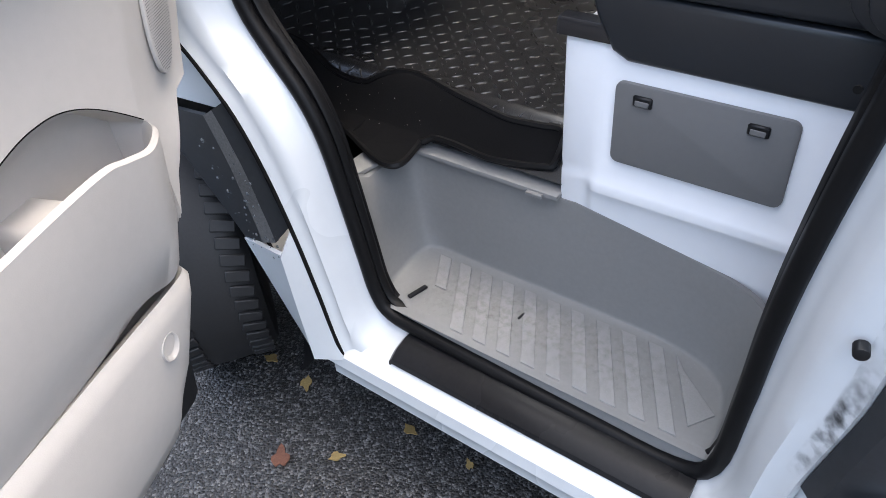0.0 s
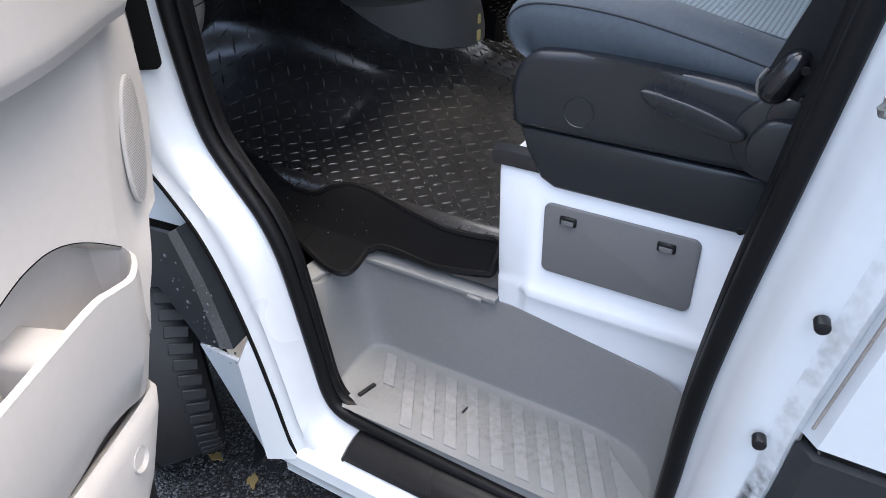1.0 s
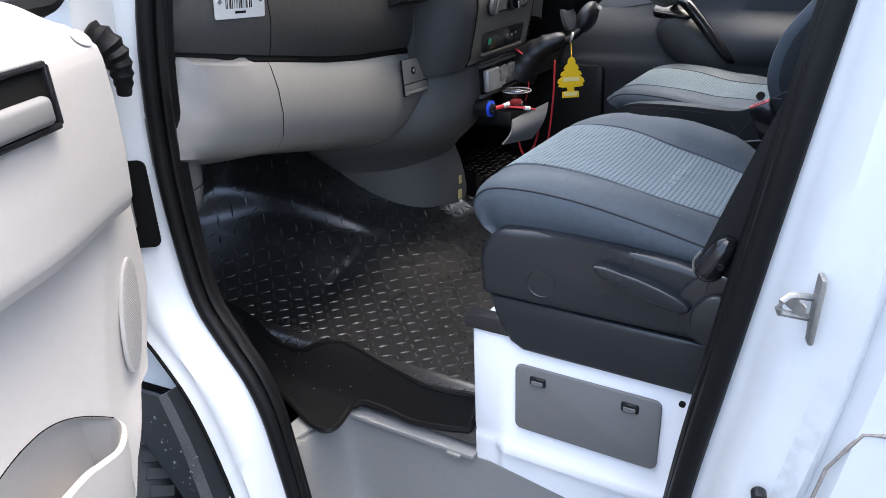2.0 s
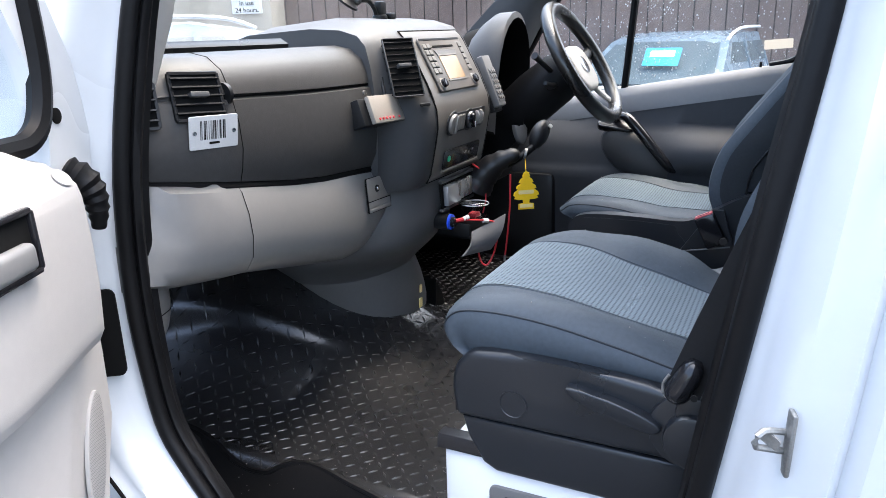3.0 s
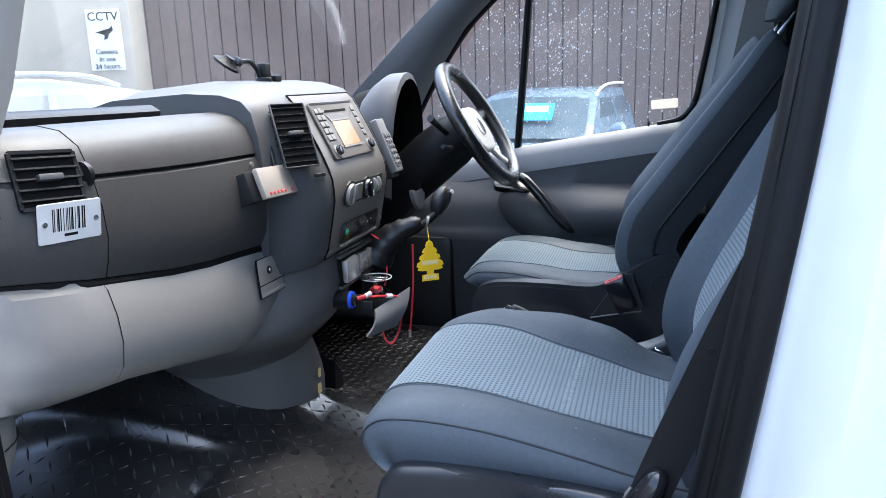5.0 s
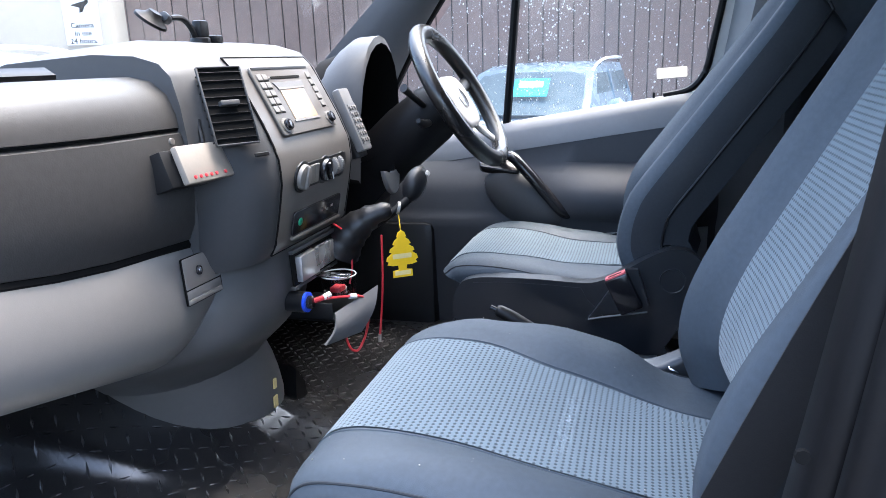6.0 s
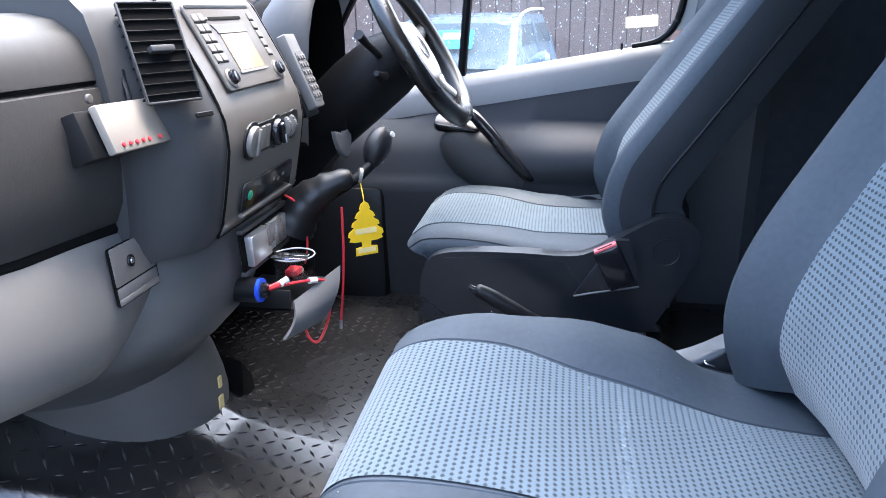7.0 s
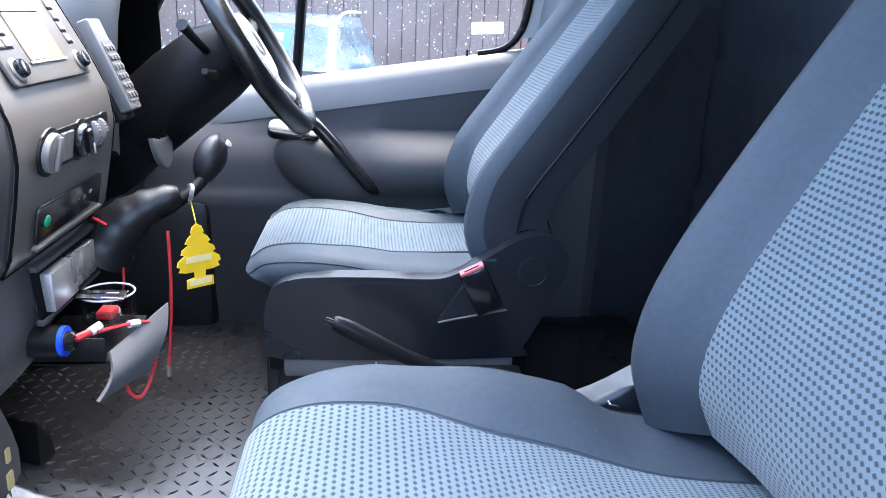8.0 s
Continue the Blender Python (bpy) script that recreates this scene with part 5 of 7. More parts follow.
part("arm_joint", disc(0.010, 0.02, axes((-0.62, 0.888, 1.652), (1, 0.3, 0), (0, 0.3, 1)) @ pose(0, 0, -0.01), 16, 0.003), SEATPLASTIC, holder)
part("suction_cup", lathe([(0.002, 0.012), (0.012, 0.012), (0.016, 0.004), (0.031, -0.004), (0.032, -0.009), (0.002, -0.008)], 24, axes((-0.628, 0.862, 1.652), (0.75, 0.25, -0.6), (-0.35, 0.9, 0.1))), COLUMN, holder, "round black suction cup")

# instrument binnacle and steering column
binnacle = thing("instrument_binnacle", "slate instrument binnacle with a dark dial face", "instrument cluster")
secs = []
for k in range(13):
    a = math.pi * (k / 12)
    y = 1.485 - 0.150 * math.cos(a)
    h = math.sin(a) ** 0.55
    secs.append([(-0.85, y, 1.30 + 0.10 * h), (-0.62, y, 1.29 + 0.19 * h), (-0.51, y, 1.28 + 0.315 * h), (-0.47, y, 1.275 + 0.347 * h), (-0.435 + 0.02 * h, y, 1.27 + 0.355 * h), (-0.430 + 0.02 * h, y, 1.262 + 0.345 * h), (-0.48, y * 0.97 + 0.0447, 1.262 + 0.332 * h), (-0.57, y * 0.94 + 0.0894, 1.27 + 0.30 * h)])
part("hood", loft([q[:6] for q in secs], False, False), CONSOLE, binnacle, "slate instrument hood", 50)
part("hood_lining", loft([q[5:] for q in secs], False, False), INKSHADE, binnacle, "black hood lining", 50)
part("dial_face", plate(rrect(0.27, 0.24, 0.09, 6), 0.01, axes((-0.575, 1.49, 1.42), (0, 1, 0), (-0.25, 0, 1))), INKSHADE, binnacle, "dark dial face")
part("driver_dash", loft([[(-1.1, y, 1.43), (-0.80, y, 1.45), (-0.60, y, 1.44), (-0.52, y, 1.40), (-0.50, y, 1.25), (-0.55, y, 1.05), (-0.75, y, 0.98), (-1.1, y, 0.98)] for y in (1.19, 1.4, 1.6, 1.80, 1.84)]), BLACK, dashboard, "slate dash on the driver's side", 35)

steering = thing("steering_wheel", "black leather steering wheel with a grey hub", "steering wheel")
WN = Vector((0.857, 0, 0.514))
wm = axes((-0.205, 1.50, 1.468), (0, 1, 0), (-0.514, 0, 0.857))
rim = [wm @ Vector((0.187 * math.cos(a), 0.187 * math.sin(a), 0)) for a in [2 * math.pi * k / 48 for k in range(48)]]
part("rim", tube(rim, 0.0215, 12, True, up=tuple(WN)), LEATHER, steering, "black leather rim")
part("hub_pad", plate(rrect(0.188, 0.150, 0.06, 6, 0, -0.012), 0.035, wm @ pose(0, 0, -0.035), 0.014, 4), HUBGREY, steering, "grey airbag hub")
for x0, y0, x1, y1, w in ((-0.07, 0.012, -0.178, 0.040, 0.022), (0.07, 0.012, 0.178, 0.040, 0.022), (-0.05, -0.06, -0.105, -0.150, 0.018), (0.05, -0.06, 0.105, -0.150, 0.018)):
    part("spoke", tube([wm @ Vector((x0, y0, -0.022)), wm @ Vector(((x0 + x1) / 2, (y0 + y1) / 2, -0.016)), wm @ Vector((x1, y1, -0.004))], [w, w * 0.85, w * 0.7], 10, flat=0.55, up=tuple(WN)), HUBGREY if y1 < 0 else BLACK, steering, "steering wheel spoke")
part("badge", disc(0.028, 0.004, wm @ pose(0, -0.008, 0.0), 24, 0.001), CHROME, steering, "round chrome badge")
part("column_shroud", tube([wm @ Vector((0, 0, -0.03)), wm @ Vector((0, 0, -0.09)), wm @ Vector((0, -0.01, -0.18)), wm @ Vector((0, -0.03, -0.30))], [0.062, 0.078, 0.082, 0.080], 18, up=tuple(WN)), COLUMN, steering, "black column shroud")
part("stalk", tube([wm @ Vector((-0.06, 0.02, -0.08)), wm @ Vector((-0.12, 0.05, -0.075)), wm @ Vector((-0.165, 0.075, -0.07))], [0.008, 0.008, 0.011], 10), BLACK, steering, "black control stalk")
part("stalk", tube([wm @ Vector((-0.07, -0.02, -0.09)), wm @ Vector((-0.13, -0.02, -0.085)), wm @ Vector((-0.17, -0.01, -0.08))], [0.009, 0.011, 0.006], 10), BLACK, steering, "black control stalk")
part("stalk", tube([wm @ Vector((0.06, 0.02, -0.08)), wm @ Vector((0.15, 0.05, -0.07))], 0.009, 10), BLACK, steering)
part("lower_shroud", loft([[(x, 1.42 - 0.0, z), (x, 1.58, z), (x - 0.02, 1.56, z - 0.12 * k), (x - 0.02, 1.44, z - 0.12 * k)] for x, z, k in ((-0.36, 1.345, 0.8), (-0.44, 1.31, 1.2), (-0.54, 1.28, 1.3))]), COLUMN, steering, "dark lower column cover")


part("column_collar", plate([(0.044 * math.cos(a), 0.066 * math.sin(a)) for a in [math.pi * (1 + k / 16) for k in range(17)]] + [(0.030, -0.004), (0.0, -0.012), (-0.030, -0.004)], 0.012, axes((-0.385, 1.418, 1.288), (0.1, 1, 0), (-0.12, 0, 1)), 0.004, 3), PANELGREY, steering, "pale grey crescent under the column", 60)


# ---- seats ----
def build_seat(name, label, place, group, recline=0.0, sink=0.0, buckled=True):
    """A cab seat; its own y runs from its outer side (0) to its inner side (0.48)."""
    seat = thing(name, label, "seat", group, at=place)
    path = [(-0.055, 1.062), (-0.085, 1.080), (-0.096, 1.104), (-0.088, 1.128), (-0.060, 1.147), (-0.01, 1.154), (0.08, 1.147), (0.18, 1.125), (0.28, 1.101), (0.37, 1.086), (0.46, 1.078)]
    path = [(x, z - sink * ease(1.07, 1.13, z)) for x, z in path]
    fine = smooth_line([(x, 0, z) for x, z in path], 4)

    def crest(x):
        """How far the side bolsters rise over the middle along the cushion."""
        return (0.020 * ease(-0.07, 0.04, x) + 0.016 * ease(0.05, 0.16, x)) * ease(0.335, 0.22, x)

    def row(x):
        """Across the cushion: place, share of the drop to the underside, and share of the bolster's rise."""
        near, far = 0.100 + 0.014 * ease(0.12, 0.32, x), 0.384 - 0.030 * ease(0.04, 0.16, x) - 0.016 * ease(0.16, 0.34, x)
        inner = 1.0 if not sink else 0.25
        return [(0.014, 1.0, 0), (0.002, 0.62, 0), (0.002, 0.34, 0), (0.010, 0.14, 0.10), (0.030, 0.03, 0.42), (0.052, 0.0, 0.50), (0.078, 0.0, 0.34), (near, 0.0, 0.06), (near + 0.006, 0.0, 0.0), (0.17, 0.0, -0.10), (0.24, 0.0, -0.14), (0.30, 0.0, -0.08), (far - 0.006, 0.0, 0.06), (far, 0.0, 0.14), (far + 0.022, 0.0, 0.62 * inner),
                (0.432, 0.0, 1.0 * inner), (0.452, 0.04, 0.72 * inner), (0.466, 0.16, 0.3 * inner), (0.474, 0.36, 0), (0.475, 0.65, 0), (0.466, 1.0, 0)]

    secs, tops = [], []
    for i, p in enumerate(fine):
        base = Vector((max(p.x, -0.04), 0, 1.062 - 0.3 * sink))
        nrm = Vector((-(fine[min(i + 1, len(fine) - 1)].z - fine[max(i - 1, 0)].z), 0, fine[min(i + 1, len(fine) - 1)].x - fine[max(i - 1, 0)].x)).normalized()
        sec = []
        for y, k, up in row(p.x):
            tuck = 0.03 * ease(-0.02, -0.095, p.x)
            yy = 0.24 + (y - 0.24) * (1 - tuck)
            q = p + (base - p) * k + nrm * (up * crest(p.x))
            sec.append((q.x, yy, q.z))
        secs.append(sec)
        tops.append([Vector(v) + nrm * 0.0018 for v in sec[8:13]])
    part("cushion", loft(secs, True, True), CLOTH, seat, "slate cloth seat cushion", 60)
    # woven centre panel, denser across so that it follows the cushion
    def ins(s, t):
        f = s * (len(tops) - 1)
        i = min(int(f), len(tops) - 2)
        g = t * 4
        j = min(int(g), 3)
        a = tops[i][j].lerp(tops[i][j + 1], g - j)
        c = tops[i + 1][j].lerp(tops[i + 1][j + 1], g - j)
        return tuple(a.lerp(c, f - i))
    part("cushion_panel", sheet(ins, 48, 24), INSERT, seat, "pale blue-grey woven centre panel", 60)
    for j in (7, 13):
        part("seam", tube([Vector(s[j]) + Vector((0, 0, 0.0002)) for s in secs[6:-2]], 0.0016, 6), CLOTH, seat, "stitched seam")
    # welt between the top cloth and the side, and the welt along the front
    for j in (3, 17):
        part("welt", tube([Vector(s[j]) for s in secs[8:-1]], 0.0016, 6), SIDECLOTH, seat, "stitched welt")
    dust = []
    rnd = random.Random(21)
    for q in range(46):
        sec = secs[rnd.randrange(8, len(secs) - 3)]
        g = rnd.choice((4, 5, 6, 8, 9, 10, 11, 14, 15))
        p = Vector(sec[g]).lerp(Vector(sec[g + 1]), rnd.random()) + Vector((0, 0, 0.002))
        dust.append(Matrix.Translation(p) @ Matrix.Scale(0.0004 + 0.0007 * rnd.random() ** 3, 4))
    tagged(part("lint", scatter(pebble(), dust), LINT, seat, "pale lint specks"), kind="stuff")
    # backrest
    bp = smooth_line([(0.345, 0, 1.085), (0.322, 0, 1.15), (0.327, 0, 1.22), (0.355, 0, 1.295), (0.40, 0, 1.38), (0.465, 0, 1.50), (0.53, 0, 1.62), (0.565, 0, 1.69), (0.585, 0, 1.715)], 4)
    bp = [Vector((p.x + recline * max(p.z - 1.28, 0.0), 0, p.z)) for p in bp]
    ACR = [(-0.235, 0.9), (-0.243, 0.55), (-0.240, 0.2), (-0.224, 0.03), (-0.200, 0.0), (-0.168, 0.17), (-0.145, 0.32), (-0.07, 0.37), (0.0, 0.38), (0.07, 0.37), (0.145, 0.32), (0.168, 0.17), (0.200, 0.0), (0.224, 0.03), (0.240, 0.2), (0.243, 0.55), (0.235, 0.9), (0.12, 1.0), (-0.12, 1.0)]
    bsecs, btops = [], []
    n = len(bp)
    for i, p in enumerate(bp):
        t = i / (n - 1)
        thick = 0.178 - 0.035 * t
        wide = 1.0 - 0.16 * ease(0.45, 1.0, t)
        if i == n - 1:
            wide, thick = wide * 0.94, thick * 0.8
        d = (bp[min(i + 1, n - 1)] - bp[max(i - 1, 0)]).normalized()
        nrm = Vector((d.z, 0, -d.x))
        sec = []
        for y, k in ACR:
            kk = k if k > 0.5 else k * (1.0 - 0.35 * t)
            q = p + nrm * (thick * kk)
            sec.append((q.x, 0.24 + y * wide, q.z))
        bsecs.append(sec)
        btops.append([Vector(s) - nrm * 0.002 for s in sec[6:11]])
    back = loft(bsecs, True, True)
    for q, f in enumerate(back.faces):
        if q % len(ACR) in (0, 1, 14, 15, 16, 17, 18):
            f.material_index = 1
    part("backrest", back, (CLOTH, SIDECLOTH), seat, "slate cloth backrest with side bolsters", 60)

    def bins(s, t):
        f = s * (len(btops) - 1)
        i = min(int(f), len(btops) - 2)
        g = t * 4
        j = min(int(g), 3)
        a = btops[i][j].lerp(btops[i][j + 1], g - j)
        c = btops[i + 1][j].lerp(btops[i + 1][j + 1], g - j)
        return tuple(a.lerp(c, f - i))
    part("backrest_panel", sheet(bins, 44, 24), INSERT, seat, "pale blue-grey woven backrest panel", 60)
    part("piping", tube([Vector(s[1]) + Vector((0.004, -0.001, 0)) for s in bsecs], 0.003, 6), BLACK, seat)
    part("piping", tube([Vector(s[15]) + Vector((0.004, 0.001, 0)) for s in bsecs], 0.003, 6), BLACK, seat)
    # head restraint on two posts
    for y in (0.18, 0.30):
        part("headrest_post", tube([(0.615 + 0.42 * recline, y, 1.70), (0.64 + 0.48 * recline, y, 1.76)], 0.006, 10), CHROME, seat)
    hs = []
    for k in range(9):
        t = k / 8
        x, z = 0.60 + 0.50 * recline + 0.085 * t, 1.745 + 0.19 * t
        e = math.sin(math.pi * (0.08 + 0.84 * t)) ** 0.4
        hs.append([(x + 0.045 * math.sin(a) * e * (0.9 if math.sin(a) < 0 else 1.1), 0.24 + 0.125 * math.cos(a) * e, z) for a in [2 * math.pi * q / 20 for q in range(20)]])
    part("headrest", loft(hs, True, True), CLOTH, seat, "slate cloth head restraint", 60)
    # plastic side covers, lever and recliner knob on the outer side
    up = [(-0.052, 0.962), (-0.062, 1.0), (-0.058, 1.045), (-0.035, 1.074), (0.0, 1.084), (0.10, 1.086), (0.22, 1.080), (0.30, 1.070), (0.37, 1.068), (0.39, 0.962)]
    low = [(-0.048, 0.962), (-0.036, 0.925), (-0.010, 0.880), (0.014, 0.868), (0.39, 0.866), (0.39, 0.958)]
    po = axes((0, 0.022, 0), (1, 0, 0), (0, 0, 1))
    part("side_cover", plate([(p.x, p.z) for p in smooth_line([(x, 0, z) for x, z in up[:-1]], 3)] + [up[-1]], 0.040, po, 0.012, 3), SEATPLASTIC, seat, "slate plastic seat side cover")
    part("lower_side_cover", plate(low, 0.036, po, 0.010, 3), SEATPLASTIC, seat, "slate plastic lower side cover")
    part("cover_cap", lathe([(0.001, 0.0), (0.021, 0.0), (0.022, 0.001), (0.024, 0.001), (0.024, -0.004), (0.001, -0.004)], 24, axes((0.046, -0.0185, 1.003), (1, 0, 0), (0, 0, 1))), SEATPLASTIC, seat, "round cover cap")
    lever = [(0.135, 1.058), (0.16, 1.058), (0.22, 1.046), (0.265, 1.030), (0.275, 1.018), (0.258, 1.010), (0.21, 1.021), (0.16, 1.036), (0.142, 1.045)]
    part("tilt_lever", plate([(p.x, p.z) for p in smooth_line([(x, 0, z) for x, z in lever], 3, True)], 0.020, axes((0, -0.016, 0), (1, 0, 0), (0, 0, 1)), 0.0035, 3), SEATPLASTIC, seat, "satin dark grey tilt lever")
    part("recliner_base", disc(0.058, 0.014, axes((0.312, -0.012, 1.018), (1, 0, 0), (0, 0, 1)), 32, 0.006), SEATPLASTIC, seat)
    part("recliner_knob", disc(0.042, 0.022, axes((0.320, -0.024, 1.012), (1, 0, 0), (0, 0, 1)), 32, 0.007), SEATPLASTIC, seat, "round recliner knob")
    # inner cover rising to the hinge, with belt buckle
    inn = [(-0.020, 0.925), (-0.048, 0.965), (-0.052, 1.020), (-0.035, 1.066), (0.0, 1.084), (0.06, 1.089), (0.16, 1.089), (0.255, 1.086), (0.30, 1.096), (0.36, 1.130), (0.41, 1.160), (0.450, 1.172), (0.487, 1.162), (0.510, 1.130), (0.508, 1.090), (0.475, 1.02), (0.435, 0.945), (0.410, 0.925)]
    po2 = axes((0, 0.520, 0), (1, 0, 0), (0, 0, 1))
    cover = part("inner_cover", plate([(p.x, p.z) for p in smooth_line([(x, 0, z) for x, z in inn], 3, True)], 0.040, po2, 0.010, 3), SEATPLASTIC, seat, "slate plastic inner seat cover")
    rib = [(0.0, 1.074), (0.06, 1.078), (0.16, 1.078), (0.250, 1.074), (0.262, 1.050), (0.30, 1.010), (0.285, 1.000), (0.24, 1.046), (0.06, 1.050), (0.004, 1.046)]
    part("cover_shoulder", plate(rib, 0.007, axes((0, 0.5215, 0), (1, 0, 0), (0, 0, 1)), 0.003, 2), SEATPLASTIC, cover, "raised shoulder moulding")
    part("hinge_cap", lathe([(0.001, 0.0), (0.025, 0.0), (0.026, 0.001), (0.028, 0.001), (0.028, -0.004), (0.001, -0.004)], 24, axes((0.445, 0.5225, 1.100), (1, 0, 0), (0, 0, 1)) @ pose(0, 0, 0, 180, 0, 0)), SEATPLASTIC, cover, "round hinge cap")
    if buckled:
        part("cover_foot", box(-0.02, 0.42, 0.470, 0.516, 0.885, 0.922, 0.006), PANELGREY, seat, "grey metal seat runner")
        pod = [(0.268, 1.008), (0.30, 1.022), (0.395, 1.036), (0.398, 1.048), (0.372, 1.128), (0.345, 1.128)]
        part("buckle_pod", plate(pod, 0.022, axes((0, 0.540, 0), (1, 0, 0), (0, 0, 1)), 0.006, 2), SEATPLASTIC, seat)
        part("pod_rim", tube([(0.268, 0.541, 1.008), (0.30, 0.543, 1.016), (0.395, 0.543, 1.034)], 0.0022, 6), PANELGREY, seat, "pale pod rim")
        bkp = pose(0.343, 0.545, 1.078, 0, -26, 0)
        stalk = part("buckle", moved(box(-0.026, 0.026, -0.014, 0.014, -0.046, 0.040, 0.005), bkp), GLOSSBLACK, seat, "black seat belt buckle")
        part("release_button", moved(box(-0.023, 0.023, -0.011, 0.011, 0.0385, 0.0435, 0.001, 1), bkp), PINK, stalk, "red release button")
        part("release_slot", moved(box(-0.015, 0.015, 0.003, 0.007, 0.042, 0.0445), bkp), INKSHADE, stalk)
    part("seat_frame", box(-0.02, 0.42, 0.03, 0.46, 0.925, 1.065, 0.01), BLACK, seat)
    return seat


passenger_seat = build_seat("cab_seat", "slate cloth passenger seat with woven pale centre", pose(0, 0.243, 0), "cab seats", buckled=False)
driver_seat = build_seat("cab_seat", "slate cloth driver seat with woven pale centre", pose(-0.115, 1.745, -0.022) @ Matrix.Diagonal((1, -1, 1, 1)), "cab seats", 0.2, 0.046)

PALEWEAR = smear("pale_wear", (0.34, 0.40, 0.44), 0.20, 0.020, 0.55, 90)
part("wear_streak", sheet(lambda q, t: (0.172 + 0.020 * q + 0.01 * t, 0.36 + 0.20 * t, 1.1275 - 0.25 * 0.020 * q - 0.0025 * math.sin(math.pi * t)), 3, 12), PALEWEAR, passenger_seat, "pale worn streak across the cushion").matrix_parent_inverse = passenger_seat.matrix_basis.inverted()

base2 = thing("seat_box", "dark steel seat base box under the driver", "seat base")
part("body", box(-0.15, 0.33, 1.26, 1.74, 0.60, 0.865, 0.01), SEATPLASTIC, base2)
part("slide_rail", box(-0.165, 0.34, 1.25, 1.29, 0.866, 0.90, 0.006), BLACK, base2, "black seat slide rail")
part("slide_rail", box(-0.165, 0.34, 1.71, 1.75, 0.866, 0.90, 0.006), BLACK, base2)
part("front_skirt", box(-0.175, -0.150, 1.28, 1.72, 0.62, 0.90, 0.004), SEATPLASTIC, base2)

brake = thing("handbrake_lever", "black handbrake lever beside the driver seat", "handbrake")
part("grip", tube(smooth_line([(-0.035, 1.105, 1.030), (-0.015, 1.105, 1.022), (0.05, 1.105, 0.985), (0.12, 1.11, 0.950), (0.20, 1.115, 0.915)], 4), [0.011, 0.013, 0.014, 0.014, 0.015, 0.016, 0.016, 0.016, 0.015, 0.014, 0.013, 0.013, 0.013, 0.013, 0.013, 0.013, 0.013], 12), BLACK, brake)
part("button", tube([(-0.048, 1.105, 1.036), (-0.034, 1.105, 1.030)], 0.006, 10), GLOSSBLACK, brake)
part("mount", box(0.12, 0.30, 1.07, 1.15, 0.61, 0.93, 0.01), BLACK, brake)

# passenger seat belt: webbing, cover and anchor
belt = thing("seat_belt", "black seat belt webbing with its lower anchor", "seat belt")
line = smooth_line([(0.300, 0.205, 1.085), (0.318, 0.20, 1.14), (0.345, 0.19, 1.22), (0.395, 0.175, 1.36), (0.45, 0.165, 1.50), (0.53, 0.16, 1.72), (0.56, 0.16, 1.85)], 4)
web = [[p + Vector((s * 0.023, 0.0 + 0.004 * s, 0.008 * -s)) + Vector((0, o, 0)) for s, o in ((-1, 0), (1, 0), (1, 0.002), (-1, 0.002))] for p in line]
part("webbing", loft([[tuple(q) for q in s] for s in web]), WEBBING, belt, "black woven webbing", 60)
part("anchor_cover", tube(smooth_line([(0.290, 0.200, 1.078), (0.298, 0.196, 1.095), (0.308, 0.196, 1.118), (0.318, 0.198, 1.142)], 4), [0.006, 0.014, 0.019, 0.022, 0.023, 0.023, 0.022, 0.022, 0.021, 0.020, 0.018, 0.014, 0.008], 14, flat=0.8), GLOSSBLACK, belt, "black anchor cover")
part("anchor_plate", disc(0.026, 0.012, axes((0.318, 0.222, 1.052), (1, 0, 0), (0, 0, 1)), 24, 0.004), SEATPLASTIC, belt, "round anchor plate")
part("anchor_hook", tube(smooth_line([(0.284, 0.190, 1.118), (0.277, 0.190, 1.104), (0.279, 0.190, 1.088), (0.290, 0.192, 1.078)], 4), 0.0022, 8), STEEL, belt)
tongue = thing("belt_bracket", "bright steel bracket beside the seat hinge", "bracket")
part("bracket_plate", moved(box(-0.028, 0.028, -0.010, 0.010, -0.002, 0.002, 0.0015, 1), pose(0.335, 0.735, 1.085, 20, 25, 15)), CHROME, tongue)
part("bracket_arm", tube([(0.34, 0.74, 1.08), (0.37, 0.75, 1.04), (0.39, 0.76, 0.97)], 0.007, 8), STEEL, tongue)

# ---- driver's door, closed ----
driver_door = thing("driver_door", "closed driver door with grey trim and window", "door")


def belt_z(x):
    return 1.385 + 0.155 * x


def door_card(x):
    bz = belt_z(x)
    arm = ease(-0.06, 0.10, x)
    return [(x, 1.90, 0.62), (x, 1.815, 0.63), (x, 1.800, 0.80), (x, 1.792, 1.045), (x, 1.790, 1.075), (x, 1.800 - 0.02 * arm, 1.085), (x, 1.805 - 0.055 * arm, 1.105 + 0.01 * arm), (x, 1.812 - 0.070 * arm, 1.15), (x, 1.825 - 0.066 * arm, 1.185), (x, 1.845 - 0.040 * arm, 1.215), (x, 1.868, 1.245), (x, 1.872, bz - 0.085), (x, 1.884, bz - 0.030), (x, 1.905, bz - 0.004), (x, 1.925, bz), (x, 1.96, bz)]


xs = [-0.62, -0.5, -0.4, -0.3, -0.2, -0.1, -0.06, -0.02, 0.02, 0.06, 0.10, 0.15, 0.25, 0.35, 0.46]
# card colour holds the cab's shade, so it is darker than the open door's
part("door_card", loft([door_card(x) for x in xs], False, False), FARDOOR, driver_door, "grey door card with moulded armrest, darkened for shade", 50)
part("lower_card", sheet(lambda s, t: (-0.10 + 0.54 * s, 1.787, 0.66 + (0.36 + 0.055 * s) * t), 6, 6, 0.004), PILLARGREY, driver_door, "pale grey lower door panel")
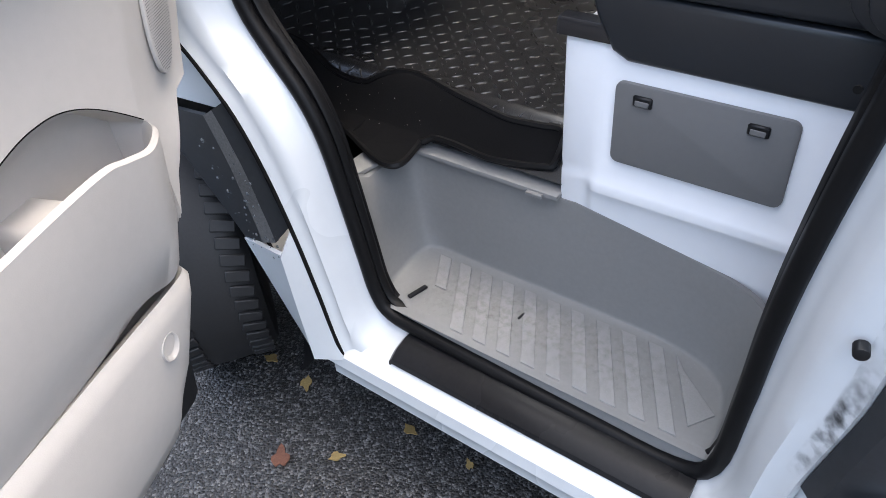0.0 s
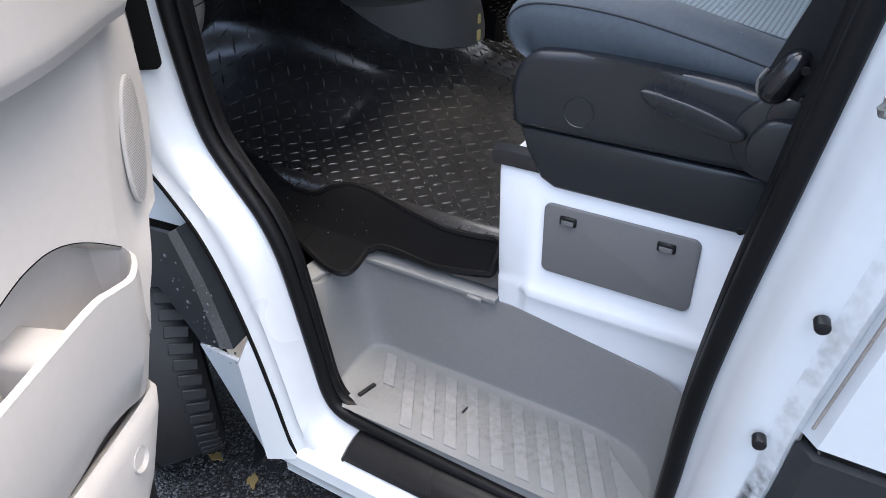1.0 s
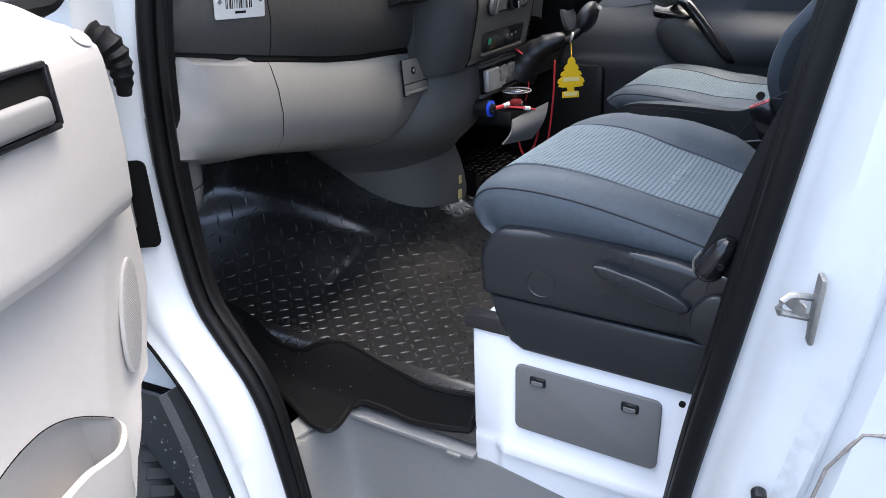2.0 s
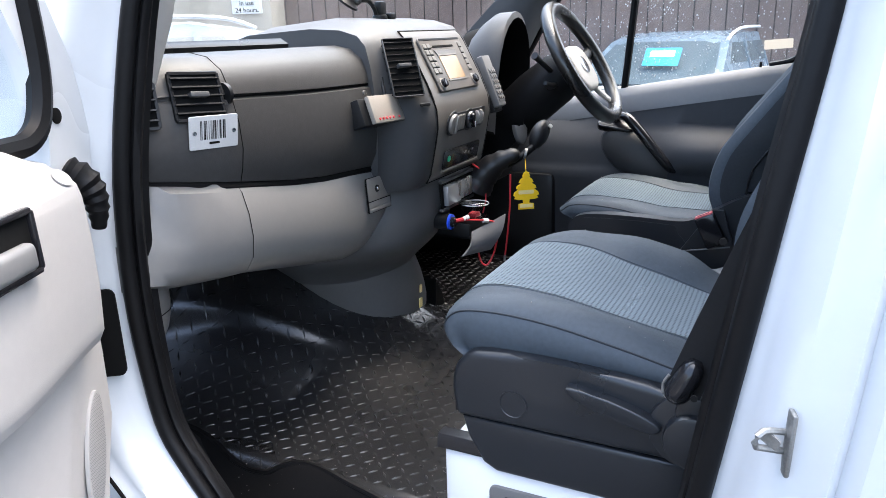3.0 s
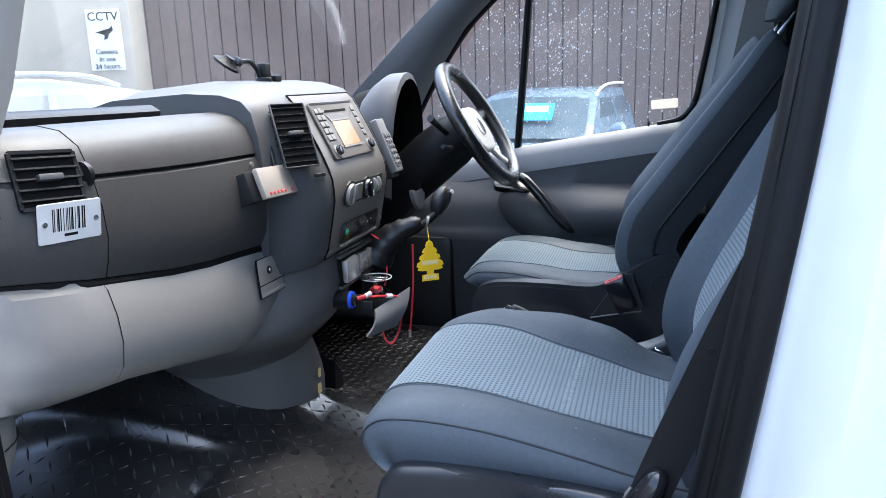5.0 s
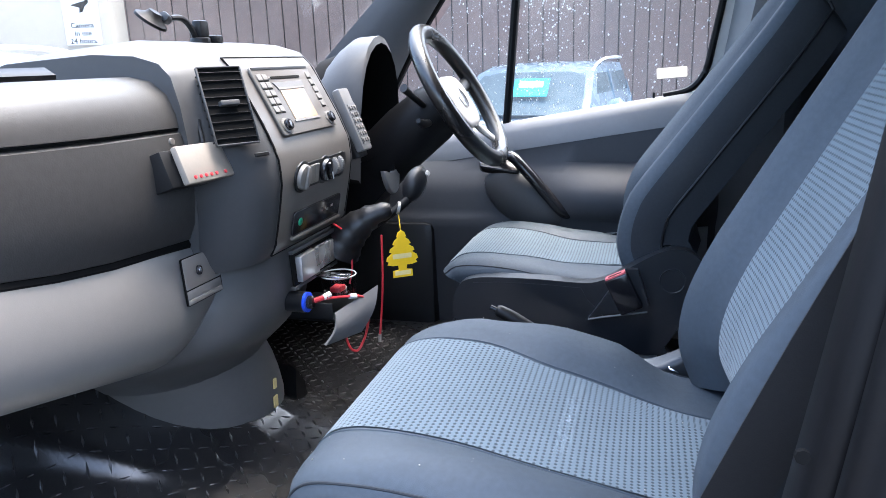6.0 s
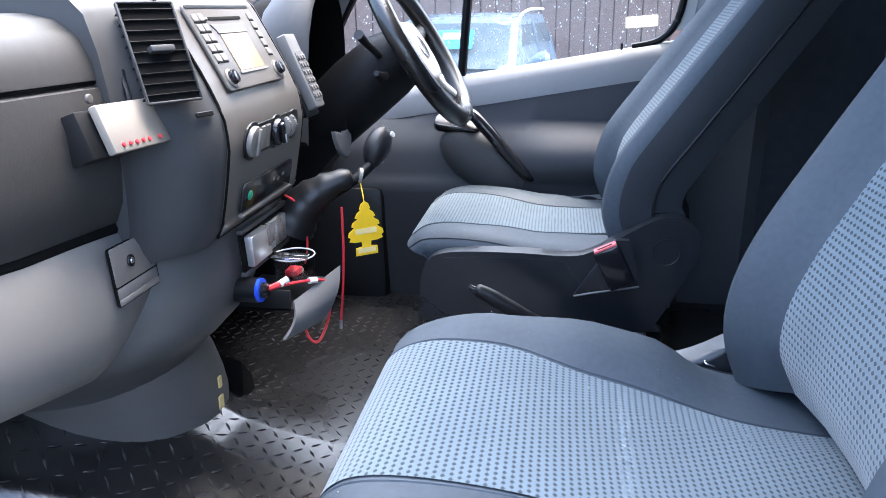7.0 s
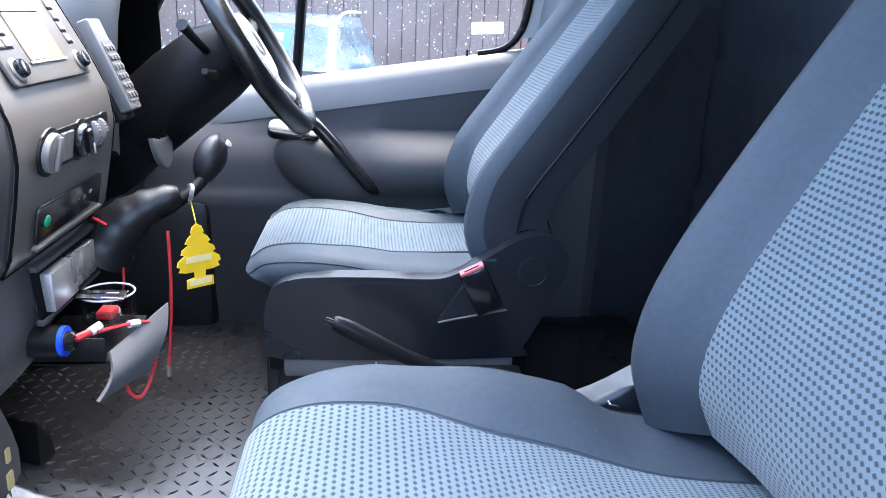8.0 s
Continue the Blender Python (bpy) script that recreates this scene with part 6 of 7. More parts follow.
part("belt_trim", loft([[(x, 1.870, belt_z(x) - 0.085), (x, 1.881, belt_z(x) - 0.030), (x, 1.902, belt_z(x) - 0.001), (x, 1.926, belt_z(x) + 0.003), (x, 1.93, belt_z(x) - 0.01), (x, 1.90, belt_z(x) - 0.08)] for x in xs]), FARDOORTOP, driver_door, "grey upper door trim", 60)
pull = smooth_line([(-0.17, 1.82, 1.27), (-0.125, 1.775, 1.275), (-0.08, 1.765, 1.235), (-0.02, 1.765, 1.165), (0.025, 1.775, 1.110), (0.045, 1.795, 1.095)], 5)
part("pull_handle", tube(pull, [0.015 + 0.007 * math.sin(math.pi * k / (len(pull) - 1)) for k in range(len(pull))], 12, flat=0.8), GLOSSBLACK, driver_door, "black door pull handle")
pk = Matrix.Translation((-0.09, 1.805, 1.135)) @ Matrix.Rotation(radians(32), 4, "Y")
part("door_pocket", loft([[tuple(pk @ Vector((0.14 * c * math.cos(a), 0.040 * c * math.sin(a), 0.075 * w))) for a in [2 * math.pi * q / 28 for q in range(28)]] for w, c in [(math.sin(e), math.cos(e)) for e in [radians(-85 + 17 * k) for k in range(11)]]]), CONSOLE, driver_door, "moulded bowl under the pull", 60)
part("switch_pad", moved(plate(rrect(0.13, 0.055, 0.02, 4), 0.02, Matrix(), 0.006, 3), axes((-0.165, 1.815, 1.232), (0.95, 0, -0.12), (0, 0.75, 0.5))), GLOSSBLACK, driver_door, "black window switch pad")


def glass_y(z):
    return 1.925 - 0.10 * max(z - 1.40, 0) ** 1.1


def rear_x(z):
    return 0.405 + 0.155 * (z - 1.45) + 0.02 * ease(1.44, 1.52, z)


def pane(x0, x1, n=8):
    def fn(s, t):
        z0 = belt_z(x0(0) + (x1(0) - x0(0)) * s) - 0.02
        z = z0 + (1.99 - z0) * t
        x = x0(t) + (x1(t) - x0(t)) * s
        return (x, glass_y(z), z)
    return sheet(fn, n, n, 0.004)


front_edge = lambda t: -0.70 + 0.58 * t
div = lambda t: -0.165 + 0.065 * t
main = link("window_pane", pane(div, lambda t: 0.40 + 0.10 * t), DIRTYGLASS, 60)
quarter = link("quarter_pane", pane(front_edge, div), DIRTYGLASS, 60)
for w in (main, quarter):
    w.parent, w.visible_shadow = driver_door, False
tagged(main, "rain-flecked door window")
tagged(quarter, "rain-flecked quarter window")
part("window_divider", tube([(-0.168 + 0.065 * t, glass_y(1.34 + 0.65 * t) - 0.004, 1.34 + 0.65 * t) for t in [k / 10 for k in range(11)]], 0.013, 8), RUBBER, driver_door, "black window divider")
rear_line = smooth_line([(0.30, glass_y(1.43), belt_z(0.30) + 0.004), (0.37, glass_y(1.45), belt_z(0.37) + 0.010), (0.412, glass_y(1.5), 1.50), (0.430, glass_y(1.58), 1.585), (0.455, glass_y(1.75), 1.75), (0.47, glass_y(1.92), 1.90), (0.44, glass_y(1.99), 1.985), (0.2, glass_y(2.0), 2.0), (-0.1, glass_y(2.0), 2.0)], 5)
part("window_seal", tube([p + Vector((0.004, -0.004, 0)) for p in rear_line], 0.010, 8), RUBBER, driver_door, "black window seal")
part("window_frame", loft([[tuple(p + Vector(o)) for o in ((0.012, -0.006, 0.0), (0.06, -0.02, 0.01), (0.06, 0.03, 0.01), (0.012, 0.03, 0.0))] for p in rear_line[8:-8]]), PILLARGREY, driver_door, "grey window frame", 60)
part("quarter_seal", tube(smooth_line([(x + 0.006, glass_y(z) - 0.006, z) for x, y, z in REAR[:5]], 4), 0.011, 8), RUBBER, driver_door)
part("lock_pin", tube([(0.277, 1.918, belt_z(0.277) - 0.002), (0.277, 1.918, belt_z(0.277) + 0.018)], 0.004, 8), BLACK, driver_door, "black lock pin")
STICKER = material("printed_sticker", (0.75, 0.72, 0.66), 0.5, vary=0.05)
sn, sl = STICKER.node_tree.nodes, STICKER.node_tree.links
through_light = sn.new("ShaderNodeBsdfTranslucent")
through_light.inputs[0].default_value = (0.75, 0.72, 0.66, 1)
smix = sn.new("ShaderNodeMixShader")
smix.inputs[0].default_value = 0.6
sl.new(sn["Principled BSDF"].outputs[0], smix.inputs[1])
sl.new(through_light.outputs[0], smix.inputs[2])
sl.new(smix.outputs[0], sn["Material Output"].inputs[0])
sticker = part("sticker", plate(rrect(0.085, 0.030, 0.003, 2), 0.001, axes((0.325, glass_y(1.5) - 0.006, 1.502), (1, 0, 0.06), (0.02, -0.1, 1)), 0.0), STICKER, driver_door, "white printed sticker on the glass")
part("door_shell", box(-0.62, 0.46, 1.955, 1.985, 0.32, 1.36, 0.01), WHITE, driver_door)
DROP = material("water_drop", (0.55, 0.56, 0.57), 0.05, vary=0.05, spec=0.8)
places = []
rnd = random.Random(11)
for k in range(4200):
    x = -0.50 + 0.93 * rnd.random()
    lo = belt_z(x) + 0.01
    z = lo + (1.95 - lo) * rnd.random()
    if x < -0.60 + 0.68 * (z - 1.33) or x > 0.40 + 0.14 * (z - 1.45):
        continue
    dens = 0.35 + 0.65 * ease(0.12, 0.0, abs(x + 0.06 - 0.25 * (z - 1.5))) + 0.5 * ease(1.6, 1.9, z)
    if rnd.random() > dens:
        continue
    r = 0.0009 + 0.0022 * rnd.random() ** 3
    places.append(pose(x, glass_y(z) + 0.005, z) @ Matrix.Diagonal((r, 0.6 * r, 1.2 * r, 1)))
tagged(part("raindrops", scatter(pebble(), places), DROP, driver_door, "small bright raindrops on the glass"), kind="stuff")

# ---- passenger door, swung open ----
HINGE = Vector((-0.55, -0.03, 0))
DM = axes(HINGE, (0.375, -0.927, 0), (0.927, 0.375, 0))
door = thing("passenger_door", "open van door with beige-grey trim and pockets", "door", at=DM)


def edge_u(z):
    return jamb_x(z) + 0.655 + 0.02


def card_section(z, w0, w1, u1=0.98, round_=0.03):
    u0 = edge_u(z)
    return [(u0, w0, z), (u0 - 0.004, w1 - round_, z), (u0 + 0.010, w1 - 0.006, z), (u0 + round_, w1, z), (u0 + 0.12, w1, z), (0.5, w1, z), (0.75, w1, z), (u1, w1, z), (u1, w0, z)]


part("outer_shell", loft([[(edge_u(z) - 0.03, -0.10, z), (edge_u(z) - 0.02, -0.02, z), (1.0, -0.02, z), (1.0, -0.10, z)] for z in (0.40, 0.5, 0.6, 0.7, 0.8, 0.9, 1.0, 1.1, 1.2, 1.3, 1.40)]), WHITE, door, "white painted door shell", 30)
def recess_top(u):
    """The upper line of the cup pocket and the bin behind it."""
    if u < 0.38:
        return 0.885 + 0.080 * math.sin(0.5 * math.pi * min(max((u - 0.228) / 0.15, 0.0), 1.0))
    return 0.965 - 0.018 * ease(0.39, 0.50, u)


def card_pt(s, t):
    z = 0.44 + 0.73 * t
    u0 = edge_u(z)
    ua = max(0.226, u0 + 0.02)
    u = u0 + (ua - u0) * s / 0.40 if s < 0.40 else ua + 0.010 * (s - 0.40) / 0.04 if s < 0.44 else ua + 0.010 + (0.98 - ua - 0.010) * ((s - 0.44) / 0.56) ** 1.2
    rt = recess_top(u)
    z = 0.44 + (rt - 0.005 - 0.44) * t / 0.60 if t < 0.60 else rt - 0.005 + 0.006 * (t - 0.60) / 0.05 if t < 0.65 else rt + 0.001 + (1.169 - rt) * (t - 0.65) / 0.35
    w = 0.047
    crease = 0.160 + 0.075 * ease(1.165, 0.88, z)
    w -= 0.16 * max(crease - u, 0.0) * ease(0.80, 0.90, z)
    if u > 0.226:
        w -= 0.050 * ease(rt + 0.001, rt - 0.005, z) * ease(0.226, 0.236, u)
    w -= 0.03 * ease(u0 + 0.02, u0, u)
    return (u, w, z)


part("lower_card", sheet(card_pt, 100, 100, 0.0), DOORGREY, door, "beige-grey lower door card", 40)
oval = [(0.034 * math.cos(2 * math.pi * k / 32), 0.085 * math.sin(2 * math.pi * k / 32)) for k in range(32)]
gr2 = Matrix.Translation((0.128, 0.0365, 1.0)) @ Matrix(((1, -0.28, 0, 0), (0.16, -0.03, 1, 0), (0, 1, 0, 0), (0, 0, 0, 1)))
part("speaker_grille", plate(oval, 0.006, gr2, 0.002), DOORMID, door, "oval loudspeaker grille")
places = []
for i in range(-9, 10):
    for j in range(-24, 25):
        x, z = i * 0.0034 + (0.0017 if j % 2 else 0), j * 0.0033
        if (x / 0.031) ** 2 + (z / 0.081) ** 2 < 1:
            places.append(gr2 @ pose(x, z, 0.0063))
hole = bmesh.new()
bmesh.ops.create_circle(hole, cap_ends=True, segments=6, radius=0.0010)
tagged(part("grille_holes", scatter(hole, places), PANELGREY, door, ""), kind="stuff")
# upper card, proud, with handle recess
def upper_pt(s, t):
    u0 = 0.082 + 0.040 * ((0.5 - t) * 1.5) ** 2
    u = u0 + (0.98 - u0) * s ** 1.8
    wf = 0.074 + 0.034 * ease(0.09, 0.36, u)
    zt = 1.418 + 0.042 * ease(0.09, 0.26, u)
    line = [(0.0, 1.168), (wf - 0.020, 1.166), (wf - 0.006, 1.170), (wf + 0.001, 1.186), (wf + 0.004, 1.25), (wf + 0.003, 1.32), (wf, 1.375), (wf - 0.004, 1.392), (wf - 0.012, 1.399), (wf - 0.040, zt), (wf - 0.055, zt + 0.004), (0.0, zt)]
    g = t * (len(line) - 1)
    i = min(int(g), len(line) - 2)
    w, z = mix_pts(line[i], line[i + 1], g - i)
    k = min((u - u0) / 0.028, 1.0)
    return (u, w * math.sqrt(max(1 - (1 - k) ** 2, 0.0)), z)


part("upper_card", sheet(upper_pt, 60, 44, 0.0), DOORMID, door, "grey upper door card", 50)
part("card_cap", disc(0.014, 0.002, axes((0.128, 0.0635, 1.404), (-1, 0.0, 0), (0, -0.9, 1)), 20, 0.0006), DOORMID, door)
hd = axes((0.352, 0.1080, 1.362), (-1, -0.06, 0), (0, -0.03, 1))
h = part("handle_recess", plate(rrect(0.16, 0.066, 0.016, 4), 0.006, hd, 0.002), INKSHADE, door, "black handle recess")
for c in (-1, 1):
    part("recess_rim", moved(box(-0.08, 0.08, c * 0.034 - 0.004, c * 0.034 + 0.004, 0, 0.012, 0.003), hd), GLOSSBLACK, h)
    part("recess_rim", moved(box(c * 0.08 - 0.004, c * 0.08 + 0.004, -0.034, 0.034, 0, 0.012, 0.003), hd), GLOSSBLACK, h)
part("release_handle", moved(box(-0.055, 0.06, -0.028, 0.004, 0.004, 0.022, 0.008, 3), hd), PANELGREY, h, "grey release handle")
# cup pocket and long bin
def bin_rim(s):
    """The front wall's top line, from the hinge end outwards."""
    return smooth_line([(0.226, 0.040, 0.886), (0.240, 0.066, 0.882), (0.29, 0.092, 0.886), (0.34, 0.100, 0.902), (0.38, 0.104, 0.915), (0.46, 0.110, 0.922), (0.60, 0.115, 0.925), (0.80, 0.115, 0.93), (0.97, 0.11, 0.93)], 5)


rimline = bin_rim(0)
secs = []
for p in rimline:
    k = ease(0.22, 0.36, p.x)
    secs.append([(p.x, p.y - 0.010, p.z - 0.004), (p.x, p.y - 0.003, p.z + 0.004), (p.x, p.y + 0.004, p.z), (p.x, p.y + 0.002, p.z - 0.02), (p.x + 0.01, p.y - 0.006, p.z - 0.12), (p.x + 0.02, p.y - 0.020 - 0.01 * k, p.z - 0.19), (p.x + 0.03, p.y - 0.045, 0.70), (p.x + 0.03, p.y - 0.055, 0.70), (p.x + 0.01, p.y - 0.016, p.z - 0.12)])
part("bin_front", loft(secs, True, True), DOORGREY, door, "beige-grey door bin wall", 60)
part("shut_line", tube([(u, 0.0475, recess_top(u) + 0.0025) for u in (0.232 + 0.008 * k for k in range(90))], 0.0008, 6), INKSHADE, door)
part("cup_floor", plate([(0.245, 0.0), (0.262, 0.035), (0.30, 0.062), (0.375, 0.075), (0.375, 0.0)], 0.004, pose(0, 0, 0.795)), DOORGREY, door)
part("bin_divider", box(0.380, 0.45, -0.02, 0.084, 0.79, 0.878, 0.014, 3), DOORGREY, door, "moulded divider")
part("bin_floor", box(0.40, 0.97, 0.0, 0.062, 0.735, 0.745, 0.002), DOORGREY, door)
# lower pocket with its rolled lip and round hole
secs = []
for p in smooth_line([(0.255, 0.030, 0.672), (0.27, 0.058, 0.672), (0.32, 0.072, 0.682), (0.42, 0.080, 0.695), (0.55, 0.084, 0.705), (0.75, 0.085, 0.715), (0.97, 0.082, 0.72)], 5):
    low_u = 0.10 * ease(0.42, 0.25, p.x)
    secs.append([(p.x, p.y - 0.022, p.z - 0.004), (p.x, p.y - 0.008, p.z + 0.004), (p.x, p.y, p.z - 0.004), (p.x + low_u * 0.1, p.y + 0.001, p.z - 0.03), (p.x + low_u * 0.6, p.y - 0.006, p.z - 0.12), (p.x + low_u, p.y - 0.018, 0.50), (p.x + low_u * 1.1, p.y - 0.035, 0.46), (p.x + low_u * 1.1, p.y - 0.06, 0.45), (p.x, p.y - 0.04, p.z - 0.03)])
part("lower_pocket", loft(secs, True, True), DOORGREY, door, "beige-grey lower door pocket", 60)
part("pocket_hole", lathe([(0.001, -0.003), (0.012, -0.002), (0.018, 0.003), (0.020, 0.003), (0.020, -0.006), (0.001, -0.006)], 24, axes((0.372, 0.0760, 0.632), (-1, -0.1, 0), (0.0, -0.05, 1))), DOORMID, door, "round drain cup")
part("lower_backing", loft([card_section(z, -0.02, 0.02) for z in (0.44, 0.5, 0.6)]), BLACK, door)
# window frame and glass of the open door
fr = [[(u0, -0.06, z), (u0, 0.015, z), (u0 + 0.11, 0.02, z), (u0 + 0.115, -0.05, z)] for u0, z in ((-0.02, 1.36), (-0.04, 1.45), (-0.02, 1.55), (0.05, 1.70), (0.16, 1.90), (0.24, 2.02))]
part("window_frame", loft(fr), WHITE, door, "white painted window frame", 60)
part("frame_plug", disc(0.011, 0.004, axes((0.045, 0.0175, 1.475), (-1, 0, 0), (0, 0, 1)), 16, 0.001), INKSHADE, door, "black rubber plug")
ws = smooth_line([(0.13, 0.020, 2.0), (0.085, 0.020, 1.75), (0.070, 0.022, 1.60), (0.078, 0.022, 1.50), (0.115, 0.022, 1.452), (0.20, 0.022, 1.445), (0.5, 0.022, 1.445), (0.95, 0.022, 1.445)], 5)
part("window_seal", tube(ws, 0.016, 8, up=(0, 1, 0)), RUBBER, door, "black window seal")
glass = link("window_pane", sheet(lambda s, t: (0.08 + 0.87 * s, 0.0, 1.44 + 0.5 * t), 4, 4, 0.004), CLEARGLASS)
glass.parent, glass.visible_shadow = door, False
part("cable_boot", tube(smooth_line([(0.050, 0.020, 1.400), (0.044, 0.040, 1.385), (0.038, 0.050, 1.362), (0.034, 0.050, 1.335), (0.032, 0.046, 1.312)], 4), [0.018, 0.024, 0.020, 0.025, 0.021, 0.024, 0.019, 0.022, 0.017, 0.019, 0.015, 0.017, 0.013, 0.014, 0.011, 0.011, 0.010], 12), RUBBER, door, "black ribbed rubber cable boot")

hinge = van_body
part("hinge_recess", plate(rrect(0.055, 0.15, 0.012, 4), 0.004, axes((-0.568, -0.012, 1.12), (0.82, 0.57, 0), (0, 0, 1))), INKSHADE, hinge)
part("hinge_leaf", box(-0.59, -0.562, -0.030, -0.022, 1.085, 1.155, 0.003), STEEL, hinge)
part("hinge_pin", tube([(-0.566, -0.034, 1.08), (-0.566, -0.034, 1.16)], 0.008, 10), STEEL, hinge)
part("hinge_bolt", disc(0.008, 0.008, axes((-0.575, -0.030, 1.14), (1, 0, 0), (0, 0, 1)), 6), CHROME, hinge)

# striker and small fittings on the rear jamb
striker = thing("door_striker", "dull steel door striker loop", "striker")
part("striker_plate", moved(box(-0.0085, 0.0085, -0.003, 0.003, -0.036, 0.036, 0.003), pose(0.4290, -0.045, 1.183, 0, 5, -72)), STEEL, striker, "worn steel base plate")
part("striker_loop", tube([(0.428, -0.040, 1.192), (0.412, -0.052, 1.197), (0.406, -0.058, 1.198), (0.4015, -0.062, 1.194), (0.3995, -0.062, 1.186), (0.401, -0.060, 1.181), (0.410, -0.052, 1.177), (0.428, -0.040, 1.171)], 0.0036, 8), STEEL, striker)
part("striker_web", plate(rrect(0.022, 0.013, 0.003, 3), 0.002, axes((0.413, -0.051, 1.187), (0.8, -0.6, -0.2), (0, 0, 1))), STEEL, striker, "worn steel web inside the loop")
for x, y, z in ((0.4095, -0.047, 0.962), (0.3885, -0.045, 0.783)):
    part("jamb_stud", disc(0.008, 0.014, axes((x, y, z), (1, 0.2, 0), (0, 0, 1)), 12, 0.002), BLACK, van_body)
for z in (1.0, 1.18, 1.36):
    part("seal_clip", disc(0.004, 0.003, axes((jamb_x(z, False) - 0.135, 0.018, z), (1, 0, 0), (0, 0, 1)), 8), INKSHADE, van_body)

# grime on the rear jamb, the seam across the side panel and scuffs on the sill
SEAMDIRT = material("seam_dirt", (0.22, 0.20, 0.18), 0.8, vary=0.4, scale=60)
SCUFF = smear("black_scuff", (0.03, 0.03, 0.032), 0.034, 0.22, 0.9, 45)
GRIME = smear("brown_grime", (0.16, 0.13, 0.10), 0.05, 0.50, 0.28, 55)
ring = [(a, c) for a, c in zip(mids, outer) if a.x > 0.2]
low = [q for q in ring if 0.55 < q[1].z < 0.79]
part("scuff", sheet(lambda s, t: tuple(low[int(s * (len(low) - 1))][1].lerp(low[int(s * (len(low) - 1))][0], 0.65 * t - 0.05) + Vector((0.001, -0.003, 0))), len(low) - 1, 5), SCUFF, van_body, "black scuff on the jamb", 60)
high = [q for q in ring if 0.62 < q[1].z < 1.30]
part("grime", sheet(lambda s, t: tuple(high[int(s * (len(high) - 1))][1].lerp(high[int(s * (len(high) - 1))][0], 0.8 * t - 0.1) + Vector((0.0005, -0.0022, 0))), len(high) - 1, 5), GRIME, van_body, "brown grime on the jamb", 60)
part("panel_seam", tube([(jamb_x(z, False) + 0.013 + 0.016 * ease(1.02, 1.075, z), -0.054, z) for z in (0.83, 0.88, 0.93, 0.98, 1.02, 1.05, 1.07)] + [(0.505, -0.0555, 1.076)], 0.0020, 6), SEAMDIRT, van_body, "dirty seam beside the jamb")
part("panel_seam", tube([(0.502 + 0.08 * k, -0.0555, 1.075 + 0.002 * k) for k in range(12)], 0.0022, 6), SEAMDIRT, van_body, "dirty seam across the side panel")

pl = axes((0.496, -0.043, 1.462), (1, 0, 0), (0, 0.10, 1))
part("rust_ring", lathe([(0.009, 0.0), (0.0165, 0.0), (0.0155, 0.002), (0.009, 0.003)], 24, pl), RUST, van_body, "rusty edge round the plug")
part("body_plug", disc(0.013, 0.005, pl, 20, 0.002), PANELGREY, van_body, "grey body plug")

lamp = thing("side_marker_lamp", "oval amber side marker lamp in a chrome rim", "lamp")
AMBER = material("amber_lens", (0.80, 0.25, 0.02), 0.15)
ov = [(0.045 * math.cos(2 * math.pi * k / 28), 0.024 * math.sin(2 * math.pi * k / 28)) for k in range(28)]
lm_ = axes((0.475, -0.077, 0.585), (1, 0, 0.03), (0, 0, 1))
part("rim", plate(ov, 0.008, lm_, 0.003), CHROME, lamp)
part("lens", plate([(x * 0.82, y * 0.75) for x, y in ov], 0.013, lm_, 0.004), AMBER, lamp, "amber lens")

# ---- front wheel ----
wheel = thing("front_wheel", "black road tyre on a dark steel rim", "wheel")
WMX = axes((WHEEL_X, 0.07, WHEEL_Z), (0.82, -0.57, 0), (0, 0, 1))
prof = [(0.20, -0.09), (0.215, -0.098), (0.27, -0.108), (0.31, -0.104), (0.328, -0.085), (0.333, -0.05), (0.335, 0.0), (0.333, 0.05), (0.328, 0.085), (0.31, 0.104), (0.27, 0.108), (0.215, 0.098), (0.20, 0.09)]
tyre = part("tyre", lathe(prof, 64, WMX), TYRE, wheel, "black ribbed tyre")
for k in range(60):
    a = 2 * math.pi * k / 60
    for side in (-1, 1):
        blk = box(-0.012, 0.012, -0.024, 0.024, -0.004, 0.005, 0.002, 1)
        part("tread_block", moved(blk, WMX @ pose(0, 0, 0) @ Matrix.Rotation(a, 4, "Z") @ Matrix.Translation((0.333, 0, side * 0.070)) @ Matrix.Rotation(radians(90), 4, "Y") @ pose(0, 0, 0, 0, 0, 90 + side * 14)), TYRE, tyre) if k % 1 == 0 else None
part("rim", lathe([(0.19, -0.02), (0.205, -0.085), (0.212, -0.09), (0.212, 0.09), (0.19, 0.09), (0.18, 0.03), (0.10, 0.055), (0.06, 0.075), (0.002, 0.075), (0.002, 0.0)], 40, WMX), PANELGREY, wheel, "dark steel rim")

# ---- the yard outside ----
VIEW = Vector((-0.29, 0.957, 0))
ALONG = Vector((0.957, 0.29, 0))
FO = Vector((0.3, -0.7, 0)) + VIEW * 9.0
fence = thing("fence", "tall brown vertical board fence", "fence", kind="structure")
rnd = random.Random(3)
u = -9.0
boards = bmesh.new()
while u < 16:
    w = 0.165 + 0.02 * rnd.random()
    o = FO + ALONG * (u + w / 2) - VIEW * (0.015 * rnd.random())
    m = axes(o, tuple(ALONG), (0, 0, 1))
    part("board", moved(box(-w / 2 + 0.006, w / 2 - 0.006, 0.0, 4.2, 0, 0.025, 0.004, 1), m), FENCEWOOD, fence, "", 30)
    u += w
part("backing", moved(box(-9.2, 16.2, 0, 4.2, -0.06, -0.02), axes(FO, tuple(ALONG), (0, 0, 1))), BLACK, fence)

sign_wall = thing("rendered_wall", "cream rendered wall of a low building", "wall", kind="structure")
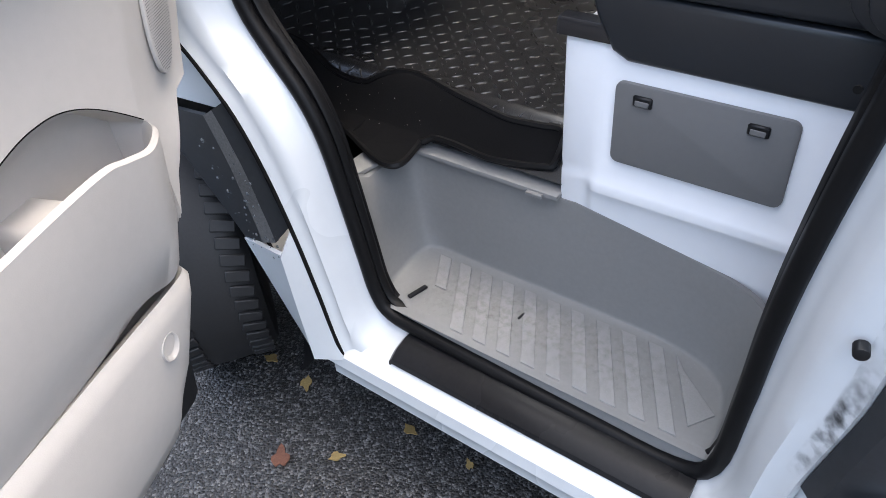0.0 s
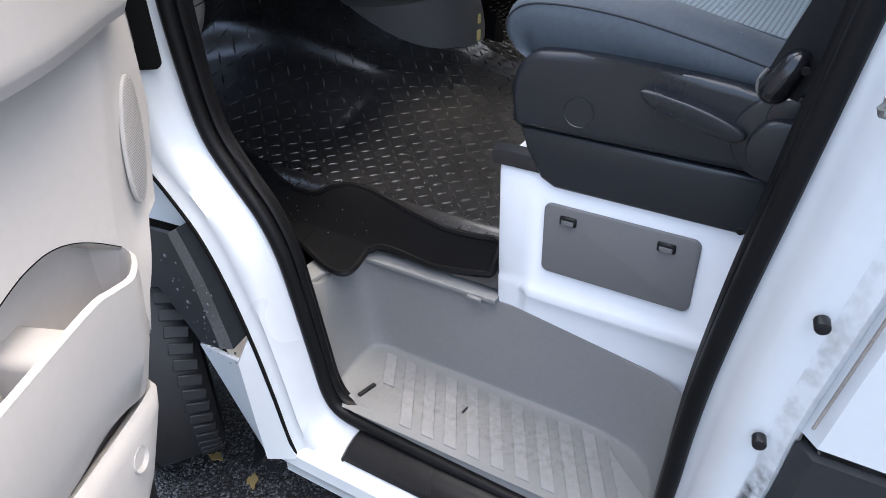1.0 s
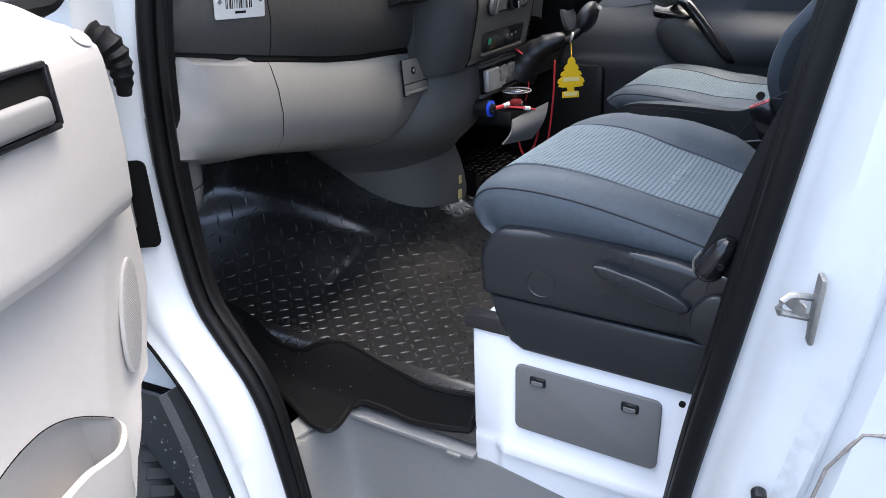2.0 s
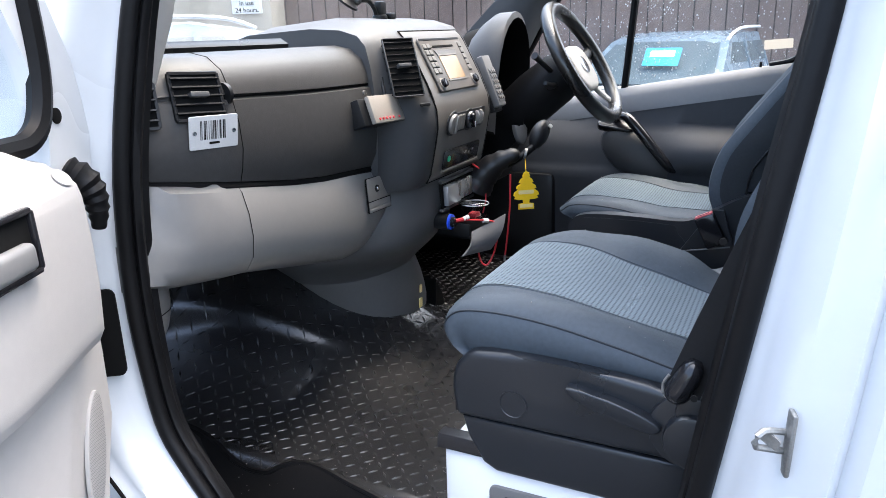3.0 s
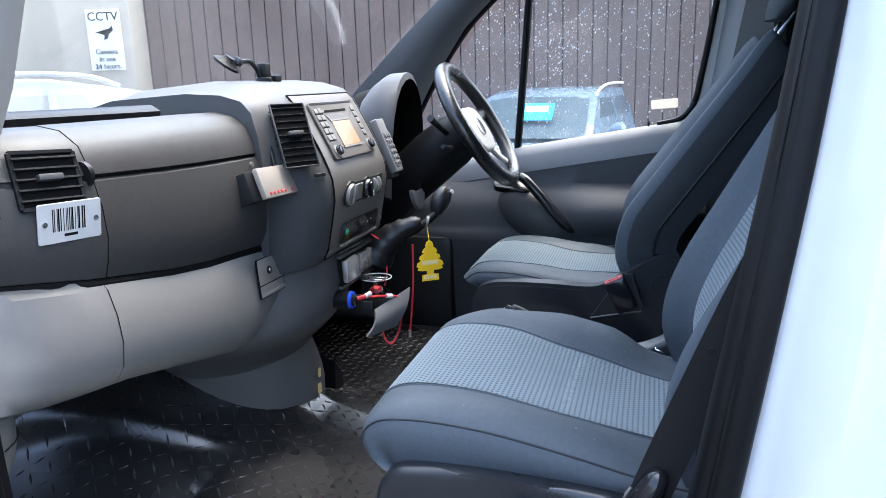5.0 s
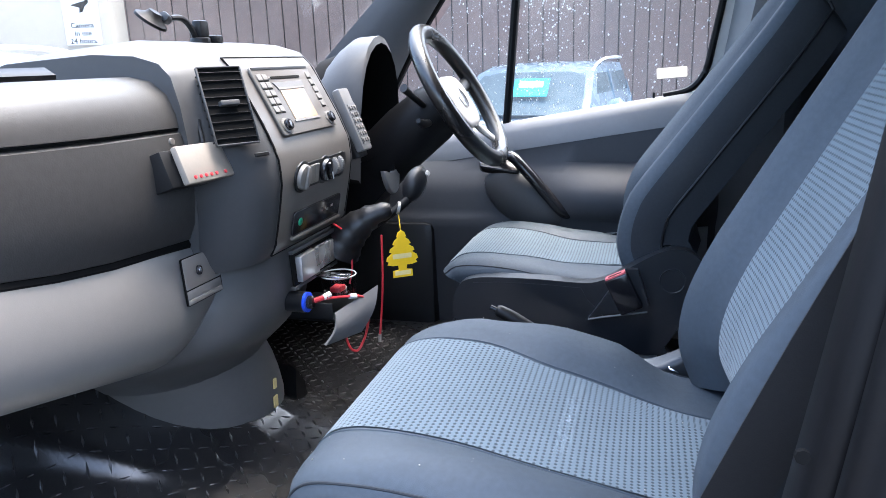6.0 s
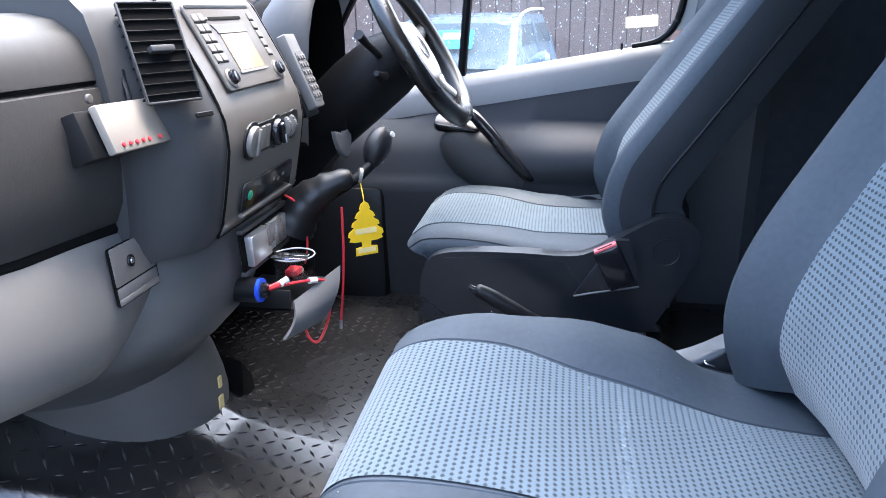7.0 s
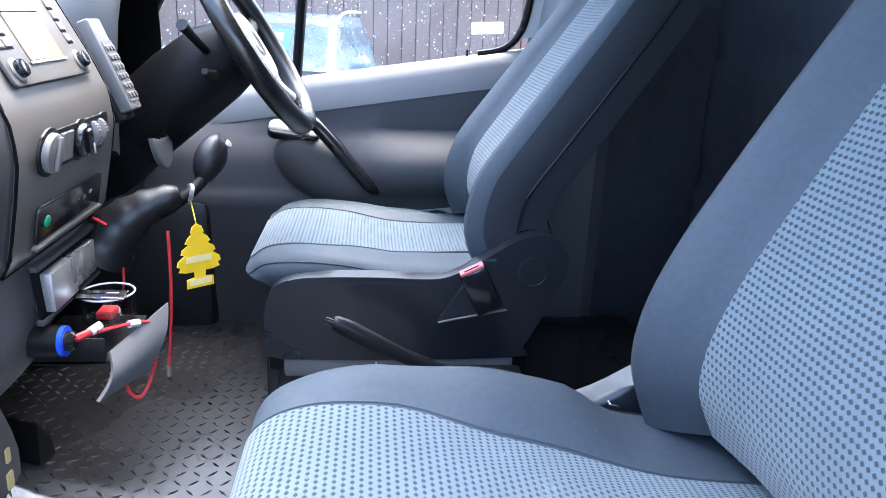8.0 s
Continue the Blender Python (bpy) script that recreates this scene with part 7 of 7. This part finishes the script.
part("wall", moved(box(-14.0, -3.33, 0, 2.63, 0.05, 0.5, 0.01), axes(FO, tuple(ALONG), (0, 0, 1))), CREAM, sign_wall)
part("window", moved(box(-5.0, -3.35, 2.65, 3.8, 0.05, 0.3, 0.01), axes(FO, tuple(ALONG), (0, 0, 1))), CARGLASS, sign_wall)

sign = thing("warning_sign", "white CCTV notice with black camera symbol", "sign")
sg = axes(FO + ALONG * -3.62 - VIEW * 0.51 + Vector((0, 0, 2.17)), tuple(ALONG), (0, 0, 1))
part("board", plate(rrect(0.38, 0.66, 0.01, 2), 0.01, sg), CARD, sign)


def words(text, m, size, mat, parent):
    cu = bpy.data.curves.new("text", "FONT")
    cu.body, cu.size, cu.align_x, cu.align_y, cu.extrude, cu.resolution_u = text, size, "CENTER", "CENTER", 0.002, 3
    tmp = new("text", cu)
    me = bpy.data.meshes.new_from_object(tmp.evaluated_get(bpy.context.evaluated_depsgraph_get()))
    bpy.data.objects.remove(tmp)
    me.transform(m)
    me.materials.append(mat)
    ob = new("lettering", me)
    ob.parent = parent
    return ob


words("CCTV", sg @ pose(0, 0.245, 0.014), 0.13, INKSHADE, sign)
words("Camera", sg @ pose(0, -0.13, 0.014), 0.078, INKSHADE, sign)
words("in use", sg @ pose(0, -0.21, 0.014), 0.078, INKSHADE, sign)
words("24 hours.", sg @ pose(0, -0.29, 0.014), 0.078, INKSHADE, sign)
part("camera_symbol", plate([(-0.10, 0.06), (0.06, 0.10), (0.09, 0.13), (0.10, 0.08), (0.05, 0.04), (0.03, -0.01), (-0.01, -0.02), (0.0, 0.03)], 0.004, sg @ pose(0, 0.02, 0.011)), INKSHADE, sign)


def build_car(name, label, m, paint, glass_mat, tag=False):
    """A parked car: body, cabin, glass, wheels, mirrors and roof rails; it points along its own -y."""
    car = thing(name, label, "car", at=m)
    L, W = 4.2, 1.75
    prof = [(-2.05, 0.30), (-2.08, 0.55), (-2.0, 0.80), (-1.2, 0.95), (-1.0, 0.98), (1.75, 1.0), (2.02, 0.92), (2.08, 0.55), (2.04, 0.30)]
    secs = []
    for k in range(9):
        t = -1 + 2 * k / 8
        s = 1 - 0.06 * abs(t) ** 3
        secs.append([(t * W / 2, y * (1 - 0.03 * abs(t) ** 2), 0.3 + (z - 0.3) * s) for y, z in prof])
    body = part("body", loft(secs), paint, car, "", 40)
    cab = [(-1.15, 0.94), (-0.45, 1.42), (-0.1, 1.50), (0.7, 1.50), (1.35, 1.40), (1.85, 0.97)]
    secs = []
    for k in range(9):
        t = -1 + 2 * k / 8
        s = 1 - 0.05 * abs(t) ** 3
        secs.append([((t * (W / 2 - 0.08 - 0.17 * (z - 0.94) / 0.56)), y, 0.94 + (z - 0.94) * s) for y, z in cab])
    part("cabin", loft(secs), paint, car, "", 40)

    def scr(s, t):
        z = 0.99 + 0.40 * t
        hw = (W / 2 - 0.16 - 0.15 * t)
        return ((2 * s - 1) * hw, -1.13 + 0.67 * t - 0.05 * math.cos((2 * s - 1) * 1.4) + 0.02, z + 0.012)
    part("windscreen", sheet(scr, 8, 4, 0.01), glass_mat, car, "dark windscreen", 60)
    for sx in (-1, 1):
        def side(s, t, sx=sx):
            y = -0.75 + 1.95 * s + (0.35 * (1 - s) - 0.25 * s) * t
            z = 1.02 + 0.36 * t
            return (sx * (W / 2 - 0.088 - 0.16 * (z - 0.94) / 0.56), y, z)
        w = part("side_glass", sheet(side, 8, 4, 0.012), glass_mat, car, "dark side glass", 60)
        for yy in (0.05, 0.75):
            part("door_pillar", loft([[(sx * (W / 2 - 0.074 - 0.16 * (z - 0.94) / 0.56), yy + d, z) for d in (-0.03, 0.03)] + [(sx * (W / 2 - 0.10 - 0.16 * (z - 0.94) / 0.56), yy + d, z) for d in (0.03, -0.03)] for z in (1.0, 1.2, 1.4)]), paint, w)
        if sx > 0:
            part("roof_rail", tube(smooth_line([(sx * 0.62, -0.42, 1.40), (sx * 0.625, -0.25, 1.475), (sx * 0.63, 0.1, 1.525), (sx * 0.63, 0.9, 1.515), (sx * 0.63, 1.2, 1.43)], 4), 0.016, 8), CARD, car, "pale roof rail")
        part("mirror", tube([(sx * 0.84, -0.72, 1.03), (sx * 0.93, -0.74, 1.06), (sx * 1.0, -0.74, 1.07), (sx * 1.03, -0.73, 1.07)], [0.03, 0.075, 0.085, 0.04], 10), paint, car, "door mirror")
        part("headlight", tube([(sx * 0.78, -1.98, 0.72), (sx * 0.70, -2.04, 0.72), (sx * 0.5, -2.09, 0.70)], [0.05, 0.08, 0.04], 10), CARD, car, "headlight")
        for yy in (-1.3, 1.3):
            wh = part("wheel", lathe([(0.002, -0.1), (0.31, -0.1), (0.32, -0.05), (0.32, 0.05), (0.31, 0.1), (0.002, 0.1)], 28, axes((sx * 0.80, yy, 0.32), (0, 1, 0), (0, 0, 1))), TYRE, car, "tyre")
            part("rim", lathe([(0.002, -0.105), (0.20, -0.105), (0.20, 0.105), (0.002, 0.105)], 20, axes((sx * 0.80, yy, 0.32), (0, 1, 0), (0, 0, 1))), PANELGREY, wh)
    return car


blue_car = build_car("parked_car", "slate-blue parked car with a cyan price card", axes((-0.85, 8.0, 0), (0.98, -0.2, 0), (0.2, 0.98, 0)), CARBLUE, CARGLASS)
part("price_card", moved(plate(rrect(0.38, 0.21, 0.01, 2), 0.008), axes((0.12, -0.87, 1.24), (1, 0, 0), (0, 0.55, 0.8)) @ pose(0, 0, 0.03)), CYAN, blue_car, "cyan price card behind the glass")
part("price_bar", moved(plate(rrect(0.26, 0.07, 0.005, 2, 0, 0.035), 0.010), axes((0.12, -0.87, 1.24), (1, 0, 0), (0, 0.55, 0.8)) @ pose(0, 0, 0.03)), CARD, blue_car)
silver_car = build_car("parked_car", "silver parked car beside the cream wall", axes((-5.4, 4.15, 0), (0.653, -0.757, 0), (0.757, 0.653, 0)) @ Matrix.Diagonal((1.1, 1.1, 1.15, 1)), CARSILVER, PALEGLASS)
white_car = build_car("parked_car", "pale parked car at the far side of the yard", axes((3.6, 7.4, 0), (0.90, 0.43, 0), (-0.43, 0.90, 0)), CARSILVER, CARGLASS)

# grit, leaves and pebbles under the doorway
LEAF = material("fallen_leaf", (0.20, 0.14, 0.05), 0.7, vary=0.4, scale=60)
LEAFRED = material("fallen_leaf_red", (0.12, 0.05, 0.03), 0.7, vary=0.4, scale=60)
rnd = random.Random(9)
for x, y, s, mt in ((-0.33, 0.05, 0.018, LEAF), (-0.52, -0.16, 0.028, LEAFRED), (-0.42, -0.09, 0.016, LEAF), (-0.62, 0.02, 0.02, LEAF), (-0.36, 0.10, 0.016, LEAFRED), (-0.75, 0.03, 0.02, LEAF), (-0.17, 0.05, 0.012, LEAF)):
    pts = [(s * (1 + 0.4 * math.sin(3 * a + x * 9)) * math.cos(a), 0.6 * s * (1 + 0.3 * math.cos(4 * a)) * math.sin(a)) for a in [2 * math.pi * k / 14 for k in range(14)]]
    tagged(link("fallen_leaf", plate(pts, 0.002, pose(x, y, 0.004, 6, 5, rnd.random() * 360))  , mt), "dry fallen leaf lying on the asphalt", "leaf", "fallen leaves")
GRIT = material("grit", (0.085, 0.085, 0.085), 0.7, vary=0.8, scale=200)
places = []
for k in range(5000):
    x, y = -1.2 + 1.7 * rnd.random(), -0.75 + 1.25 * rnd.random()
    r = 0.0012 + 0.003 * rnd.random() ** 3
    places.append(pose(x, y, r * 0.2, 0, 0, rnd.random() * 90) @ Matrix.Diagonal((r, r * (0.7 + 0.5 * rnd.random()), r * 0.6, 1)))
tagged(link("gravel", scatter(pebble(), places), GRIT), "loose grit on the wet asphalt", "gravel", kind="stuff")
